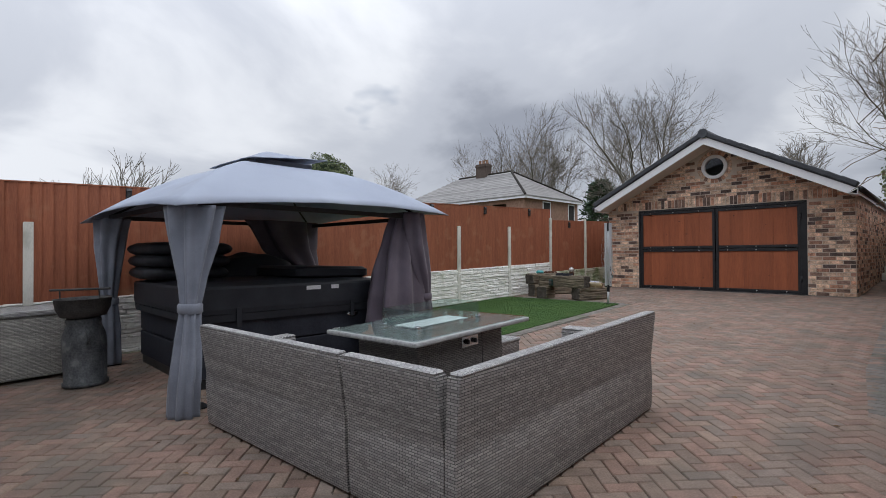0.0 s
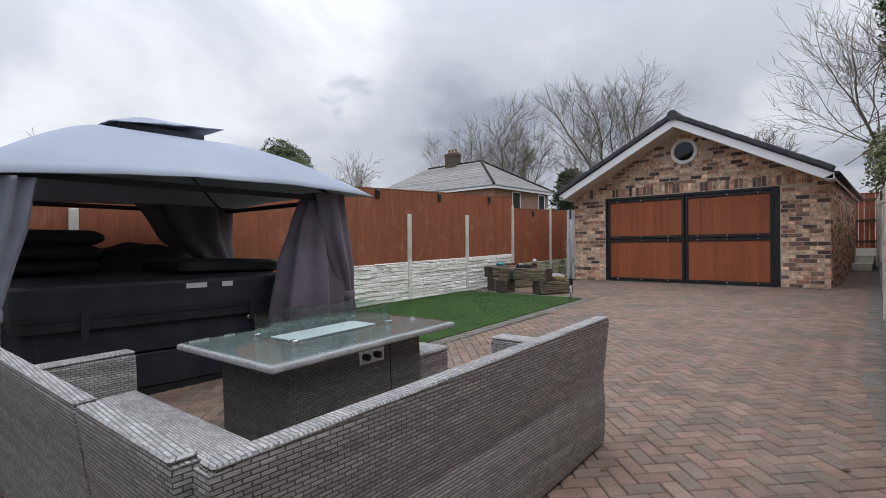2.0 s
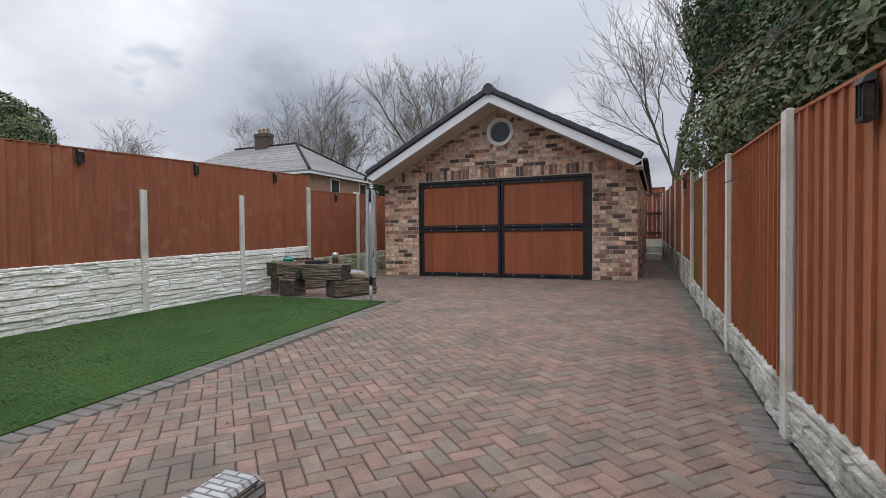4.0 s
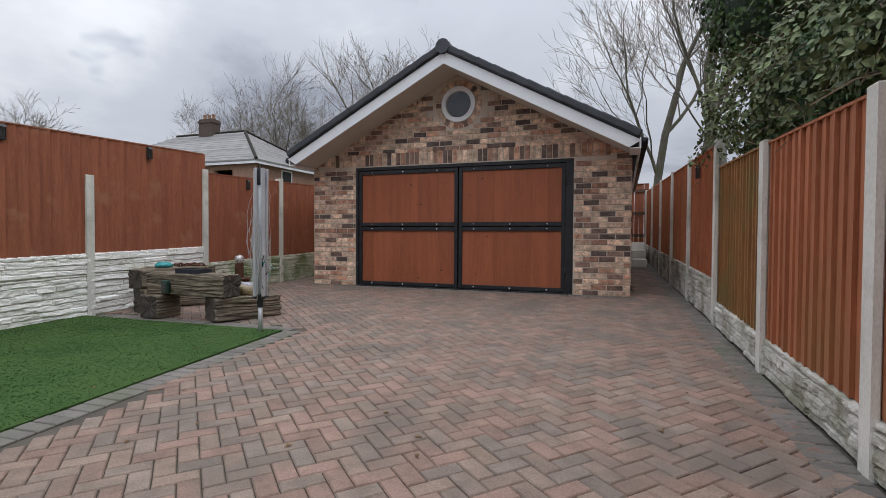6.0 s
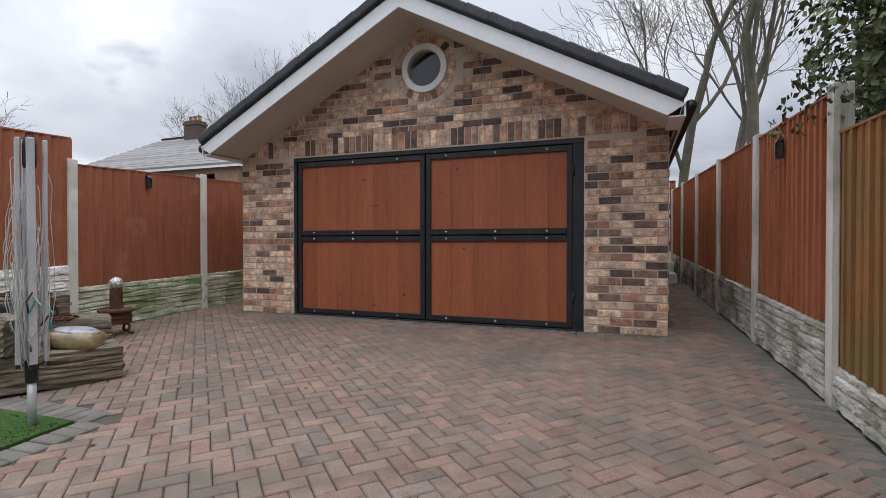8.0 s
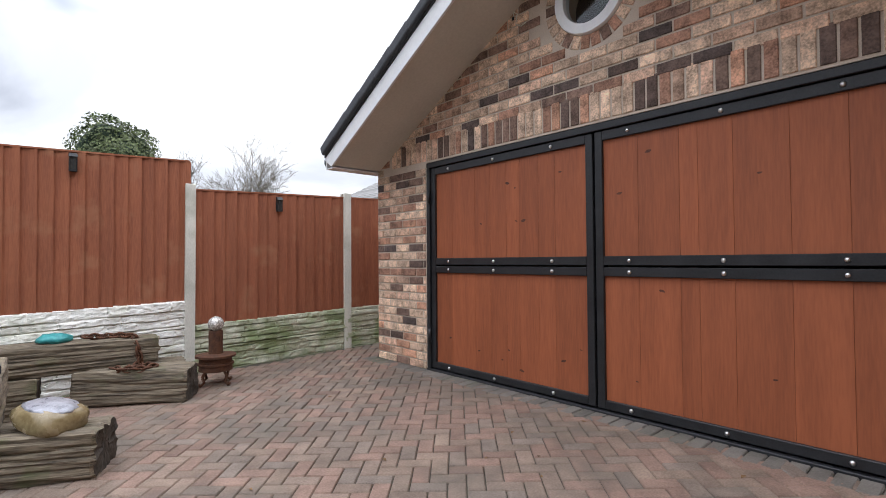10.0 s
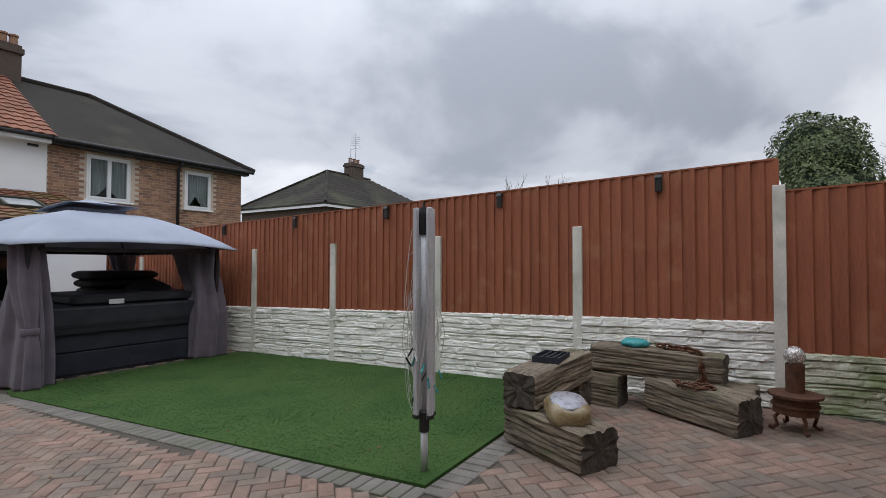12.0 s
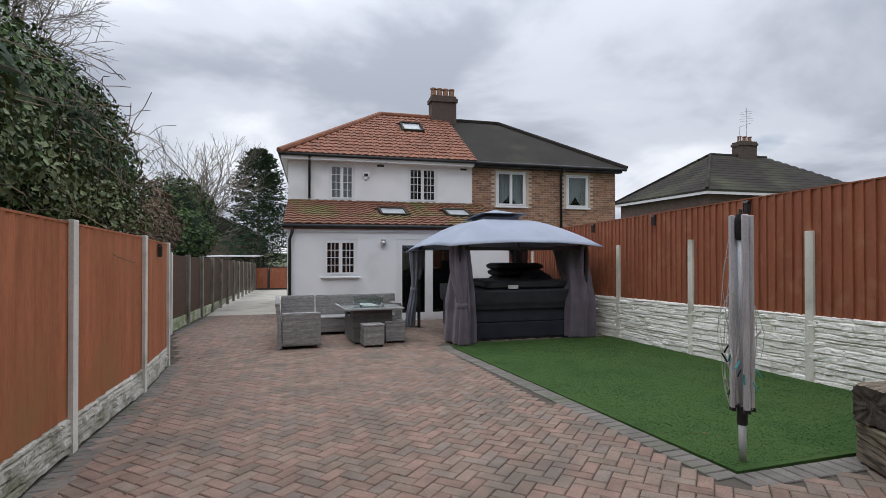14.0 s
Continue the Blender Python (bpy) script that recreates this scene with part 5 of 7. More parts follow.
# the curtains at this end carry their shade in the cloth colour
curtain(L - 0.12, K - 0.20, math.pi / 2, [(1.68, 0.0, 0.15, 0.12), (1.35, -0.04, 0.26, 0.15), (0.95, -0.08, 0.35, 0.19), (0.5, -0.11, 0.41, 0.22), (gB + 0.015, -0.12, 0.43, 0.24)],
        M["cloth_shade_side"], 8, 2)
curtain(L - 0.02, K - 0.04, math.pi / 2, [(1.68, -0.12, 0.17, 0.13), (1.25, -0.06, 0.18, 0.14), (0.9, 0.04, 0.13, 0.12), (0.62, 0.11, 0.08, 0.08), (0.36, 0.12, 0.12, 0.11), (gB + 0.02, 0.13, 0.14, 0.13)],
        M["cloth_shade_side"], 6, 5, (0.61, 0.095, 0.095, 0.11))
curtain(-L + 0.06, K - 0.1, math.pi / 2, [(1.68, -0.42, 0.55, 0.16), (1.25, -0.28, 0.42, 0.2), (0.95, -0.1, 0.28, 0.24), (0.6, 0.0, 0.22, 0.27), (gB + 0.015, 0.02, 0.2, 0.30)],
        M["cloth_shade_side"], 7, 3)
curtain(-L, -K, 0.3, [(1.60, 0.05, 0.25, 0.14), (1.25, 0.02, 0.17, 0.13), (0.62, 0, 0.075, 0.075), (0.3, 0, 0.12, 0.10), (gA + 0.02, 0, 0.13, 0.12)],
        M["cloth"], 7, 4, (0.60, 0.09, 0.09, 0))

# ---- hot tub ----
TX0, TX1, TY0, TY1 = -6.94, -4.76, 2.24, 4.58
tb = ground_z(TY0) - 0.005
tub = thing("hot_tub", pose((TX0 + TX1) / 2, (TY0 + TY1) / 2, tb), "black hot tub with charcoal panels under a closed black cover", "hot tub")


def rounded_rect(hx, hy, r, n=6):
    out = []
    for cx, cy, a0 in ((hx - r, hy - r, 0), (-hx + r, hy - r, 90), (-hx + r, -hy + r, 180), (hx - r, -hy + r, 270)):
        out += [(cx + r * math.cos(radians(a0 + 90 * k / n)), cy + r * math.sin(radians(a0 + 90 * k / n))) for k in range(n + 1)]
    return out


def stack(bm, levels, r=0.12):
    """Rounded boxes lofted through (half x, half y, z) levels."""
    rings = [[bm.verts.new((x, y, z)) for x, y in rounded_rect(hx, hy, r)] for hx, hy, z in levels]
    for a, b in zip(rings, rings[1:]):
        for k in range(len(a)):
            bm.faces.new((a[k], a[(k + 1) % len(a)], b[(k + 1) % len(b)], b[k]))
    bm.faces.new(rings[0][::-1])
    bm.faces.new(rings[-1])
    return bm


thx, thy = (TX1 - TX0) / 2, (TY1 - TY0) / 2
part("base", stack(bmesh.new(), [(thx - 0.05, thy - 0.05, 0), (thx - 0.05, thy - 0.05, 0.10)]), M["black"], tub)
for z0, z1 in ((0.105, 0.40), (0.412, 0.72)):
    part("side_panel", stack(bmesh.new(), [(thx - 0.045, thy - 0.045, z0), (thx - 0.035, thy - 0.035, z0 + 0.01), (thx - 0.03, thy - 0.03, z1 - 0.01), (thx - 0.04, thy - 0.04, z1)]), M["tub_panel"], tub)
part("shell_rim", stack(bmesh.new(), [(thx - 0.02, thy - 0.02, 0.722), (thx, thy, 0.74), (thx, thy, 0.80)]), M["tub_panel"], tub)
cover = part("cover", stack(bmesh.new(), [(thx + 0.02, thy + 0.02, 0.74), (thx + 0.03, thy + 0.03, 0.79), (thx + 0.03, thy + 0.03, 0.99), (thx + 0.015, thy + 0.015, 1.015), (thx - 0.2, thy - 0.2, 1.045), (0.1, 0.1, 1.06)]), M["vinyl"], tub, "black vinyl cover", smooth=False)
part("skirt", stack(bmesh.new(), [(thx + 0.012, thy + 0.012, 0.66), (thx + 0.024, thy + 0.024, 0.735)]), M["vinyl"], tub)
for y, w in ((0.10, 0.09), (0.38, 0.05)):
    part("label", boxes((thx + 0.031, y - w, 0.94, thx + 0.034, y + w, 0.985)), M["label"], tub, "small white printed label")
for y in (-0.75, 0.62):
    part("strap", boxes((thx + 0.031, y - 0.025, 0.60, thx + 0.037, y + 0.025, 0.80)), M["vinyl"], tub)
bm = bmesh.new()
lathe(bm, [(0.075, 0), (0.075, 0.012), (0.055, 0.022), (0.02, 0.025)], 20)
for v in bm.verts:
    v.co.y *= 0.45
b = part("badge", bm, M["chrome"], tub, "oval chrome badge", smooth=True)
b.matrix_basis = pose(thx - 0.03, 0.66, 0.62, 90, 0, 90)
folded = tagged(part("folded_cover", stack(bmesh.new(), [(0.85, 0.48, 0.0), (0.90, 0.52, 0.03), (0.90, 0.52, 0.11), (0.85, 0.48, 0.14)]), M["vinyl"]),
                "folded black vinyl cover half lying on the tub", "tub cover")
folded.matrix_basis = pose(-5.95, 4.02, tb + 1.045, -1.0, 0, 0)
part("flap", boxes((0.25, 0.53, 0.0, 0.45, 0.545, 0.07)), M["label"], folded, "white torn edge").matrix_basis = pose(0, 0, 0)
for k in range(3):
    bm = stack(bmesh.new(), [(0.50, 0.40, 0.0), (0.56, 0.46, 0.035), (0.58, 0.48, 0.075), (0.56, 0.46, 0.115), (0.50, 0.40, 0.148)], 0.2)
    ob = tagged(part("inflatable_cushion", bm, M["vinyl"], smooth=True), "black inflated cushion stacked on the tub cover", "cushion", "stacked cushions")
    ob.matrix_basis = pose(-6.50 + 0.03 * k, 2.62, tb + 1.05 + 0.145 * k, 0, 0, 3 * k - 3)

bm = bmesh.new()
bmesh.ops.create_uvsphere(bm, u_segments=40, v_segments=20, radius=1)
for v in bm.verts:
    k = 1 + 0.10 * noise.noise(v.co * 2.1) + 0.05 * noise.noise(v.co * 6)
    v.co = Vector((v.co.x * 0.33 * k, v.co.y * 0.62 * k, max(v.co.z, 0.0) ** 0.8 * 0.34 * k))
heap = tagged(part("draped_cover", bm, M["vinyl"], smooth=True), "black vinyl sheet heaped up beside the cushions on the tub", "tub cover")
heap.matrix_basis = pose(-6.52, 3.58, tb + 1.02, 0, 0, -4)

# ---- rattan corner sofa, table and stools ----
SOFA = Matrix.Translation((-1.17, 2.16, 0)) @ Matrix.Rotation(radians(3.6), 4, "Z")
slope_deg = math.degrees(math.atan(0.03))


def sofa_back(bm, length, z0=0.0, h=0.775):
    """Back rest along local x, outer face towards -y, leaning outwards with a soft waist."""
    prof = [(0.012, 0.018), (0.006, 0.08), (0.0, 0.28), (0.006, 0.42), (-0.012, 0.56), (-0.035, h - 0.02), (-0.032, h), (0.036, h), (0.042, h - 0.02), (0.065, 0.42), (0.075, 0.10), (0.07, 0.018)]
    n = len(prof)
    rings = []
    m = 24
    for i in range(m + 1):
        x = -length * i / m
        ring = []
        bow = 0.012 * math.sin(math.pi * i / m)
        for d, z in prof:
            ring.append(bm.verts.new((x, d, z0 + z + (bow if z > 0.6 else 0) + 0.002 * noise.noise((x * 9, d * 30, z * 9)))))
        rings.append(ring)
    for a, b in zip(rings, rings[1:]):
        for k in range(n):
            bm.faces.new((a[k], a[(k + 1) % n], b[(k + 1) % n], b[k]))
    bm.faces.new(rings[0])
    bm.faces.new(rings[-1][::-1])
    return bm


def sofa_unit(m, length, label, arm="", depth=0.70, seat_from=0.0, back=True):
    """Unit from local x = 0 to -length; back rest at local y = 0; seat towards +y."""
    s = thing("rattan_sofa", m, label, "sofa", "corner sofa")
    part("backrest", sofa_back(bmesh.new(), length), M["rattan"], s)
    bm = boxes((-length + 0.01, -0.036, 0.776, -0.01, 0.037, 0.792), bevel=0.006)
    for v in bm.verts:
        v.co.z += 0.012 * math.sin(math.pi * min(1, max(0, -v.co.x / length)))
    part("top_edge", bm, M["rattan_top"], s, "pale worn woven top edge")
    part("seat_base", boxes((-length + 0.02, 0.08, 0.05, -seat_from - 0.02, depth, 0.33), bevel=0.01), M["rattan"], s)
    part("seat", boxes((-length + 0.012, 0.08, 0.332, -seat_from - 0.012, depth + 0.01, 0.365), bevel=0.012, seg=2), M["rattan_top"], s, "pale woven seat top")
    for x in (-length + 0.06, -seat_from - 0.06):
        for y in (0.06, depth - 0.06):
            part("foot", boxes((x - 0.025, y - 0.025, 0.0, x + 0.025, y + 0.025, 0.052)), M["black"], s)
    if arm:
        a = -length if arm == "far" else -0.15
        b = a + 0.15
        part("armrest", boxes((a, 0.076, 0.055, b, depth + 0.02, 0.60), bevel=0.02, seg=2), M["rattan"], s)
        part("arm_top", boxes((a + 0.004, 0.08, 0.601, b - 0.004, depth + 0.016, 0.615), bevel=0.006), M["rattan_top"], s)
    return s


def on_ground(m):
    """Lifts a pose given at height 0 to the sloping paving, leaning with it."""
    p = m.translation
    lift = Matrix.Translation((0, 0, ground_z(p.y) + 0.002))
    return lift @ Matrix.Translation(p) @ Matrix.Rotation(radians(slope_deg), 4, "X") @ Matrix.Translation(-p) @ m


sofa_unit(on_ground(SOFA @ pose(-0.80, 0.0, 0)), 1.77, "grey woven rattan two-seat sofa unit with one armrest", arm="far")
sofa_unit(on_ground(SOFA @ pose(-0.075, 0.0, 0)), 0.70, "grey woven rattan corner sofa unit")
sofa_unit(on_ground(SOFA @ pose(0.0, 0.0, 0, 0, 0, 90) @ pose(2.41, 0, 0)), 2.41, "long grey woven rattan sofa unit with a worn top edge", arm="near", seat_from=0.0)

TAB = on_ground(pose(-2.935, 3.695, 0, 0, 0, 4.0)) @ Matrix.Diagonal((1, 1, 1.035, 1))
tab = thing("fire_pit_table", TAB, "grey rattan fire pit table with a glass top and glass guard", "table")
hx, hy = 0.54, 0.77
part("base", boxes((-0.36, -0.57, 0.03, 0.36, 0.57, 0.597), bevel=0.01), M["rattan_dark"], tab, "dark grey woven base")
for sx in (-1, 1):
    for sy in (-1, 1):
        part("foot", boxes((sx * 0.30 - 0.03, sy * 0.54 - 0.03, 0.0, sx * 0.30 + 0.03, sy * 0.54 + 0.03, 0.032)), M["black"], tab)
part("tabletop", boxes((-hx, -hy, 0.598, hx, hy, 0.635), bevel=0.012, seg=2), M["rattan_table"], tab)
M["tint_glass"] = glass("greenish_table_glass", (0.90, 0.96, 0.95), 0.03, 0.98)
M["guard_glass"] = glass("clear_guard_glass", (0.88, 0.95, 0.93), 0.01, 0.97)
p = part("glass_top", boxes((-hx + 0.02, -hy + 0.02, 0.637, hx - 0.02, hy - 0.02, 0.645), bevel=0.002), M["tint_glass"], tab, "greenish clear glass sheet")
p.visible_shadow = False
part("burner_tray", boxes((-0.13, -0.35, 0.646, 0.13, 0.35, 0.652), bevel=0.002), M["tray"], tab, "pale enamelled burner cover")
for s in (-1, 1):
    p = part("guard_pane", boxes((s * 0.21 - 0.003, -0.41, 0.66, s * 0.21 + 0.003, 0.41, 0.80)), M["guard_glass"], tab)
    p.visible_shadow = False
    p = part("guard_pane", boxes((-0.205, s * 0.413 - 0.003, 0.66, 0.205, s * 0.413 + 0.003, 0.80)), M["guard_glass"], tab)
    p.visible_shadow = False
    for t in (-1, 1):
        bm = boxes((s * 0.205 - 0.02, t * 0.405 - 0.02, 0.645, s * 0.205 + 0.02, t * 0.405 + 0.02, 0.675), bevel=0.004)
        part("glass_clip", bm, M["chrome"], tab)
part("control_panel", boxes((0.361, -0.03, 0.46, 0.368, 0.19, 0.55), bevel=0.002), M["chrome"], tab, "bright metal control panel")
for y in (0.03, 0.13):
    bm = bmesh.new()
    lathe(bm, [(0.022, 0), (0.02, 0.025), (0.012, 0.028)], 14)
    k = part("knob", bm, M["black"], tab, smooth=True)
    k.matrix_basis = pose(0.368, y, 0.505, 0, 90, 0)
# thin black strip on the face imitates the shaded gap beside the door
part("door_gap_shade", boxes((0.3605, 0.25, 0.06, 0.3625, 0.258, 0.56)), M["black"], tab)


def stool(m):
    s = thing("rattan_stool", m, "square grey woven rattan stool on the paving", "stool", "rattan stools")
    bm = boxes((-0.18, -0.18, 0.03, 0.18, 0.18, 0.365), bevel=0.015, seg=2)
    part("body", bm, M["rattan"], s)
    part("top", boxes((-0.19, -0.19, 0.366, 0.19, 0.19, 0.395), bevel=0.012, seg=2), M["rattan_top"], s, "pale woven top")
    for sx in (-1, 1):
        for sy in (-1, 1):
            part("foot", boxes((sx * 0.14 - 0.02, sy * 0.14 - 0.02, 0.0, sx * 0.14 + 0.02, sy * 0.14 + 0.02, 0.031)), M["black"], s)
    return s


st = stool(on_ground(pose(-2.92, 4.55, 0, 0, 0, 5)))
copy_thing(st, on_ground(pose(-3.38, 4.15, 0, 0, 0, -2)))

# ---- storage bench and milk churn by the house ----
bench = thing("storage_bench", on_ground(pose(-7.02, 1.05, 0)), "weathered pale grey woven storage bench against the fence", "bench")
part("body", boxes((-0.36, -0.46, 0.03, 0.36, 0.46, 0.70), bevel=0.015), M["bench_weave"], bench)
part("lid", boxes((-0.38, -0.48, 0.702, 0.38, 0.48, 0.765), bevel=0.015, seg=2), M["rattan_top"], bench, "pale lid")
ch = thing("milk_churn", on_ground(pose(-6.02, 1.58, 0)), "old galvanised milk churn carrying a shallow iron bowl", "milk churn")
bm = bmesh.new()
lathe(bm, [(0.19, 0), (0.205, 0.01), (0.205, 0.04), (0.19, 0.05), (0.198, 0.42), (0.192, 0.52), (0.168, 0.59), (0.15, 0.64), (0.16, 0.68), (0.15, 0.70), (0.10, 0.70)], 28)
part("body", bm, M["churn"], ch, smooth=True)
bm = bmesh.new()
lathe(bm, [(0.10, 0.702), (0.20, 0.72), (0.24, 0.80), (0.255, 0.90), (0.265, 0.905), (0.25, 0.90), (0.22, 0.80), (0.08, 0.76)], 28)
M["iron"] = surf("dark_grey_iron", (0.03, 0.028, 0.027), (0.085, 0.08, 0.076), rough=0.75, scale=10, fine=70, bump=0.4)
part("bowl", bm, M["iron"], ch, "dark iron bowl", smooth=True)
bm = bmesh.new()
tube(bm, [(-0.28, -0.24, 0.99), (0.22, 0.2, 1.0)], 0.012, 8)
tube(bm, [(-0.2, -0.17, 0.89), (-0.2, -0.17, 0.99)], 0.008, 6)
tube(bm, [(0.14, 0.12, 0.89), (0.14, 0.12, 0.99)], 0.008, 6)
part("rod", bm, M["iron"], ch)
for s in (-1, 1):
    bm = bmesh.new()
    tube(bm, [(s * 0.185, 0, 0.46), (s * 0.25, 0, 0.48), (s * 0.24, 0, 0.56), (s * 0.14, 0, 0.6)], 0.012, 8)
    part("handle", bm, M["churn"], ch, smooth=True)


# ---- oak sleepers, ornaments ----
def log_mesh(bm, length, w, h, seed, rough=0.018):
    """A split, weathered baulk along local x with ragged long grooves and worn arrises."""
    n, m = 34, 76
    rng = random.Random(seed)
    grooves = [(rng.uniform(0, math.tau), rng.uniform(0.02, 0.05)) for _ in range(22)]
    rings = []
    for i in range(n + 1):
        x = length * (i / n - 0.5)
        ring = []
        for k in range(m):
            th = k * math.tau / m
            c, s = math.cos(th), math.sin(th)
            q = 1 / max(abs(c) ** 14 + abs(s) ** 14, 1e-6) ** (1 / 14)
            d = 1 + 0.06 * noise.noise((x * 1.6, c * 1.2 + seed, s * 1.2)) + 0.03 * noise.noise((x * 6, c * 4, s * 4 + seed)) + 0.07 * noise.noise((x * 2.4, c * 9, s * 9 + seed))
            for a, dep in grooves:
                e = abs((th - a - 0.25 * noise.noise((x * 2.2, seed, a)) + math.pi) % math.tau - math.pi)
                if e < 0.07:
                    d -= dep * 2.0 * (1 - e / 0.07)
            tuck = 0.93 if i in (0, n) else 1.0
            end = rough * noise.noise((c * 3, s * 3, seed + i)) if i in (0, n) else 0
            z = h / 2 * (s * q * d * tuck + 1)
            if z < 0.02:
                z = max(z, 0.0)
            ring.append(bm.verts.new((x + end, w / 2 * c * q * d * tuck, z)))
        rings.append(ring)
    for a, b in zip(rings, rings[1:]):
        for k in range(m):
            bm.faces.new((a[k], a[(k + 1) % m], b[(k + 1) % m], b[k]))
    bm.faces.new(rings[0])
    bm.faces.new(rings[-1][::-1])
    return bm


def sleeper(x, y, z, rz, length, w, h, seed, label, ry=0.0):
    bm = log_mesh(bmesh.new(), length, w, h, seed)
    caps = [f for f in bm.faces if len(f.verts) > 8]
    rims = [[v.co.copy() for v in f.verts] for f in caps]
    bmesh.ops.delete(bm, geom=caps, context="FACES_ONLY")
    ob = part("oak_sleeper", bm, M["oak"])
    for rim in rims:
        # sawn end: cracked and dished towards the heart
        bm = bmesh.new()
        mid = sum(rim, Vector()) / len(rim)
        inward = -math.copysign(1, mid.x)
        rings = [[bm.verts.new(mid.lerp(p, k) + Vector((inward * (0.012 * (1 - k) + 0.010 * noise.noise((p.y * 14 * k, p.z * 14 * k, seed))), 0, 0)))
                  if k < 1 else bm.verts.new(p) for p in rim] for k in (1.0, 0.8, 0.55, 0.3)]
        n = len(rim)
        for r0, r1 in zip(rings, rings[1:]):
            for k in range(n):
                bm.faces.new((r0[k], r0[(k + 1) % n], r1[(k + 1) % n], r1[k]))
        bm.faces.new(rings[-1])
        part("end_grain", bm, M["oak_end"], ob, "dark cracked end grain")
    ob.matrix_basis = pose(x, y, z, 0, ry, rz)
    return tagged(ob, label, "sleeper", "oak sleepers")


gs = ground_z(11)
sleeper(-5.56, 11.21, ground_z(11.2) + 0.0, 64, 0.80, 0.36, 0.28, 1, "weathered oak sleeper block lying on the paving")
sleeper(-6.12, 10.965, gs + 0.288, -2, 1.25, 0.28, 0.27, 2, "weathered oak baulk laid across two blocks as a bench")
sleeper(-6.60, 10.93, ground_z(10.93), 88, 0.34, 0.30, 0.285, 3, "short oak block carrying a bench")
sleeper(-7.06, 11.17, ground_z(11.0), 80, 0.30, 0.24, 0.31, 4, "short oak block carrying a bench")
sleeper(-7.11, 11.60, gs + 0.31, 86, 1.16, 0.28, 0.26, 5, "split weathered oak baulk set as a bench along the fence")
sleeper(-6.86, 11.98, ground_z(12.0), 57, 0.92, 0.30, 0.30, 6, "weathered oak sleeper block lying on the paving")
sleeper(-7.08, 12.20, ground_z(12.2) + 0.0, 84, 0.42, 0.26, 0.29, 8, "short oak block beside the fence")

bm = bmesh.new()
bmesh.ops.create_uvsphere(bm, u_segments=24, v_segments=14, radius=1)
for v in bm.verts:
    k = 1 + 0.10 * noise.noise(v.co * 1.7)
    e = 1 / max(1e-6, (abs(v.co.x) ** 3 + abs(v.co.y) ** 3 + abs(v.co.z) ** 3)) ** (1 / 3)
    v.co = Vector((v.co.x * 0.19 * k * e, v.co.y * 0.15 * k * e, max(v.co.z * e, -0.8) * 0.085 * k + 0.068 - 0.12 * v.co.x * 0.19))
lump = part("resin_lump", bm, M["amber"], smooth=True)
lump.matrix_basis = pose(-5.50, 11.31, ground_z(11.3) + 0.262, 0, 0, 30)
tagged(lump, "amber resin lump with a crumpled silver top on the sleeper", "ornament")
bm = bmesh.new()
bmesh.ops.create_uvsphere(bm, u_segments=24, v_segments=12, radius=1)
for v in bm.verts:
    k = 1.03 + 0.12 * noise.noise(v.co * 3.5) + 0.05 * noise.noise(v.co * 9)
    v.co = Vector((v.co.x * 0.155 * k, v.co.y * 0.122 * k, v.co.z * 0.030 * k + 0.133 - 0.12 * v.co.x * 0.155))
part("silver_top", bm, M["silver"], lump, "crumpled silver plastic", smooth=True)

box_thing = thing("planter_tray", pose(-6.10, 10.965, gs + 0.555, 0, 0, 4), "shallow dark blue-black plastic tray on the oak bench", "tray")
part("tray_body", boxes((-0.17, -0.11, 0.0, 0.17, 0.11, 0.012), (-0.17, -0.11, 0.0121, 0.17, -0.10, 0.05), (-0.17, 0.10, 0.0121, 0.17, 0.11, 0.05),
                        (-0.17, -0.0999, 0.0121, -0.16, 0.0999, 0.05), (0.16, -0.0999, 0.0121, 0.17, 0.0999, 0.05)), M["tub_panel"], box_thing)
for y in (-0.05, 0.0, 0.05):
    part("slat", boxes((-0.158, y - 0.008, 0.03, 0.158, y + 0.008, 0.042)), M["vinyl"], box_thing)
bm = bmesh.new()
bmesh.ops.create_uvsphere(bm, u_segments=20, v_segments=10, radius=1)
for v in bm.verts:
    k = 1 + 0.25 * noise.noise(v.co * 3)
    v.co = Vector((v.co.x * 0.09 * k, v.co.y * 0.13 * k, max(v.co.z, -0.5) * 0.05 * k + 0.025))
tl = tagged(part("plastic_sheet", bm, M["teal"], smooth=True), "crumpled teal plastic sheet on the oak bench", "plastic sheet")
tl.matrix_basis = pose(-7.10, 11.42, gs + 0.575, 0, 0, 10)


def torus_link(bm, m, ra, rb, r, seg=12, sec=6):
    rings = []
    for i in range(seg):
        a = i * math.tau / seg
        c = Vector((ra * math.cos(a), rb * math.sin(a), 0))
        o = Vector((math.cos(a), math.sin(a), 0))
        rings.append([bm.verts.new(m @ (c + o * r * math.cos(k * math.tau / sec) + Vector((0, 0, r * math.sin(k * math.tau / sec))))) for k in range(sec)])
    for i in range(seg):
        for k in range(sec):
            bm.faces.new((rings[i][k], rings[i][(k + 1) % sec], rings[(i + 1) % seg][(k + 1) % sec], rings[(i + 1) % seg][k]))


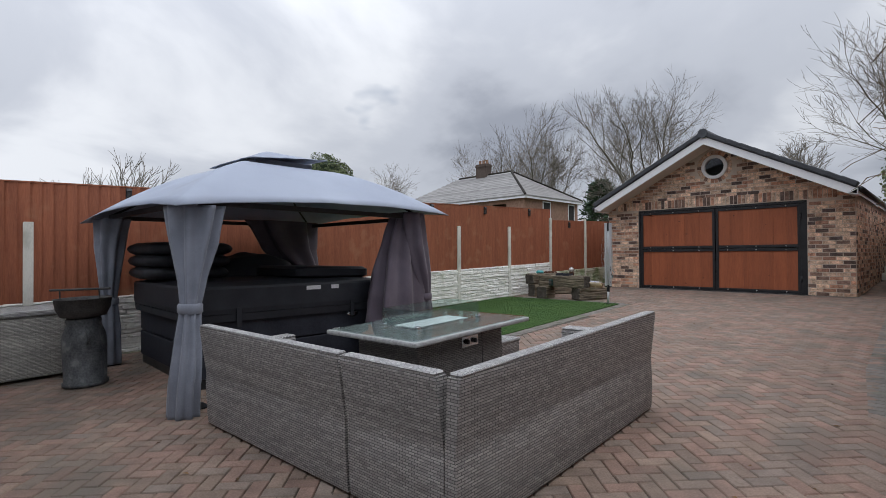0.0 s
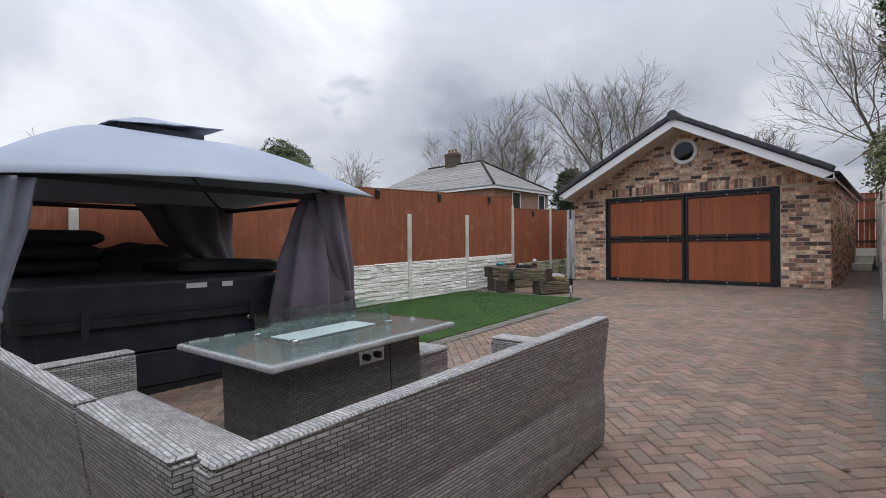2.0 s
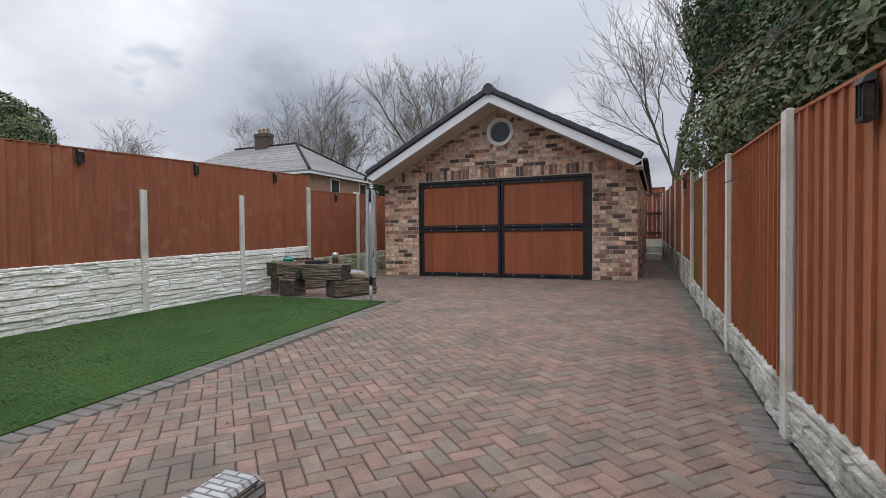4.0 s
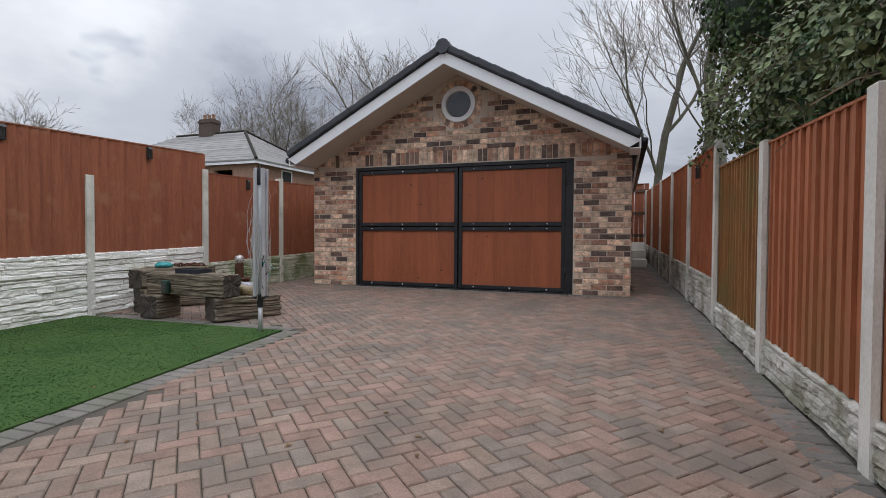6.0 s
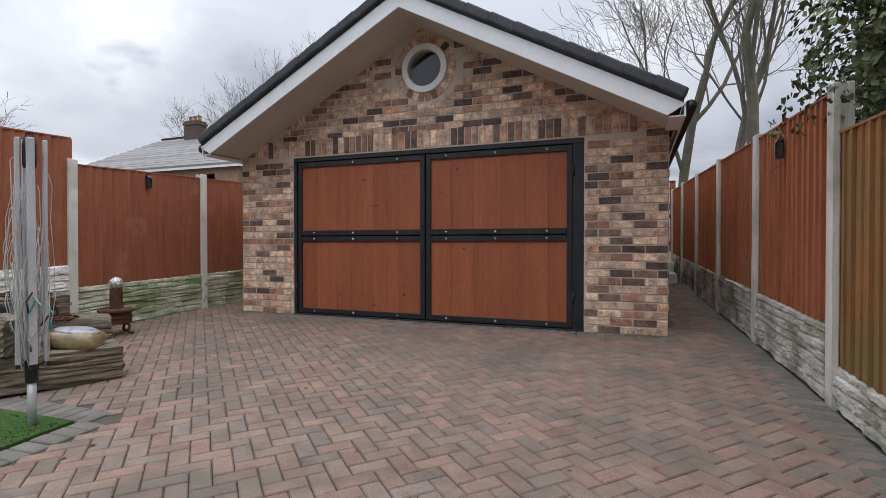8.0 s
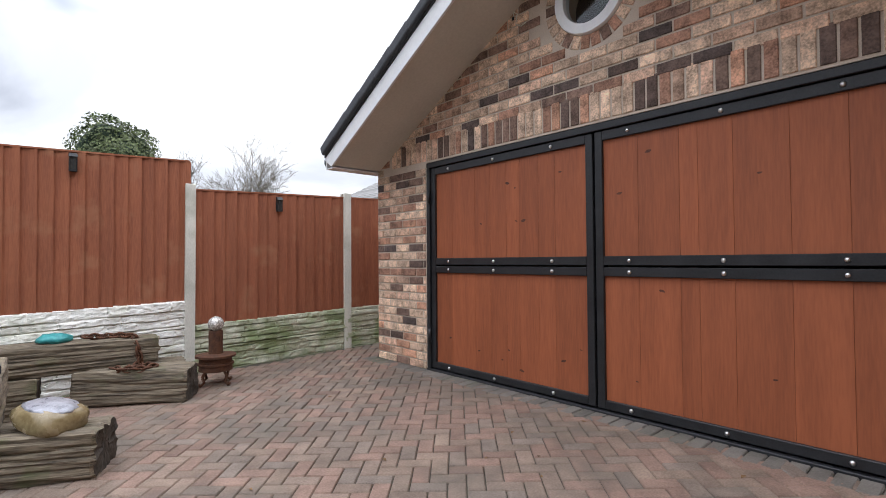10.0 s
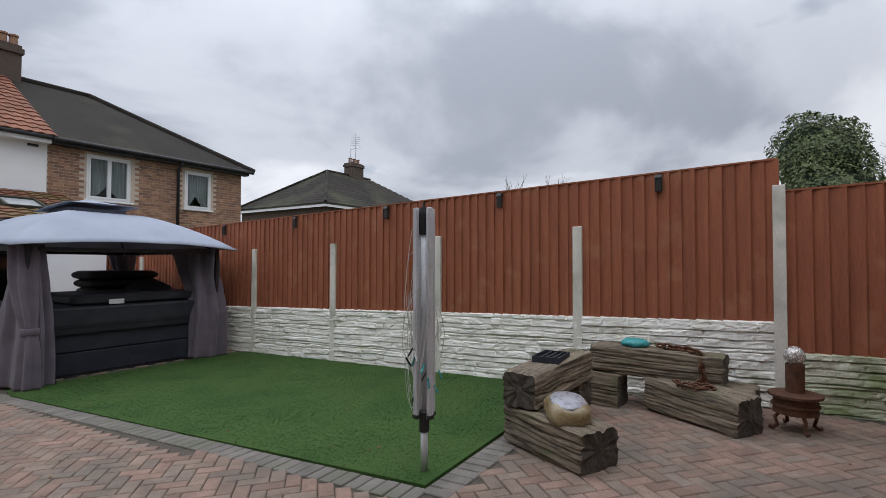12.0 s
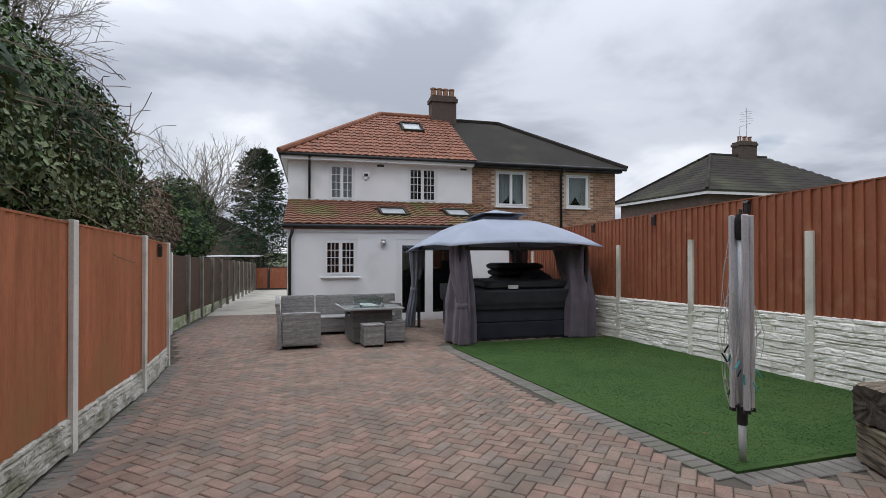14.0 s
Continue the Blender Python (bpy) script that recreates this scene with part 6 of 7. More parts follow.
chain = thing("rusty_chain", pose(-7.0, 12.0, gs + 0.3), "heavy rusty iron chain draped over the oak bench", "chain")
path = [(-7.12, 11.62, 0.60), (-7.10, 11.78, 0.585), (-7.05, 11.90, 0.59), (-6.98, 11.98, 0.58), (-6.93, 12.0, 0.48), (-6.92, 12.02, 0.34), (-6.86, 11.92, 0.325), (-6.78, 11.94, 0.33), (-6.82, 12.06, 0.34),
        (-6.74, 12.1, 0.335), (-6.70, 12.0, 0.33), (-6.80, 11.84, 0.33), (-6.90, 11.80, 0.335)]
pts = [Vector(p) + Vector((0, 0, gs)) for p in path]
links = 0
for a, b in zip(pts, pts[1:]):
    n = max(1, round((b - a).length / 0.052))
    for i in range(n):
        p = a.lerp(b, (i + 0.5) / n) - Vector((-7.0, 12.0, gs + 0.3))
        q = (b - a).to_track_quat("X", "Z").to_matrix().to_4x4()
        bm = bmesh.new()
        torus_link(bm, Matrix.Translation(p) @ q @ Matrix.Rotation(radians(90 * (links % 2) + 20), 4, "X"), 0.042, 0.026, 0.0105)
        part("link", bm, M["rust"], chain, smooth=True)
        links += 1

orn = thing("iron_ornament", pose(-6.93, 12.66, ground_z(12.66)), "rusted iron wheel-hub ornament with a mosaic ball on top", "ornament")
for k in range(4):
    a = k * math.tau / 4 + 0.4
    bm = bmesh.new()
    c, s = math.cos(a), math.sin(a)
    tube(bm, [(0.10 * c, 0.10 * s, 0.16), (0.15 * c, 0.15 * s, 0.10), (0.13 * c, 0.13 * s, 0.04), (0.17 * c, 0.17 * s, 0.015), (0.19 * c, 0.19 * s, 0.03)], 0.014, 8)
    part("foot", bm, M["rust"], orn, smooth=True)
bm = bmesh.new()
lathe(bm, [(0.12, 0.13), (0.155, 0.14), (0.15, 0.19), (0.165, 0.195), (0.165, 0.21), (0.15, 0.215), (0.15, 0.26), (0.185, 0.27), (0.185, 0.29), (0.07, 0.30)], 28)
part("drum", bm, M["rust"], orn)
bm = bmesh.new()
lathe(bm, [(0.065, 0.301), (0.065, 0.52), (0.055, 0.525)], 18)
part("pipe", bm, M["rust"], orn, smooth=False)
bm = bmesh.new()
bmesh.ops.create_icosphere(bm, subdivisions=3, radius=0.075)
bmesh.ops.translate(bm, verts=bm.verts, vec=(0, 0, 0.585))
M["mosaic"] = surf("mirror_mosaic", (0.25, 0.22, 0.2), (0.85, 0.84, 0.8), rough=0.25, scale=45, fine=90, bump=0.8, metal=0.5)
part("mosaic_ball", bm, M["mosaic"], orn, "silver and copper mosaic ball")

bl = thing("bench_light", pose(-6.36, 10.818, gs + 0.40, 0, 0, 0), "small dark green plastic light on the side of the oak bench", "garden light")
part("case", boxes((-0.05, -0.05, -0.085, 0.05, 0.0, 0.07), bevel=0.012, seg=2), M["bottle"], bl)
part("lens", boxes((-0.035, -0.058, -0.06, 0.035, -0.051, 0.03), bevel=0.003), M["lamp_lens"], bl, "smoked lens")

# ---- rotary clothes dryer, folded ----
dr = thing("rotary_clothes_dryer", pose(-4.795, 10.59, ground_z(10.59), 0.2, 0.2, 25), "folded aluminium rotary clothes dryer with tangled grey lines", "clothes dryer")
bm = bmesh.new()
tube(bm, [(0, 0, -0.03), (0, 0, 0.34)], 0.024, 12)
part("ground_tube", bm, M["alu"], dr, smooth=True)
bm = bmesh.new()
tube(bm, [(0, 0, 0.30), (0, 0, 1.74)], 0.019, 10)
part("mast", bm, M["alu"], dr, smooth=True)
bm = bmesh.new()
lathe(bm, [(0.032, 0.27), (0.034, 0.28), (0.034, 0.40), (0.026, 0.41)], 14)
part("lower_hub", bm, M["black"], dr, smooth=False)
bm = bmesh.new()
lathe(bm, [(0.03, 1.56), (0.036, 1.58), (0.036, 1.70), (0.03, 1.74)], 14)
part("upper_hub", bm, M["black"], dr, smooth=False)
bm = bmesh.new()
tube(bm, [(-0.02, 0, 1.74), (-0.015, 0, 1.775), (0.015, 0, 1.775), (0.02, 0, 1.74)], 0.006, 6)
part("hook", bm, M["black"], dr)
for k in range(4):
    a = radians(45 + 90 * k)
    c, s = math.cos(a), math.sin(a)
    bm = bmesh.new()
    o1 = 0.066
    for oz0, oz1 in ((0.38, 1.735),):
        box(bm, -0.020, -0.011, oz0, 0.020, 0.011, oz1, bevel=0.003)
    arm = part("arm", bm, M["alu"], dr)
    arm.matrix_basis = pose(o1 * c, o1 * s, 0, 0.3 * s, -0.3 * c, math.degrees(a) + 90)
    bm = bmesh.new()
    box(bm, -0.022, -0.013, 0.365, 0.022, 0.013, 0.39)
    cap = part("arm_cap", bm, M["black"], dr)
    cap.matrix_basis = arm.matrix_basis.copy()
    bm = bmesh.new()
    tube(bm, [(0.035 * c, 0.035 * s, 0.42), (o1 * c, o1 * s, 1.1)], 0.007, 6)
    part("strut", bm, M["alu"], dr)
rng = random.Random(5)
for k in range(44):
    a0 = rng.uniform(0, math.tau)
    a1 = a0 + rng.uniform(-1.6, 1.6)
    z0, z1 = rng.uniform(0.95, 1.70), rng.uniform(0.36, 0.85)
    r1 = rng.choice((rng.uniform(0.05, 0.10), rng.uniform(0.05, 0.10), rng.uniform(0.1, 0.15)))
    pts = []
    for i in range(9):
        f = i / 8
        r = 0.06 + (r1 - 0.06) * math.sin(math.pi * f) + rng.uniform(-0.012, 0.012)
        a = a0 + (a1 - a0) * f
        pts.append((r * math.cos(a), r * math.sin(a), z0 + (z1 - z0) * (1 - math.cos(math.pi * f)) / 2))
    bm = bmesh.new()
    tube(bm, pts, 0.0022, 4, caps=False)
    part("line", bm, M["cord"], dr)
for k in range(16):
    a, z, r = rng.uniform(0, math.tau), rng.choice((rng.uniform(0.5, 0.75), rng.uniform(0.6, 1.2))), rng.uniform(0.07, 0.11)
    bm = bmesh.new()
    box(bm, -0.006, -0.004, -0.035, 0.006, 0.004, 0.035, bevel=0.002)
    pg = part("peg", bm, M[rng.choice(("cord", "black", "rattan_top", "teal"))], dr)
    pg.matrix_basis = pose(r * math.cos(a), r * math.sin(a), z, rng.uniform(-40, 40), rng.uniform(-40, 40), rng.uniform(0, 180))


# ---- fence lanterns ----
def lantern(m):
    t = thing("fence_light", m, "small black solar lantern screwed to the fence", "fence light", "fence lights")
    bm = boxes((-0.045, -0.010, -0.09, 0.045, 0.0, 0.07), bevel=0.003)
    part("back_plate", bm, M["black"], t)
    bm = bmesh.new()
    vs = [bm.verts.new(p) for p in ((-0.05, -0.0101, 0.055), (0.05, -0.0101, 0.055), (0.05, -0.085, 0.045), (-0.05, -0.085, 0.045),
                                    (-0.045, -0.0101, 0.085), (0.045, -0.0101, 0.085), (0.042, -0.06, 0.075), (-0.042, -0.06, 0.075))]
    for q in ((0, 1, 2, 3), (7, 6, 5, 4), (0, 4, 5, 1), (1, 5, 6, 2), (2, 6, 7, 3), (3, 7, 4, 0)):
        bm.faces.new([vs[i] for i in q])
    part("roof", bm, M["black"], t)
    part("lens", boxes((-0.034, -0.065, -0.075, 0.034, -0.0102, 0.044), bevel=0.004), M["lamp_lens"], t, "smoked lens")
    part("cage", boxes((-0.042, -0.073, -0.085, -0.034, -0.060, 0.0449), (0.034, -0.073, -0.085, 0.042, -0.060, 0.0449), (-0.004, -0.0725, -0.0749, 0.004, -0.0655, 0.0449),
                       (-0.042, -0.073, -0.092, 0.042, -0.0102, -0.0751)), M["black"], t)
    return t


SMALL = Matrix.Diagonal((0.85, 0.8, 1.0, 1.0))
first = lantern(pose(LEFT_X + 0.026, 8.0, 2.17, 0, 0, 90) @ SMALL)
for y in (2.3, 4.2, 6.1, 9.77, 11.57, 13.56):
    copy_thing(first, pose(LEFT_X + 0.026, y, 2.17 + 0.03 * (y - 8) if y < 12.6 else 2.02, 0, 0, 90) @ SMALL)
copy_thing(first, pose(fence_x(6.25) + 0.026, 6.25, 1.585, 0, 0, -84) @ SMALL)
copy_thing(first, pose(fence_x(13.6) + 0.022, 13.6, 1.98, 0, 0, -87.5) @ SMALL)


# ---- houses beyond the fences ----
def hip_house(x0, x1, y0, y1, ze, rx0, rx1, zr, wall, roof, label, chim, openings=(), east=()):
    h = thing("distant_house", pose(0, 0, 0), label, "house", "houses beyond the fences")
    bm = wall_cells(bmesh.new(), x0 + 0.3, x1 - 0.3, -1.0, ze, y0 + 0.3, y0 + 0.55, openings)
    part("wall", bm, M[wall], h)
    part("wall", boxes((x0 + 0.3, y0 + 0.5501, -1.0, x0 + 0.55, y1 - 0.3, ze)), M[wall], h)
    part("wall", boxes((x1 - 0.55, y0 + 0.5501, -1.0, x1 - 0.3, y1 - 0.3, ze)), M[wall], h)
    part("wall", boxes((x0 + 0.5501, y1 - 0.55, -1.0, x1 - 0.5501, y1 - 0.3, ze)), M[wall], h)
    hip_roof(h, x0, x1, y0, y1, ze + 0.1, rx0, rx1, zr, M[roof], names="roof")
    part("fascia", boxes((x0 + 0.02, y0 + 0.02, ze - 0.14, x1 - 0.02, y0 + 0.05, ze - 0.001), (x0 + 0.02, y1 - 0.05, ze - 0.14, x1 - 0.02, y1 - 0.02, ze - 0.001),
                         (x1 - 0.05, y0 + 0.0501, ze - 0.14, x1 - 0.02, y1 - 0.0501, ze - 0.001)), M["white_pvc"], h, "white fascia board")
    part("soffit", boxes((x0 + 0.05, y0 + 0.05, ze - 0.02, x1 - 0.05, y1 - 0.05, ze - 0.005)), M["soffit"], h)
    yr = (y0 + y1) / 2
    for cx, cy in ((x1, y0), (x1, y1)):
        bm = bmesh.new()
        tube(bm, [(cx, cy, ze + 0.12), (rx1, yr, zr + 0.03)], 0.09, 6)
        part("hip_tiles", bm, M["old_slate"], h)
    bm = bmesh.new()
    tube(bm, [(rx0, yr, zr + 0.03), (rx1, yr, zr + 0.03)], 0.09, 6)
    part("ridge_tiles", bm, M["old_slate"], h)
    chimney(h, chim[0], chim[1], zr - 0.5, chim[2], 1.1, 0.7, 3, "soot_brick")
    for z0, z1, ya, yb in east:
        bm = boxes((x1 - 0.30, ya, z0, x1 - 0.27, ya + 0.07, z1), (x1 - 0.30, yb - 0.07, z0, x1 - 0.27, yb, z1), (x1 - 0.30, ya + 0.07, z1 - 0.07, x1 - 0.27, yb - 0.07, z1), (x1 - 0.30, ya + 0.07, z0, x1 - 0.27, yb - 0.07, z0 + 0.07))
        w = part("window", bm, M["white_pvc"], h)
        # pane coloured as the unlit room behind it
        part("pane", boxes((x1 - 0.299, ya + 0.07, z0 + 0.07, x1 - 0.29, yb - 0.07, z1 - 0.07)), M["room_shade"], w)
    # slate courses as thin laps on the two slopes that face the garden
    for sgn in (1,):
        bm = bmesh.new()
        n = 14
        for k in range(1, n):
            f = k / n
            xa, xb = x0 + (rx0 - x0) * f, x1 + (rx1 - x1) * f
            for yq, s in ((y0, 1), (y1, -1)):
                yy = yq + (yr - yq) * f
                zz = ze + 0.1 + (zr - ze - 0.1) * f
                vs = [bm.verts.new(p) for p in ((xa, yy, zz + 0.022), (xb, yy, zz + 0.022), (xb, yy - s * 0.02, zz - 0.008), (xa, yy - s * 0.02, zz - 0.008))]
                bm.faces.new(vs)
                vs = [bm.verts.new(p) for p in ((xa, yy, zz + 0.022), (xb, yy, zz + 0.022), (xb, yy + s * 0.22, zz + 0.022 + 0.2 * (zr - ze) / abs(yr - y0)), (xa, yy + s * 0.22, zz + 0.022 + 0.2 * (zr - ze) / abs(yr - y0)))]
                bm.faces.new(vs)
            xe = x1 + (rx1 - x1) * f
            ya, yb = y0 + (yr - y0) * f, y1 + (yr - y1) * f
            zz = ze + 0.1 + (zr - ze - 0.1) * f
            vs = [bm.verts.new(p) for p in ((xe, ya, zz + 0.022), (xe, yb, zz + 0.022), (xe + 0.02, yb, zz - 0.008), (xe + 0.02, ya, zz - 0.008))]
            bm.faces.new(vs)
        part("slate_course", bm, M[roof], h)["kind"] = "stuff"
    return h


far_house = hip_house(-34.0, -20.0, 28.5, 36.1, 5.2, -29.8, -24.1, 7.75, "far_brick", "grey_slate",
                      "red brick semi-detached house with a pale grey hipped slate roof", (-27.0, 32.3, 8.7), openings=[(-23.2, -21.9, 3.4, 4.8)],
                      east=((3.6, 5.0, 31.0, 32.0), (3.6, 5.0, 34.4, 35.3)))
south_house = hip_house(-32.2, -20.4, -14.4, -6.7, 4.55, -28.2, -24.2, 7.2, "old_brick", "old_slate",
                        "brown brick house with a weathered dark hipped roof", (-26.6, -10.55, 8.05))
# the tall wire aerial and its neighbour on that chimney
bm = bmesh.new()
tube(bm, [(-26.7, -10.5, 8.0), (-26.7, -10.5, 10.1)], 0.025, 6)
for k in range(5):
    tube(bm, [(-26.7 - 0.28 + 0.02 * k, -10.5 + 0.2, 9.3 + 0.14 * k), (-26.7 + 0.28 - 0.02 * k, -10.5 - 0.2, 9.3 + 0.14 * k)], 0.012, 4)
part("aerial", bm, M["alu"], south_house)
bm = bmesh.new()
tube(bm, [(-26.1, -10.4, 7.4), (-26.1, -10.4, 8.9), (-26.8, -10.2, 9.15)], 0.02, 6)
part("aerial", bm, M["alu"], south_house)
# brick terrace, car port and gates at the end of the drive
terrace = thing("terrace_row", pose(0, 0, 0), "brick terrace far down the drive", "house")
part("wall", boxes((3.2, -52, -1.2, 8.2, -34, 3.0)), M["old_brick"], terrace)
bm = prism(bmesh.new(), [(3.0, 3.0), (8.4, 3.0), (5.7, 4.7)], -52.2, -33.8)
part("roof", bm, M["old_slate"], terrace)
for y in (-36, -39.5, -43, -46.5):
    for z in (1.6, -0.3):
        # flat slabs painted with indoor shade as windows
        part("window", boxes((3.15, y - 0.6, z, 3.199, y + 0.6, z + 1.0)), M["room_shade"], terrace)
port = thing("car_port", pose(2.6, -26.0, ground_z(-21) - 0.12), "low car port with a pale corrugated roof", "car port")
part("roof", boxes((-0.9, -3.0, 2.25, 2.4, 3.0, 2.33)), M["render_white"], port)
for x in (-0.8, 2.3):
    for y in (-2.8, 2.8):
        part("post", boxes((x - 0.05, y - 0.05, 0, x + 0.05, y + 0.05, 2.249)), M["black"], port)
gates = thing("drive_gates", pose(0.75, -20.6, ground_z(-20.6)), "pair of red-brown boarded gates in black frames, closed", "gate")
for s in (-1, 1):
    x0, x1 = (-1.95, -0.02) if s < 0 else (0.02, 1.05)
    part("gate_frame", boxes((x0, -0.03, 0.05, x0 + 0.06, 0.03, 1.5), (x1 - 0.06, -0.03, 0.05, x1, 0.03, 1.5), (x0 + 0.06, -0.03, 0.05, x1 - 0.06, 0.03, 0.11),
                             (x0 + 0.06, -0.03, 1.44, x1 - 0.06, 0.03, 1.5)), M["black"], gates)
    n = 12
    for k in range(n):
        a, b = x0 + 0.06 + (x1 - x0 - 0.12) * k / n, x0 + 0.06 + (x1 - x0 - 0.12) * (k + 1) / n
        part("board", boxes((a + 0.002, -0.01, 0.11, b - 0.002, 0.015, 1.44)), M["fence"], gates)
tagged(part("end_wall", boxes((-3.2, -21.2, ground_z(-21), 2.4, -21.0, ground_z(-21) + 1.2)), M["old_brick"]), "low brick wall behind the drive gates", "wall", kind="structure")


# ---- plants ----
M["bark"] = surf("grey_brown_bark", (0.09, 0.08, 0.063), (0.18, 0.16, 0.125), rough=0.95, scale=6, fine=40, bump=0.6, stain=(0.10, 0.11, 0.05), stain_scale=3)
M["twig"] = surf("dark_twigs", (0.13, 0.115, 0.097), (0.24, 0.21, 0.175), rough=0.95, scale=4, bump=0)
M["ivy"] = surf("dark_ivy_leaf", (0.026, 0.054, 0.015), (0.088, 0.145, 0.040), rough=0.45, scale=1.2, fine=30, bump=0, rnd="island", spread=0.55, spec=0.35)
M["shrub"] = surf("olive_green_leaf", (0.07, 0.095, 0.036), (0.145, 0.175, 0.075), rough=0.6, scale=1.2, fine=30, bump=0, rnd="island", spread=0.5)
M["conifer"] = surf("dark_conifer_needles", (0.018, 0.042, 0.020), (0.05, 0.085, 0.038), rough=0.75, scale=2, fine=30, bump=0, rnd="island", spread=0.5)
M["dead"] = surf("dry_brown_stems", (0.085, 0.06, 0.042), (0.19, 0.14, 0.095), rough=0.9, scale=3, fine=30, bump=0, rnd="island", spread=0.4)


def limb(j, p0, p1, r0, r1, seg):
    d = (p1 - p0)
    if d.length < 1e-5:
        return
    d.normalize()
    s = d.orthogonal().normalized()
    u = d.cross(s)
    v = []
    for p, r in ((p0, r0), (p1, r1)):
        v += [tuple(p + (s * math.cos(k * math.tau / seg) + u * math.sin(k * math.tau / seg)) * r) for k in range(seg)]
    j.add(v, [(k, (k + 1) % seg, seg + (k + 1) % seg, seg + k) for k in range(seg)])


def bare_tree(name, x, y, z, height, spread, seed, stems=1, label="bare winter tree with fine upright twigs", droop=0.0, first=0.28, depth=5, trunk_r=0.16, twig=0.008, thin=0.0):
    """A leafless tree: bent trunk, forking limbs, fine twigs."""
    rng = random.Random(seed)
    wood, fine = Joined(), Joined()

    def grow(p, d, length, r, level):
        steps = 4 if level < 2 else 3
        q = p
        for s in range(steps):
            wv = 0.13 if level else 0.05
            d2 = (d + Vector((rng.gauss(0, wv), rng.gauss(0, wv), rng.gauss(0, 0.08) + (0.07 if level else 0.0) - droop * max(0, level - 2)))).normalized()
            e = q + d2 * length / steps
            ra, rb = r * (1 - 0.28 * s / steps), r * (1 - 0.28 * (s + 1) / steps)
            limb(wood if level < 3 else fine, q, e, ra, rb, 7 if level == 0 else 5 if level < 3 else 3)
            if level < depth and (s >= 1 or level > 0) and not (level > 1 and rng.random() < thin):
                for _ in range(1 if level == 0 else rng.choice((1, 1, 1, 2))):
                    a = rng.uniform(0, math.tau)
                    side = d2.orthogonal().normalized()
                    side = (side * math.cos(a) + d2.cross(side) * math.sin(a))
                    w = rng.uniform(0.55, 1.05) * spread
                    nd = (d2 + side * w).normalized()
                    grow(e, nd, length * rng.uniform(0.52, 0.74), max(rb * rng.uniform(0.40, 0.56), twig), level + 1)
            q, d = e, d2
        if level < depth:
            grow(q, (d + Vector((rng.gauss(0, 0.2), rng.gauss(0, 0.2), 0))).normalized(), length * 0.66, max(r * 0.56, twig), level + 1)

    base = Vector((0, 0, 0))
    for s in range(stems):
        a = rng.uniform(0, math.tau)
        lean = 0.0 if stems == 1 else rng.uniform(0.08, 0.22)
        o = Vector((math.cos(a), math.sin(a), 0)) * (0.15 * (stems > 1))
        grow(base + o, Vector((math.cos(a) * lean, math.sin(a) * lean, 1)).normalized(), height * (first + 0.12), trunk_r * rng.uniform(0.8, 1.1), 0)
    t = thing(name, pose(x, y, z), label, "tree", "bare trees")
    wood.link("trunk", M["bark"], t)
    fine.link("crown", M["twig"], t)
    return t


def blob_points(blobs, density, rng):
    for cx, cy, cz, rx, ry, rz in blobs:
        area = 4 * math.pi * (((rx * ry) ** 1.6 + (rx * rz) ** 1.6 + (ry * rz) ** 1.6) / 3) ** (1 / 1.6)
        for _ in range(int(area * density)):
            v = Vector((rng.gauss(0, 1), rng.gauss(0, 1), rng.gauss(0, 1))).normalized()
            k = 1 + 0.28 * noise.noise((cx + v.x * 1.7, cy + v.y * 1.7, cz + v.z * 1.7)) + 0.16 * noise.noise((v.x * 5, v.y * 5, v.z * 5 + cx)) - abs(rng.gauss(0, 0.09))
            yield Vector((cx + v.x * rx * k, cy + v.y * ry * k, cz + v.z * rz * k)), v


def leafy(name, x, y, z, blobs, mat, label, seed, density=190, size=(0.05, 0.10), core=True, category="shrub", keep=None, needle=False):
    """Leaves in their thousands over lumpy masses, with a solid dark core as painted inner shade."""
    rng = random.Random(seed)
    t = thing(name, pose(x, y, z), label, category)
    j = Joined()
    for p, n in blob_points(blobs, density, rng):
        if keep and not keep(p + Vector((x, y, z))):
            continue
        s = rng.uniform(*size)
        up = (n + Vector((rng.gauss(0, 0.5), rng.gauss(0, 0.5), rng.gauss(0.25, 0.5)))).normalized()
        a = up.orthogonal().normalized()
        b = up.cross(a)
        th = rng.uniform(0, math.tau)
        a, b = a * math.cos(th) + b * math.sin(th), b * math.cos(th) - a * math.sin(th)
        w = 0.16 if needle else 0.42
        j.add([tuple(p - a * s * 0.5), tuple(p + b * s * w + up * s * 0.10), tuple(p + a * s * 0.6), tuple(p - b * s * w + up * s * 0.10)], [(0, 1, 2), (0, 2, 3)])
    j.link("leaves", M[mat], t)
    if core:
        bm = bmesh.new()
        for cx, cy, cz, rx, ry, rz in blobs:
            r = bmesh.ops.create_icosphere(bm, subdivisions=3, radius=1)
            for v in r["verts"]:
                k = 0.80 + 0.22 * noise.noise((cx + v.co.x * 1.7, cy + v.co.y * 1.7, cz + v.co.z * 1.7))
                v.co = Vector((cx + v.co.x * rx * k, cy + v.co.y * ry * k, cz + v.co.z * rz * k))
        # solid lumps in dark needle colour imitate the shade between the leaves
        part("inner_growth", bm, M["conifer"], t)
    return t


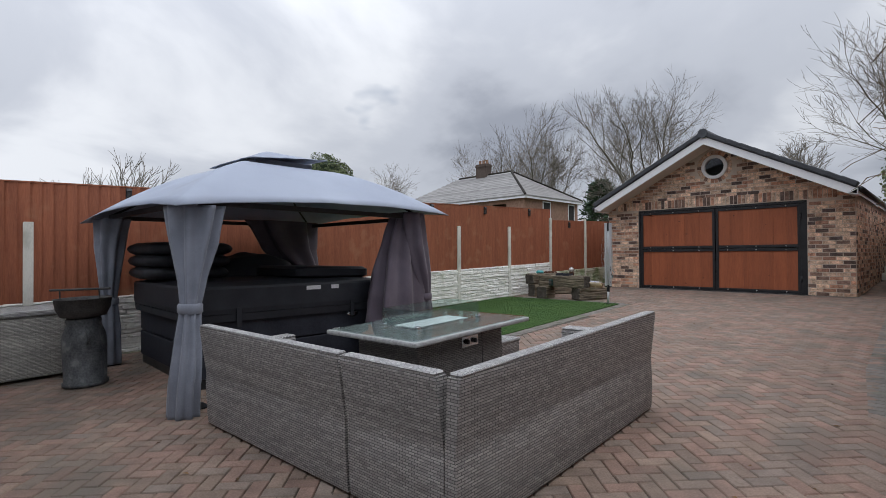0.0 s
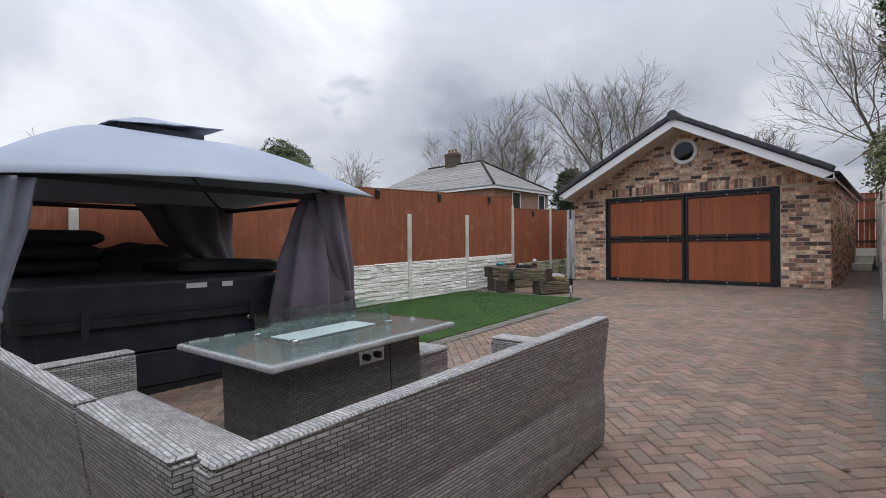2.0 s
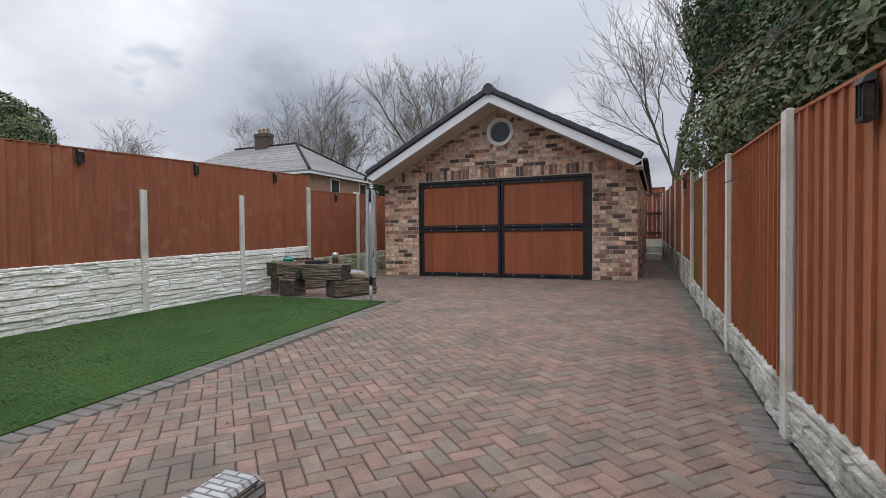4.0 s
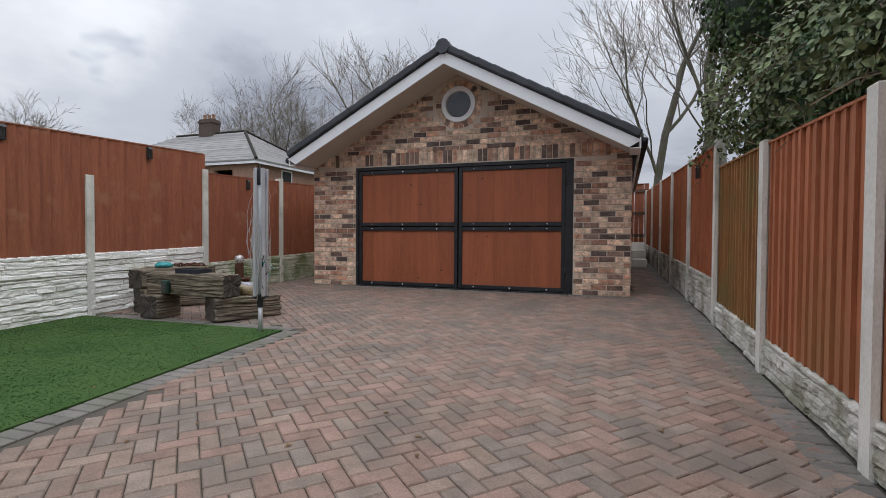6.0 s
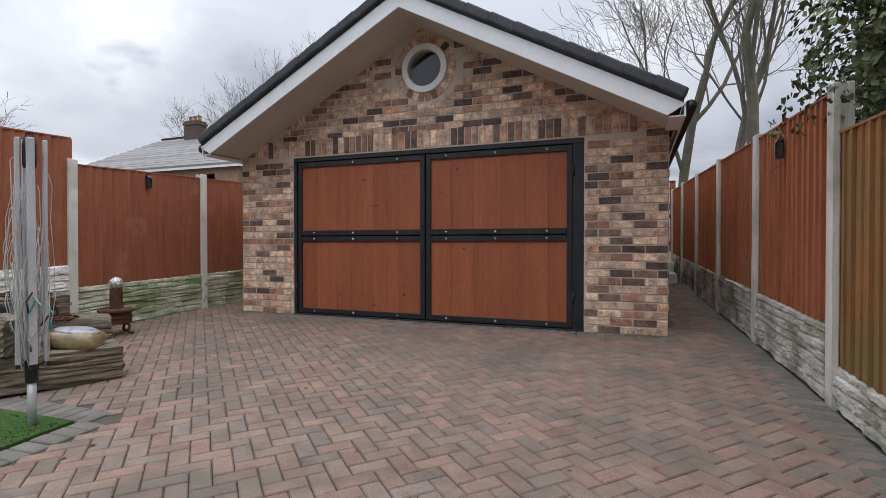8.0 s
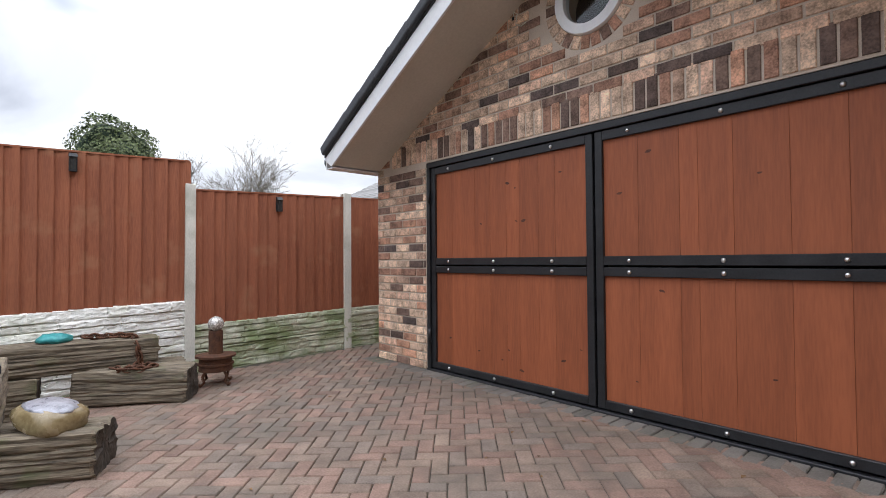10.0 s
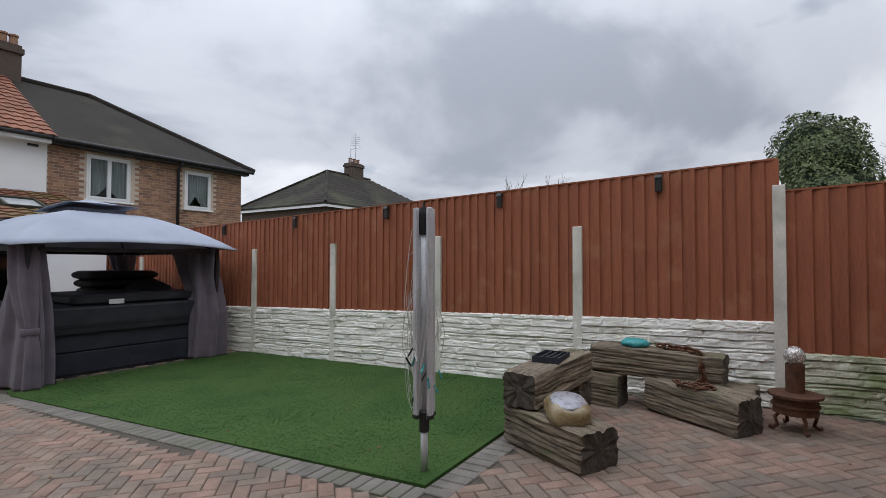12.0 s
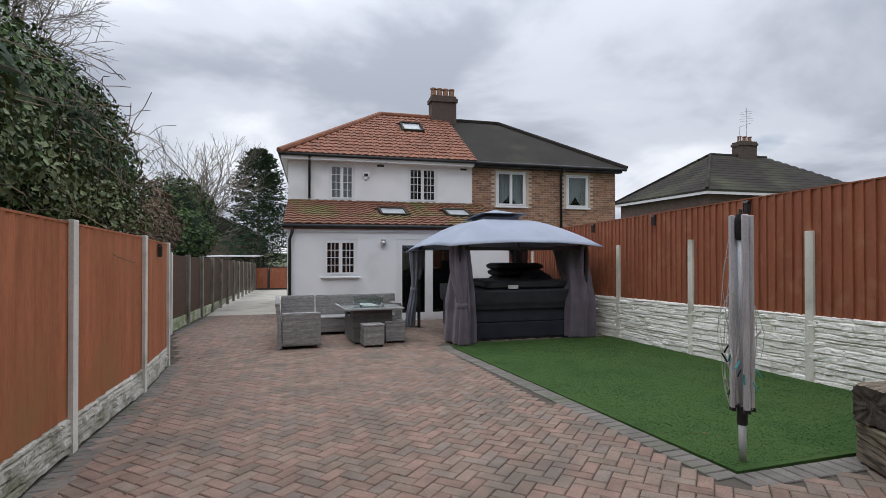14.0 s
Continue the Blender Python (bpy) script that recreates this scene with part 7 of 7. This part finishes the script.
bare_tree("tree", -24.0, 36.5, -0.5, 15.8, 1.0, 3, stems=2, trunk_r=0.15, twig=0.009, first=0.22, thin=0.06)
bare_tree("tree", -30.5, 39.5, -0.5, 14.0, 1.1, 13, stems=2, trunk_r=0.13, twig=0.009, thin=0.1)
bare_tree("tree", -13.2, 33.0, -0.3, 16.6, 1.0, 5, stems=2, trunk_r=0.17, twig=0.008, first=0.2, thin=0.08)
bare_tree("tree", -19.5, 4.2, -0.5, 5.3, 0.6, 7, trunk_r=0.07, twig=0.008, depth=4)
bare_tree("tree", -22.8, 19.2, -0.3, 6.6, 1.0, 9, stems=2, trunk_r=0.065, twig=0.006, thin=0.12, droop=0.03)
bare_tree("tree", -25.5, 17.0, -0.3, 6.2, 1.0, 19, stems=2, trunk_r=0.06, twig=0.006, thin=0.12, droop=0.03)
TX = (-0.15, 0.52, 1.2)                            # trunks behind the passage
bare_tree("tree", TX[0], 24.6, 0.3, 14.0, 0.8, 21, trunk_r=0.15, twig=0.006, thin=0.12, droop=0.02)
bare_tree("tree", TX[1], 24.0, 0.3, 15.0, 0.48, 22, trunk_r=0.14, twig=0.006, thin=0.2)
bare_tree("tree", TX[2], 22.6, 0.3, 14.5, 0.48, 23, trunk_r=0.15, twig=0.006, thin=0.2)
bare_tree("tree", 2.9, 4.6, -0.1, 7.6, 0.85, 25, trunk_r=0.12, twig=0.005, droop=0.05, thin=0.0, label="bare tree with drooping fine twigs above the ivy")
bare_tree("tree", 2.0, 8.4, -0.1, 8.2, 0.95, 45, trunk_r=0.10, twig=0.0045, droop=0.06, thin=0.05, label="bare tree with drooping fine twigs above the ivy")
bare_tree("tree", 2.6, -6.3, -0.4, 6.6, 0.8, 27, stems=2, trunk_r=0.07, twig=0.007, depth=4)
bare_tree("tree", 7.0, -40.0, -0.8, 8.5, 0.6, 28, trunk_r=0.16, twig=0.018, depth=4)
bare_tree("tree", -5.2, 31.0, 0.3, 6.2, 0.8, 29, stems=2, trunk_r=0.1, twig=0.010, depth=5, thin=0.2)

over_fence = lambda p: p.z > ground_z(p.y) + 1.82 or p.x > fence_x(p.y) + 0.16
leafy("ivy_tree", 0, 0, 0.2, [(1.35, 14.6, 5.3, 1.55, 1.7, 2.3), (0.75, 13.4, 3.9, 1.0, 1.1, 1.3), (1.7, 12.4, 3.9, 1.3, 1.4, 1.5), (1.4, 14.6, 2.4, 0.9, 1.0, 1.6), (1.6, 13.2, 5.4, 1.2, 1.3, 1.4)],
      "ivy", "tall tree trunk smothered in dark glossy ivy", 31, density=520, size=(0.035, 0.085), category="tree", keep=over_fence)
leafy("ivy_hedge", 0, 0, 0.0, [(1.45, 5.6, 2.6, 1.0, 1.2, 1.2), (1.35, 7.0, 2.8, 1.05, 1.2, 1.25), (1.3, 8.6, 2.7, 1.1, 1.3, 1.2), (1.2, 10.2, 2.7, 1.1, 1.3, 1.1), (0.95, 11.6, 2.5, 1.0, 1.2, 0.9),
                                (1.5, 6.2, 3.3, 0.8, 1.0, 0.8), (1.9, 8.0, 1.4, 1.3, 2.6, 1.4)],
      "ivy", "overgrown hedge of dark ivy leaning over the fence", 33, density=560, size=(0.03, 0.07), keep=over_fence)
leafy("shrub", 0, 0, 0.0, [(0.36, 10.9, 2.2, 0.72, 1.5, 0.8), (0.25, 12.5, 2.4, 0.7, 1.2, 0.75), (0.48, 9.1, 2.05, 0.7, 1.3, 0.62), (0.62, 7.2, 1.95, 0.6, 1.3, 0.5)],
      "shrub", "straggling olive-green shrub behind the fence", 35, density=340, size=(0.03, 0.065), core=False, keep=over_fence)
tangle = Joined()
rng = random.Random(37)
for k in range(420):
    y = rng.uniform(4.9, 13.5)
    p = Vector((fence_x(y) + rng.uniform(0.15, 1.0), y, rng.uniform(1.75, 3.2)))
    d = Vector((rng.uniform(-0.7, 0.2), rng.gauss(0, 0.7), rng.uniform(-0.5, 0.6))).normalized()
    for s in range(4):
        e = p + d * rng.uniform(0.08, 0.2)
        limb(tangle, p, e, 0.005, 0.004, 3)
        p, d = e, (d + Vector((rng.gauss(0, 0.3), rng.gauss(0, 0.3), rng.gauss(-0.1, 0.3)))).normalized()
dt = thing("dead_stems", pose(0, 0, 0), "tangle of dry brown stems among the ivy", "stems", kind="stuff")
tangle.link("stems", M["dead"], dt)
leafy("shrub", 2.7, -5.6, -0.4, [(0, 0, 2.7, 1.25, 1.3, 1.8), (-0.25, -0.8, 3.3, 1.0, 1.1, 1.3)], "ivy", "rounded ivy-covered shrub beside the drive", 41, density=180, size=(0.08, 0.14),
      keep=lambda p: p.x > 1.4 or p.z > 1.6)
leafy("shrub", 2.6, -1.4, -0.3, [(0, 0, 2.5, 0.9, 1.8, 1.4), (0.2, 1.4, 2.0, 0.8, 1.2, 1.2)], "dead", "brown leafless thicket over the fence", 42, density=210, size=(0.06, 0.13), core=False, keep=lambda p: p.x > 1.35 or p.z > 1.7)


def conifer(x, y, z, h, r, seed, label):
    rng = random.Random(seed)
    t = thing("conifer", pose(x, y, z), label, "tree")
    bm = bmesh.new()
    tube(bm, [(0, 0, 0), (0.05, 0, h * 0.5), (0, 0.03, h * 0.97)], [0.16, 0.09, 0.015], 8)
    part("trunk", bm, M["bark"], t)
    j = Joined()
    for k in range(int(h * 85)):
        f = rng.random() ** 0.8
        zz = h * (0.06 + 0.92 * f)
        rr = r * (1 - f) ** 0.48 * rng.uniform(0.65, 1.1) + 0.1
        a = rng.uniform(0, math.tau)
        d = Vector((math.cos(a), math.sin(a), rng.uniform(-0.12, 0.35)))
        limb(j, Vector((0, 0, zz)), Vector((0, 0, zz)) + d * rr, 0.018, 0.006, 3)
        for s in range(16):
            p = Vector((0, 0, zz)) + d * rr * rng.uniform(0.3, 1.05)
            q = (d + Vector((rng.gauss(0, 0.6), rng.gauss(0, 0.6), rng.gauss(0.1, 0.5)))).normalized()
            w = q.orthogonal().normalized()
            l = rng.uniform(0.16, 0.34)
            j.add([tuple(p), tuple(p + q * l * 0.5 + w * l * 0.16), tuple(p + q * l), tuple(p + q * l * 0.5 - w * l * 0.16)], [(0, 1, 2, 3)])
    j.link("crown", M["conifer"], t)
    return t


conifer(2.0, -27.5, ground_z(-21) - 0.1, 10.6, 3.3, 51, "tall dark green conifer behind the drive gates")
conifer(-15.0, 29.6, 0.2, 5.6, 1.6, 53, "small dark conifer beside the far house")
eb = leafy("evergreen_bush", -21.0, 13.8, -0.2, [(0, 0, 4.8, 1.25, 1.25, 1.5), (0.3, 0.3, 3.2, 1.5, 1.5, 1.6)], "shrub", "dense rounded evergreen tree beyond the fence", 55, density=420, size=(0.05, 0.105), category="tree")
bm = bmesh.new()
tube(bm, [(0, 0, -0.1), (0.1, 0, 1.2), (0, 0.1, 2.6)], [0.18, 0.14, 0.1], 8)
part("trunk", bm, M["bark"], eb)
leafy("shrub", -21.5, 20.5, 0.0, [(0, 0, 2.6, 1.8, 2.6, 0.9), (-1, 2.5, 2.4, 1.6, 2.0, 0.8)], "dead", "low brown winter shrub beyond the fence", 56, density=40, size=(0.1, 0.2), core=False)

# fallen leaves on the paving
litter = Joined()
rng = random.Random(61)
for k in range(150):
    x, y = rng.uniform(-7.2, 0.0), rng.uniform(0.6, 14.2)
    if x > fence_x(y) - 0.1:
        continue
    s, a = rng.uniform(0.012, 0.028), rng.uniform(0, math.tau)
    z = ground_z(y) + (0.022 if in_grass(x, y) else 0.004)
    c, q = math.cos(a) * s, math.sin(a) * s
    litter.add([(x - c, y - q, z), (x + q * 0.5, y - c * 0.5, z + 0.006), (x + c, y + q, z + 0.002), (x - q * 0.5, y + c * 0.5, z + 0.008)], [(0, 1, 2, 3)])
tagged(litter.link("fallen_leaves", M["leaf_litter"], kind="stuff"), "scattered small brown fallen leaves", "leaves")


# ---- pieces: bricks of the garage ----
rngb = random.Random(21)
BRICK_MESH = {}


def brick_obj(a, b, z0, z1, parent, joined):
    w, h = b - a - 0.015, z1 - z0 - 0.015
    e = rngb.uniform(0.006, 0.011)
    if joined is None:
        key = (round(w, 2), round(h, 3))
        if key not in BRICK_MESH:
            BRICK_MESH[key] = mesh_from("brick", [(x, -z, y) for x, y, z in block(w, h, 0.012, 0.004)], CHAMFER, M["brick"])
        piece("brick", BRICK_MESH[key], parent, pose((a + b) / 2, GY + 0.0115 - e, (z0 + z1) / 2, 0, rngb.uniform(-0.5, 0.5), 0))
    else:
        v = [(x + (a + b) / 2, GY + 0.0115 - e - z, y + (z0 + z1) / 2) for x, y, z in block(w, h, 0.012, 0.004)]
        joined.add(v, CHAMFER)


spots = []
HB1 = 0.0885
z = 0.10
row = 0
SOLD0, SOLD1 = DZ1 + 0.012, DZ1 + 0.012 + 0.236
while z < GAPEX:
    x = GX0 - (0.121 if row % 2 else 0)
    while x < GX1 - 0.02:
        a, b = max(x, GX0), min(x + 0.242, GX1)
        x += 0.242
        if b - a < 0.04:
            continue
        if z + HB1 <= SOLD1 + 0.03 and z + HB1 > SOLD0 and b > -6.45 and a < -1.42:
            if not (z >= SOLD1 - 0.002 or z + HB1 <= SOLD0 + 0.002):
                continue
        if z < DZ1 + 0.01:
            if b > DX0 and a < DX1:
                if a < DX0 - 0.05:
                    b = DX0
                elif b > DX1 + 0.05:
                    a = DX1
                else:
                    continue
        top = max(gable_z(a), gable_z(b))
        if z + HB1 > top:
            continue
        near = min(math.hypot(cx - WX, cz - WZ) for cx in (a, (a + b) / 2, b) for cz in (z, z + HB1))
        if near < 0.40:
            continue
        spots.append((a, b, z, z + HB1))
    z += HB1
    row += 1
x = -6.45
while x < -1.42:
    spots.append((x, x + 0.089, SOLD0, SOLD1))
    x += 0.089
spots.sort(key=lambda s: -(s[0] + s[1]) / 2 - 0.5 * (s[2] < 2.4))
far_bricks = Joined()
for i, s in enumerate(spots):
    brick_obj(*s, wall_front, None if i < 300 else far_bricks)
# ring of voussoirs round the window
for k in range(26):
    a = k * math.tau / 26
    m = Matrix.Translation((WX + 0.36 * math.cos(a), GY + 0.003, WZ + 0.36 * math.sin(a))) @ Matrix.Rotation(-a, 4, "Y")
    far_bricks.add([(x, -z, y) for x, y, z in block(0.10, 0.076, 0.010, 0.004)], CHAMFER, m)
far_bricks.link("bricks", M["brick_far"], wall_front, kind="stuff")
side = Joined()
for r in range(25):
    za = 0.10 + r * HB1
    y = GY + (0.121 if r % 2 else 0.0)
    while y < GBACK - 0.2:
        yb = y + 0.242
        for xf, sg in ((GX1, 1), (GX0, -1)):
            e = rngb.uniform(0.006, 0.011)
            v = [(xf + sg * (zz - 0.012 + e), (y + yb) / 2 + xx, za + HB1 / 2 + yy) for xx, yy, zz in block(0.228, HB1 - 0.015, 0.012, 0.004)]
            side.add(v, CHAMFER)
        y = yb
side.link("side_bricks", M["brick_far"], wall_front, kind="stuff")

# ---- pieces: block paving, herringbone at 45 degrees ----
PW, PL, PH = 0.1005, 0.201, 0.05
paver_mesh = mesh_from("paver", block(PL - 0.0055, PW - 0.0055, 0.05, 0.006), CHAMFER, M["paver"])
tilt_m = Matrix.Rotation(math.atan(0.03), 4, "X")
rngp = random.Random(8)


def paved(x, y):
    if in_grass(x, y, -0.24) or y < 0.5 and x < -1.28 or y < -2.55 or y > 21.5:
        return False
    if x < LEFT_X + 0.06 or x > fence_x(y) - 0.10:
        return False
    if y > GY - 0.1 and GX0 - 0.02 < x < GX1 + 0.02:
        return False
    return True


base_rot = Matrix.Rotation(radians(47), 4, "Z")
far_pavers = Joined()
near = []
for i in range(-130, 131):
    for k in range(-130, 131):
        # two blocks of the herringbone cell, on a lattice of paver widths
        if (i - k) % 4 == 0:
            c, r = ((i + 1.0) * PW, (k + 0.5) * PW), 0
        elif (i - k) % 4 == 3:
            c, r = ((i + 0.5) * PW, (k + 1.0) * PW), 90
        else:
            continue
        p = base_rot @ Vector((*c, 0)) + Vector((-3.4, 8.0, 0))
        if paved(p.x, p.y):
            z = ground_z(p.y) - 0.05 + rngp.uniform(-0.0018, 0.0018)
            m = Matrix.Translation((p.x, p.y, z)) @ tilt_m @ Matrix.Rotation(radians(47 + r + rngp.uniform(-0.6, 0.6)), 4, "Z") @ \
                Matrix.Rotation(rngp.uniform(-0.006, 0.006), 4, "X") @ Matrix.Rotation(rngp.uniform(-0.006, 0.006), 4, "Y")
            if -3.6 < p.x < -0.4 and 8.2 < p.y < 10.2 and len(near) < 298:
                near.append(m)
                piece("paver", paver_mesh, pavement, m)
            else:
                far_pavers.add(block(PL - 0.0055, PW - 0.0055, 0.05, 0.006), CHAMFER, m)
far_pavers.link("pavers", M["paver_far"], pavement, kind="stuff")
# grey edging courses along the lawn and the fences
edge = Joined()


def edging(p0, p1, side_by):
    a, b = Vector((*p0, 0)), Vector((*p1, 0))
    n = int((b - a).length / 0.102)
    ang = math.atan2(b.y - a.y, b.x - a.x)
    for q in range(n):
        p = a.lerp(b, (q + 0.5) / n) + Vector((-math.sin(ang), math.cos(ang), 0)) * side_by
        m = Matrix.Translation((p.x, p.y, ground_z(p.y) - 0.049 + rngp.uniform(-0.002, 0.002))) @ tilt_m @ Matrix.Rotation(ang + math.pi / 2 + rngp.uniform(-0.01, 0.01), 4, "Z")
        edge.add(block(PL - 0.006, PW - 0.006, 0.05, 0.006), CHAMFER, m)


edging((-4.24, 4.9), (-4.62, 10.76), -0.11)
edging((-4.55, 10.72), (-7.40, 10.66), -0.11)
for y0, y1 in zip(RIGHT_Y, RIGHT_Y[1:]):
    edging((fence_x(y0) + 0.012, y0), (fence_x(y1) + 0.012, y1), 0.10)
edging((0.10, 5.45), (1.04, 1.6), 0.1)
edging((1.04, 1.6), (1.04, -2.5), -0.1)
edging((GX0 - 0.1, GY - 0.14), (GX1 + 0.1, GY - 0.14), 0.05)
edge.link("edging_pavers", M["paver_grey"], pavement, kind="stuff")
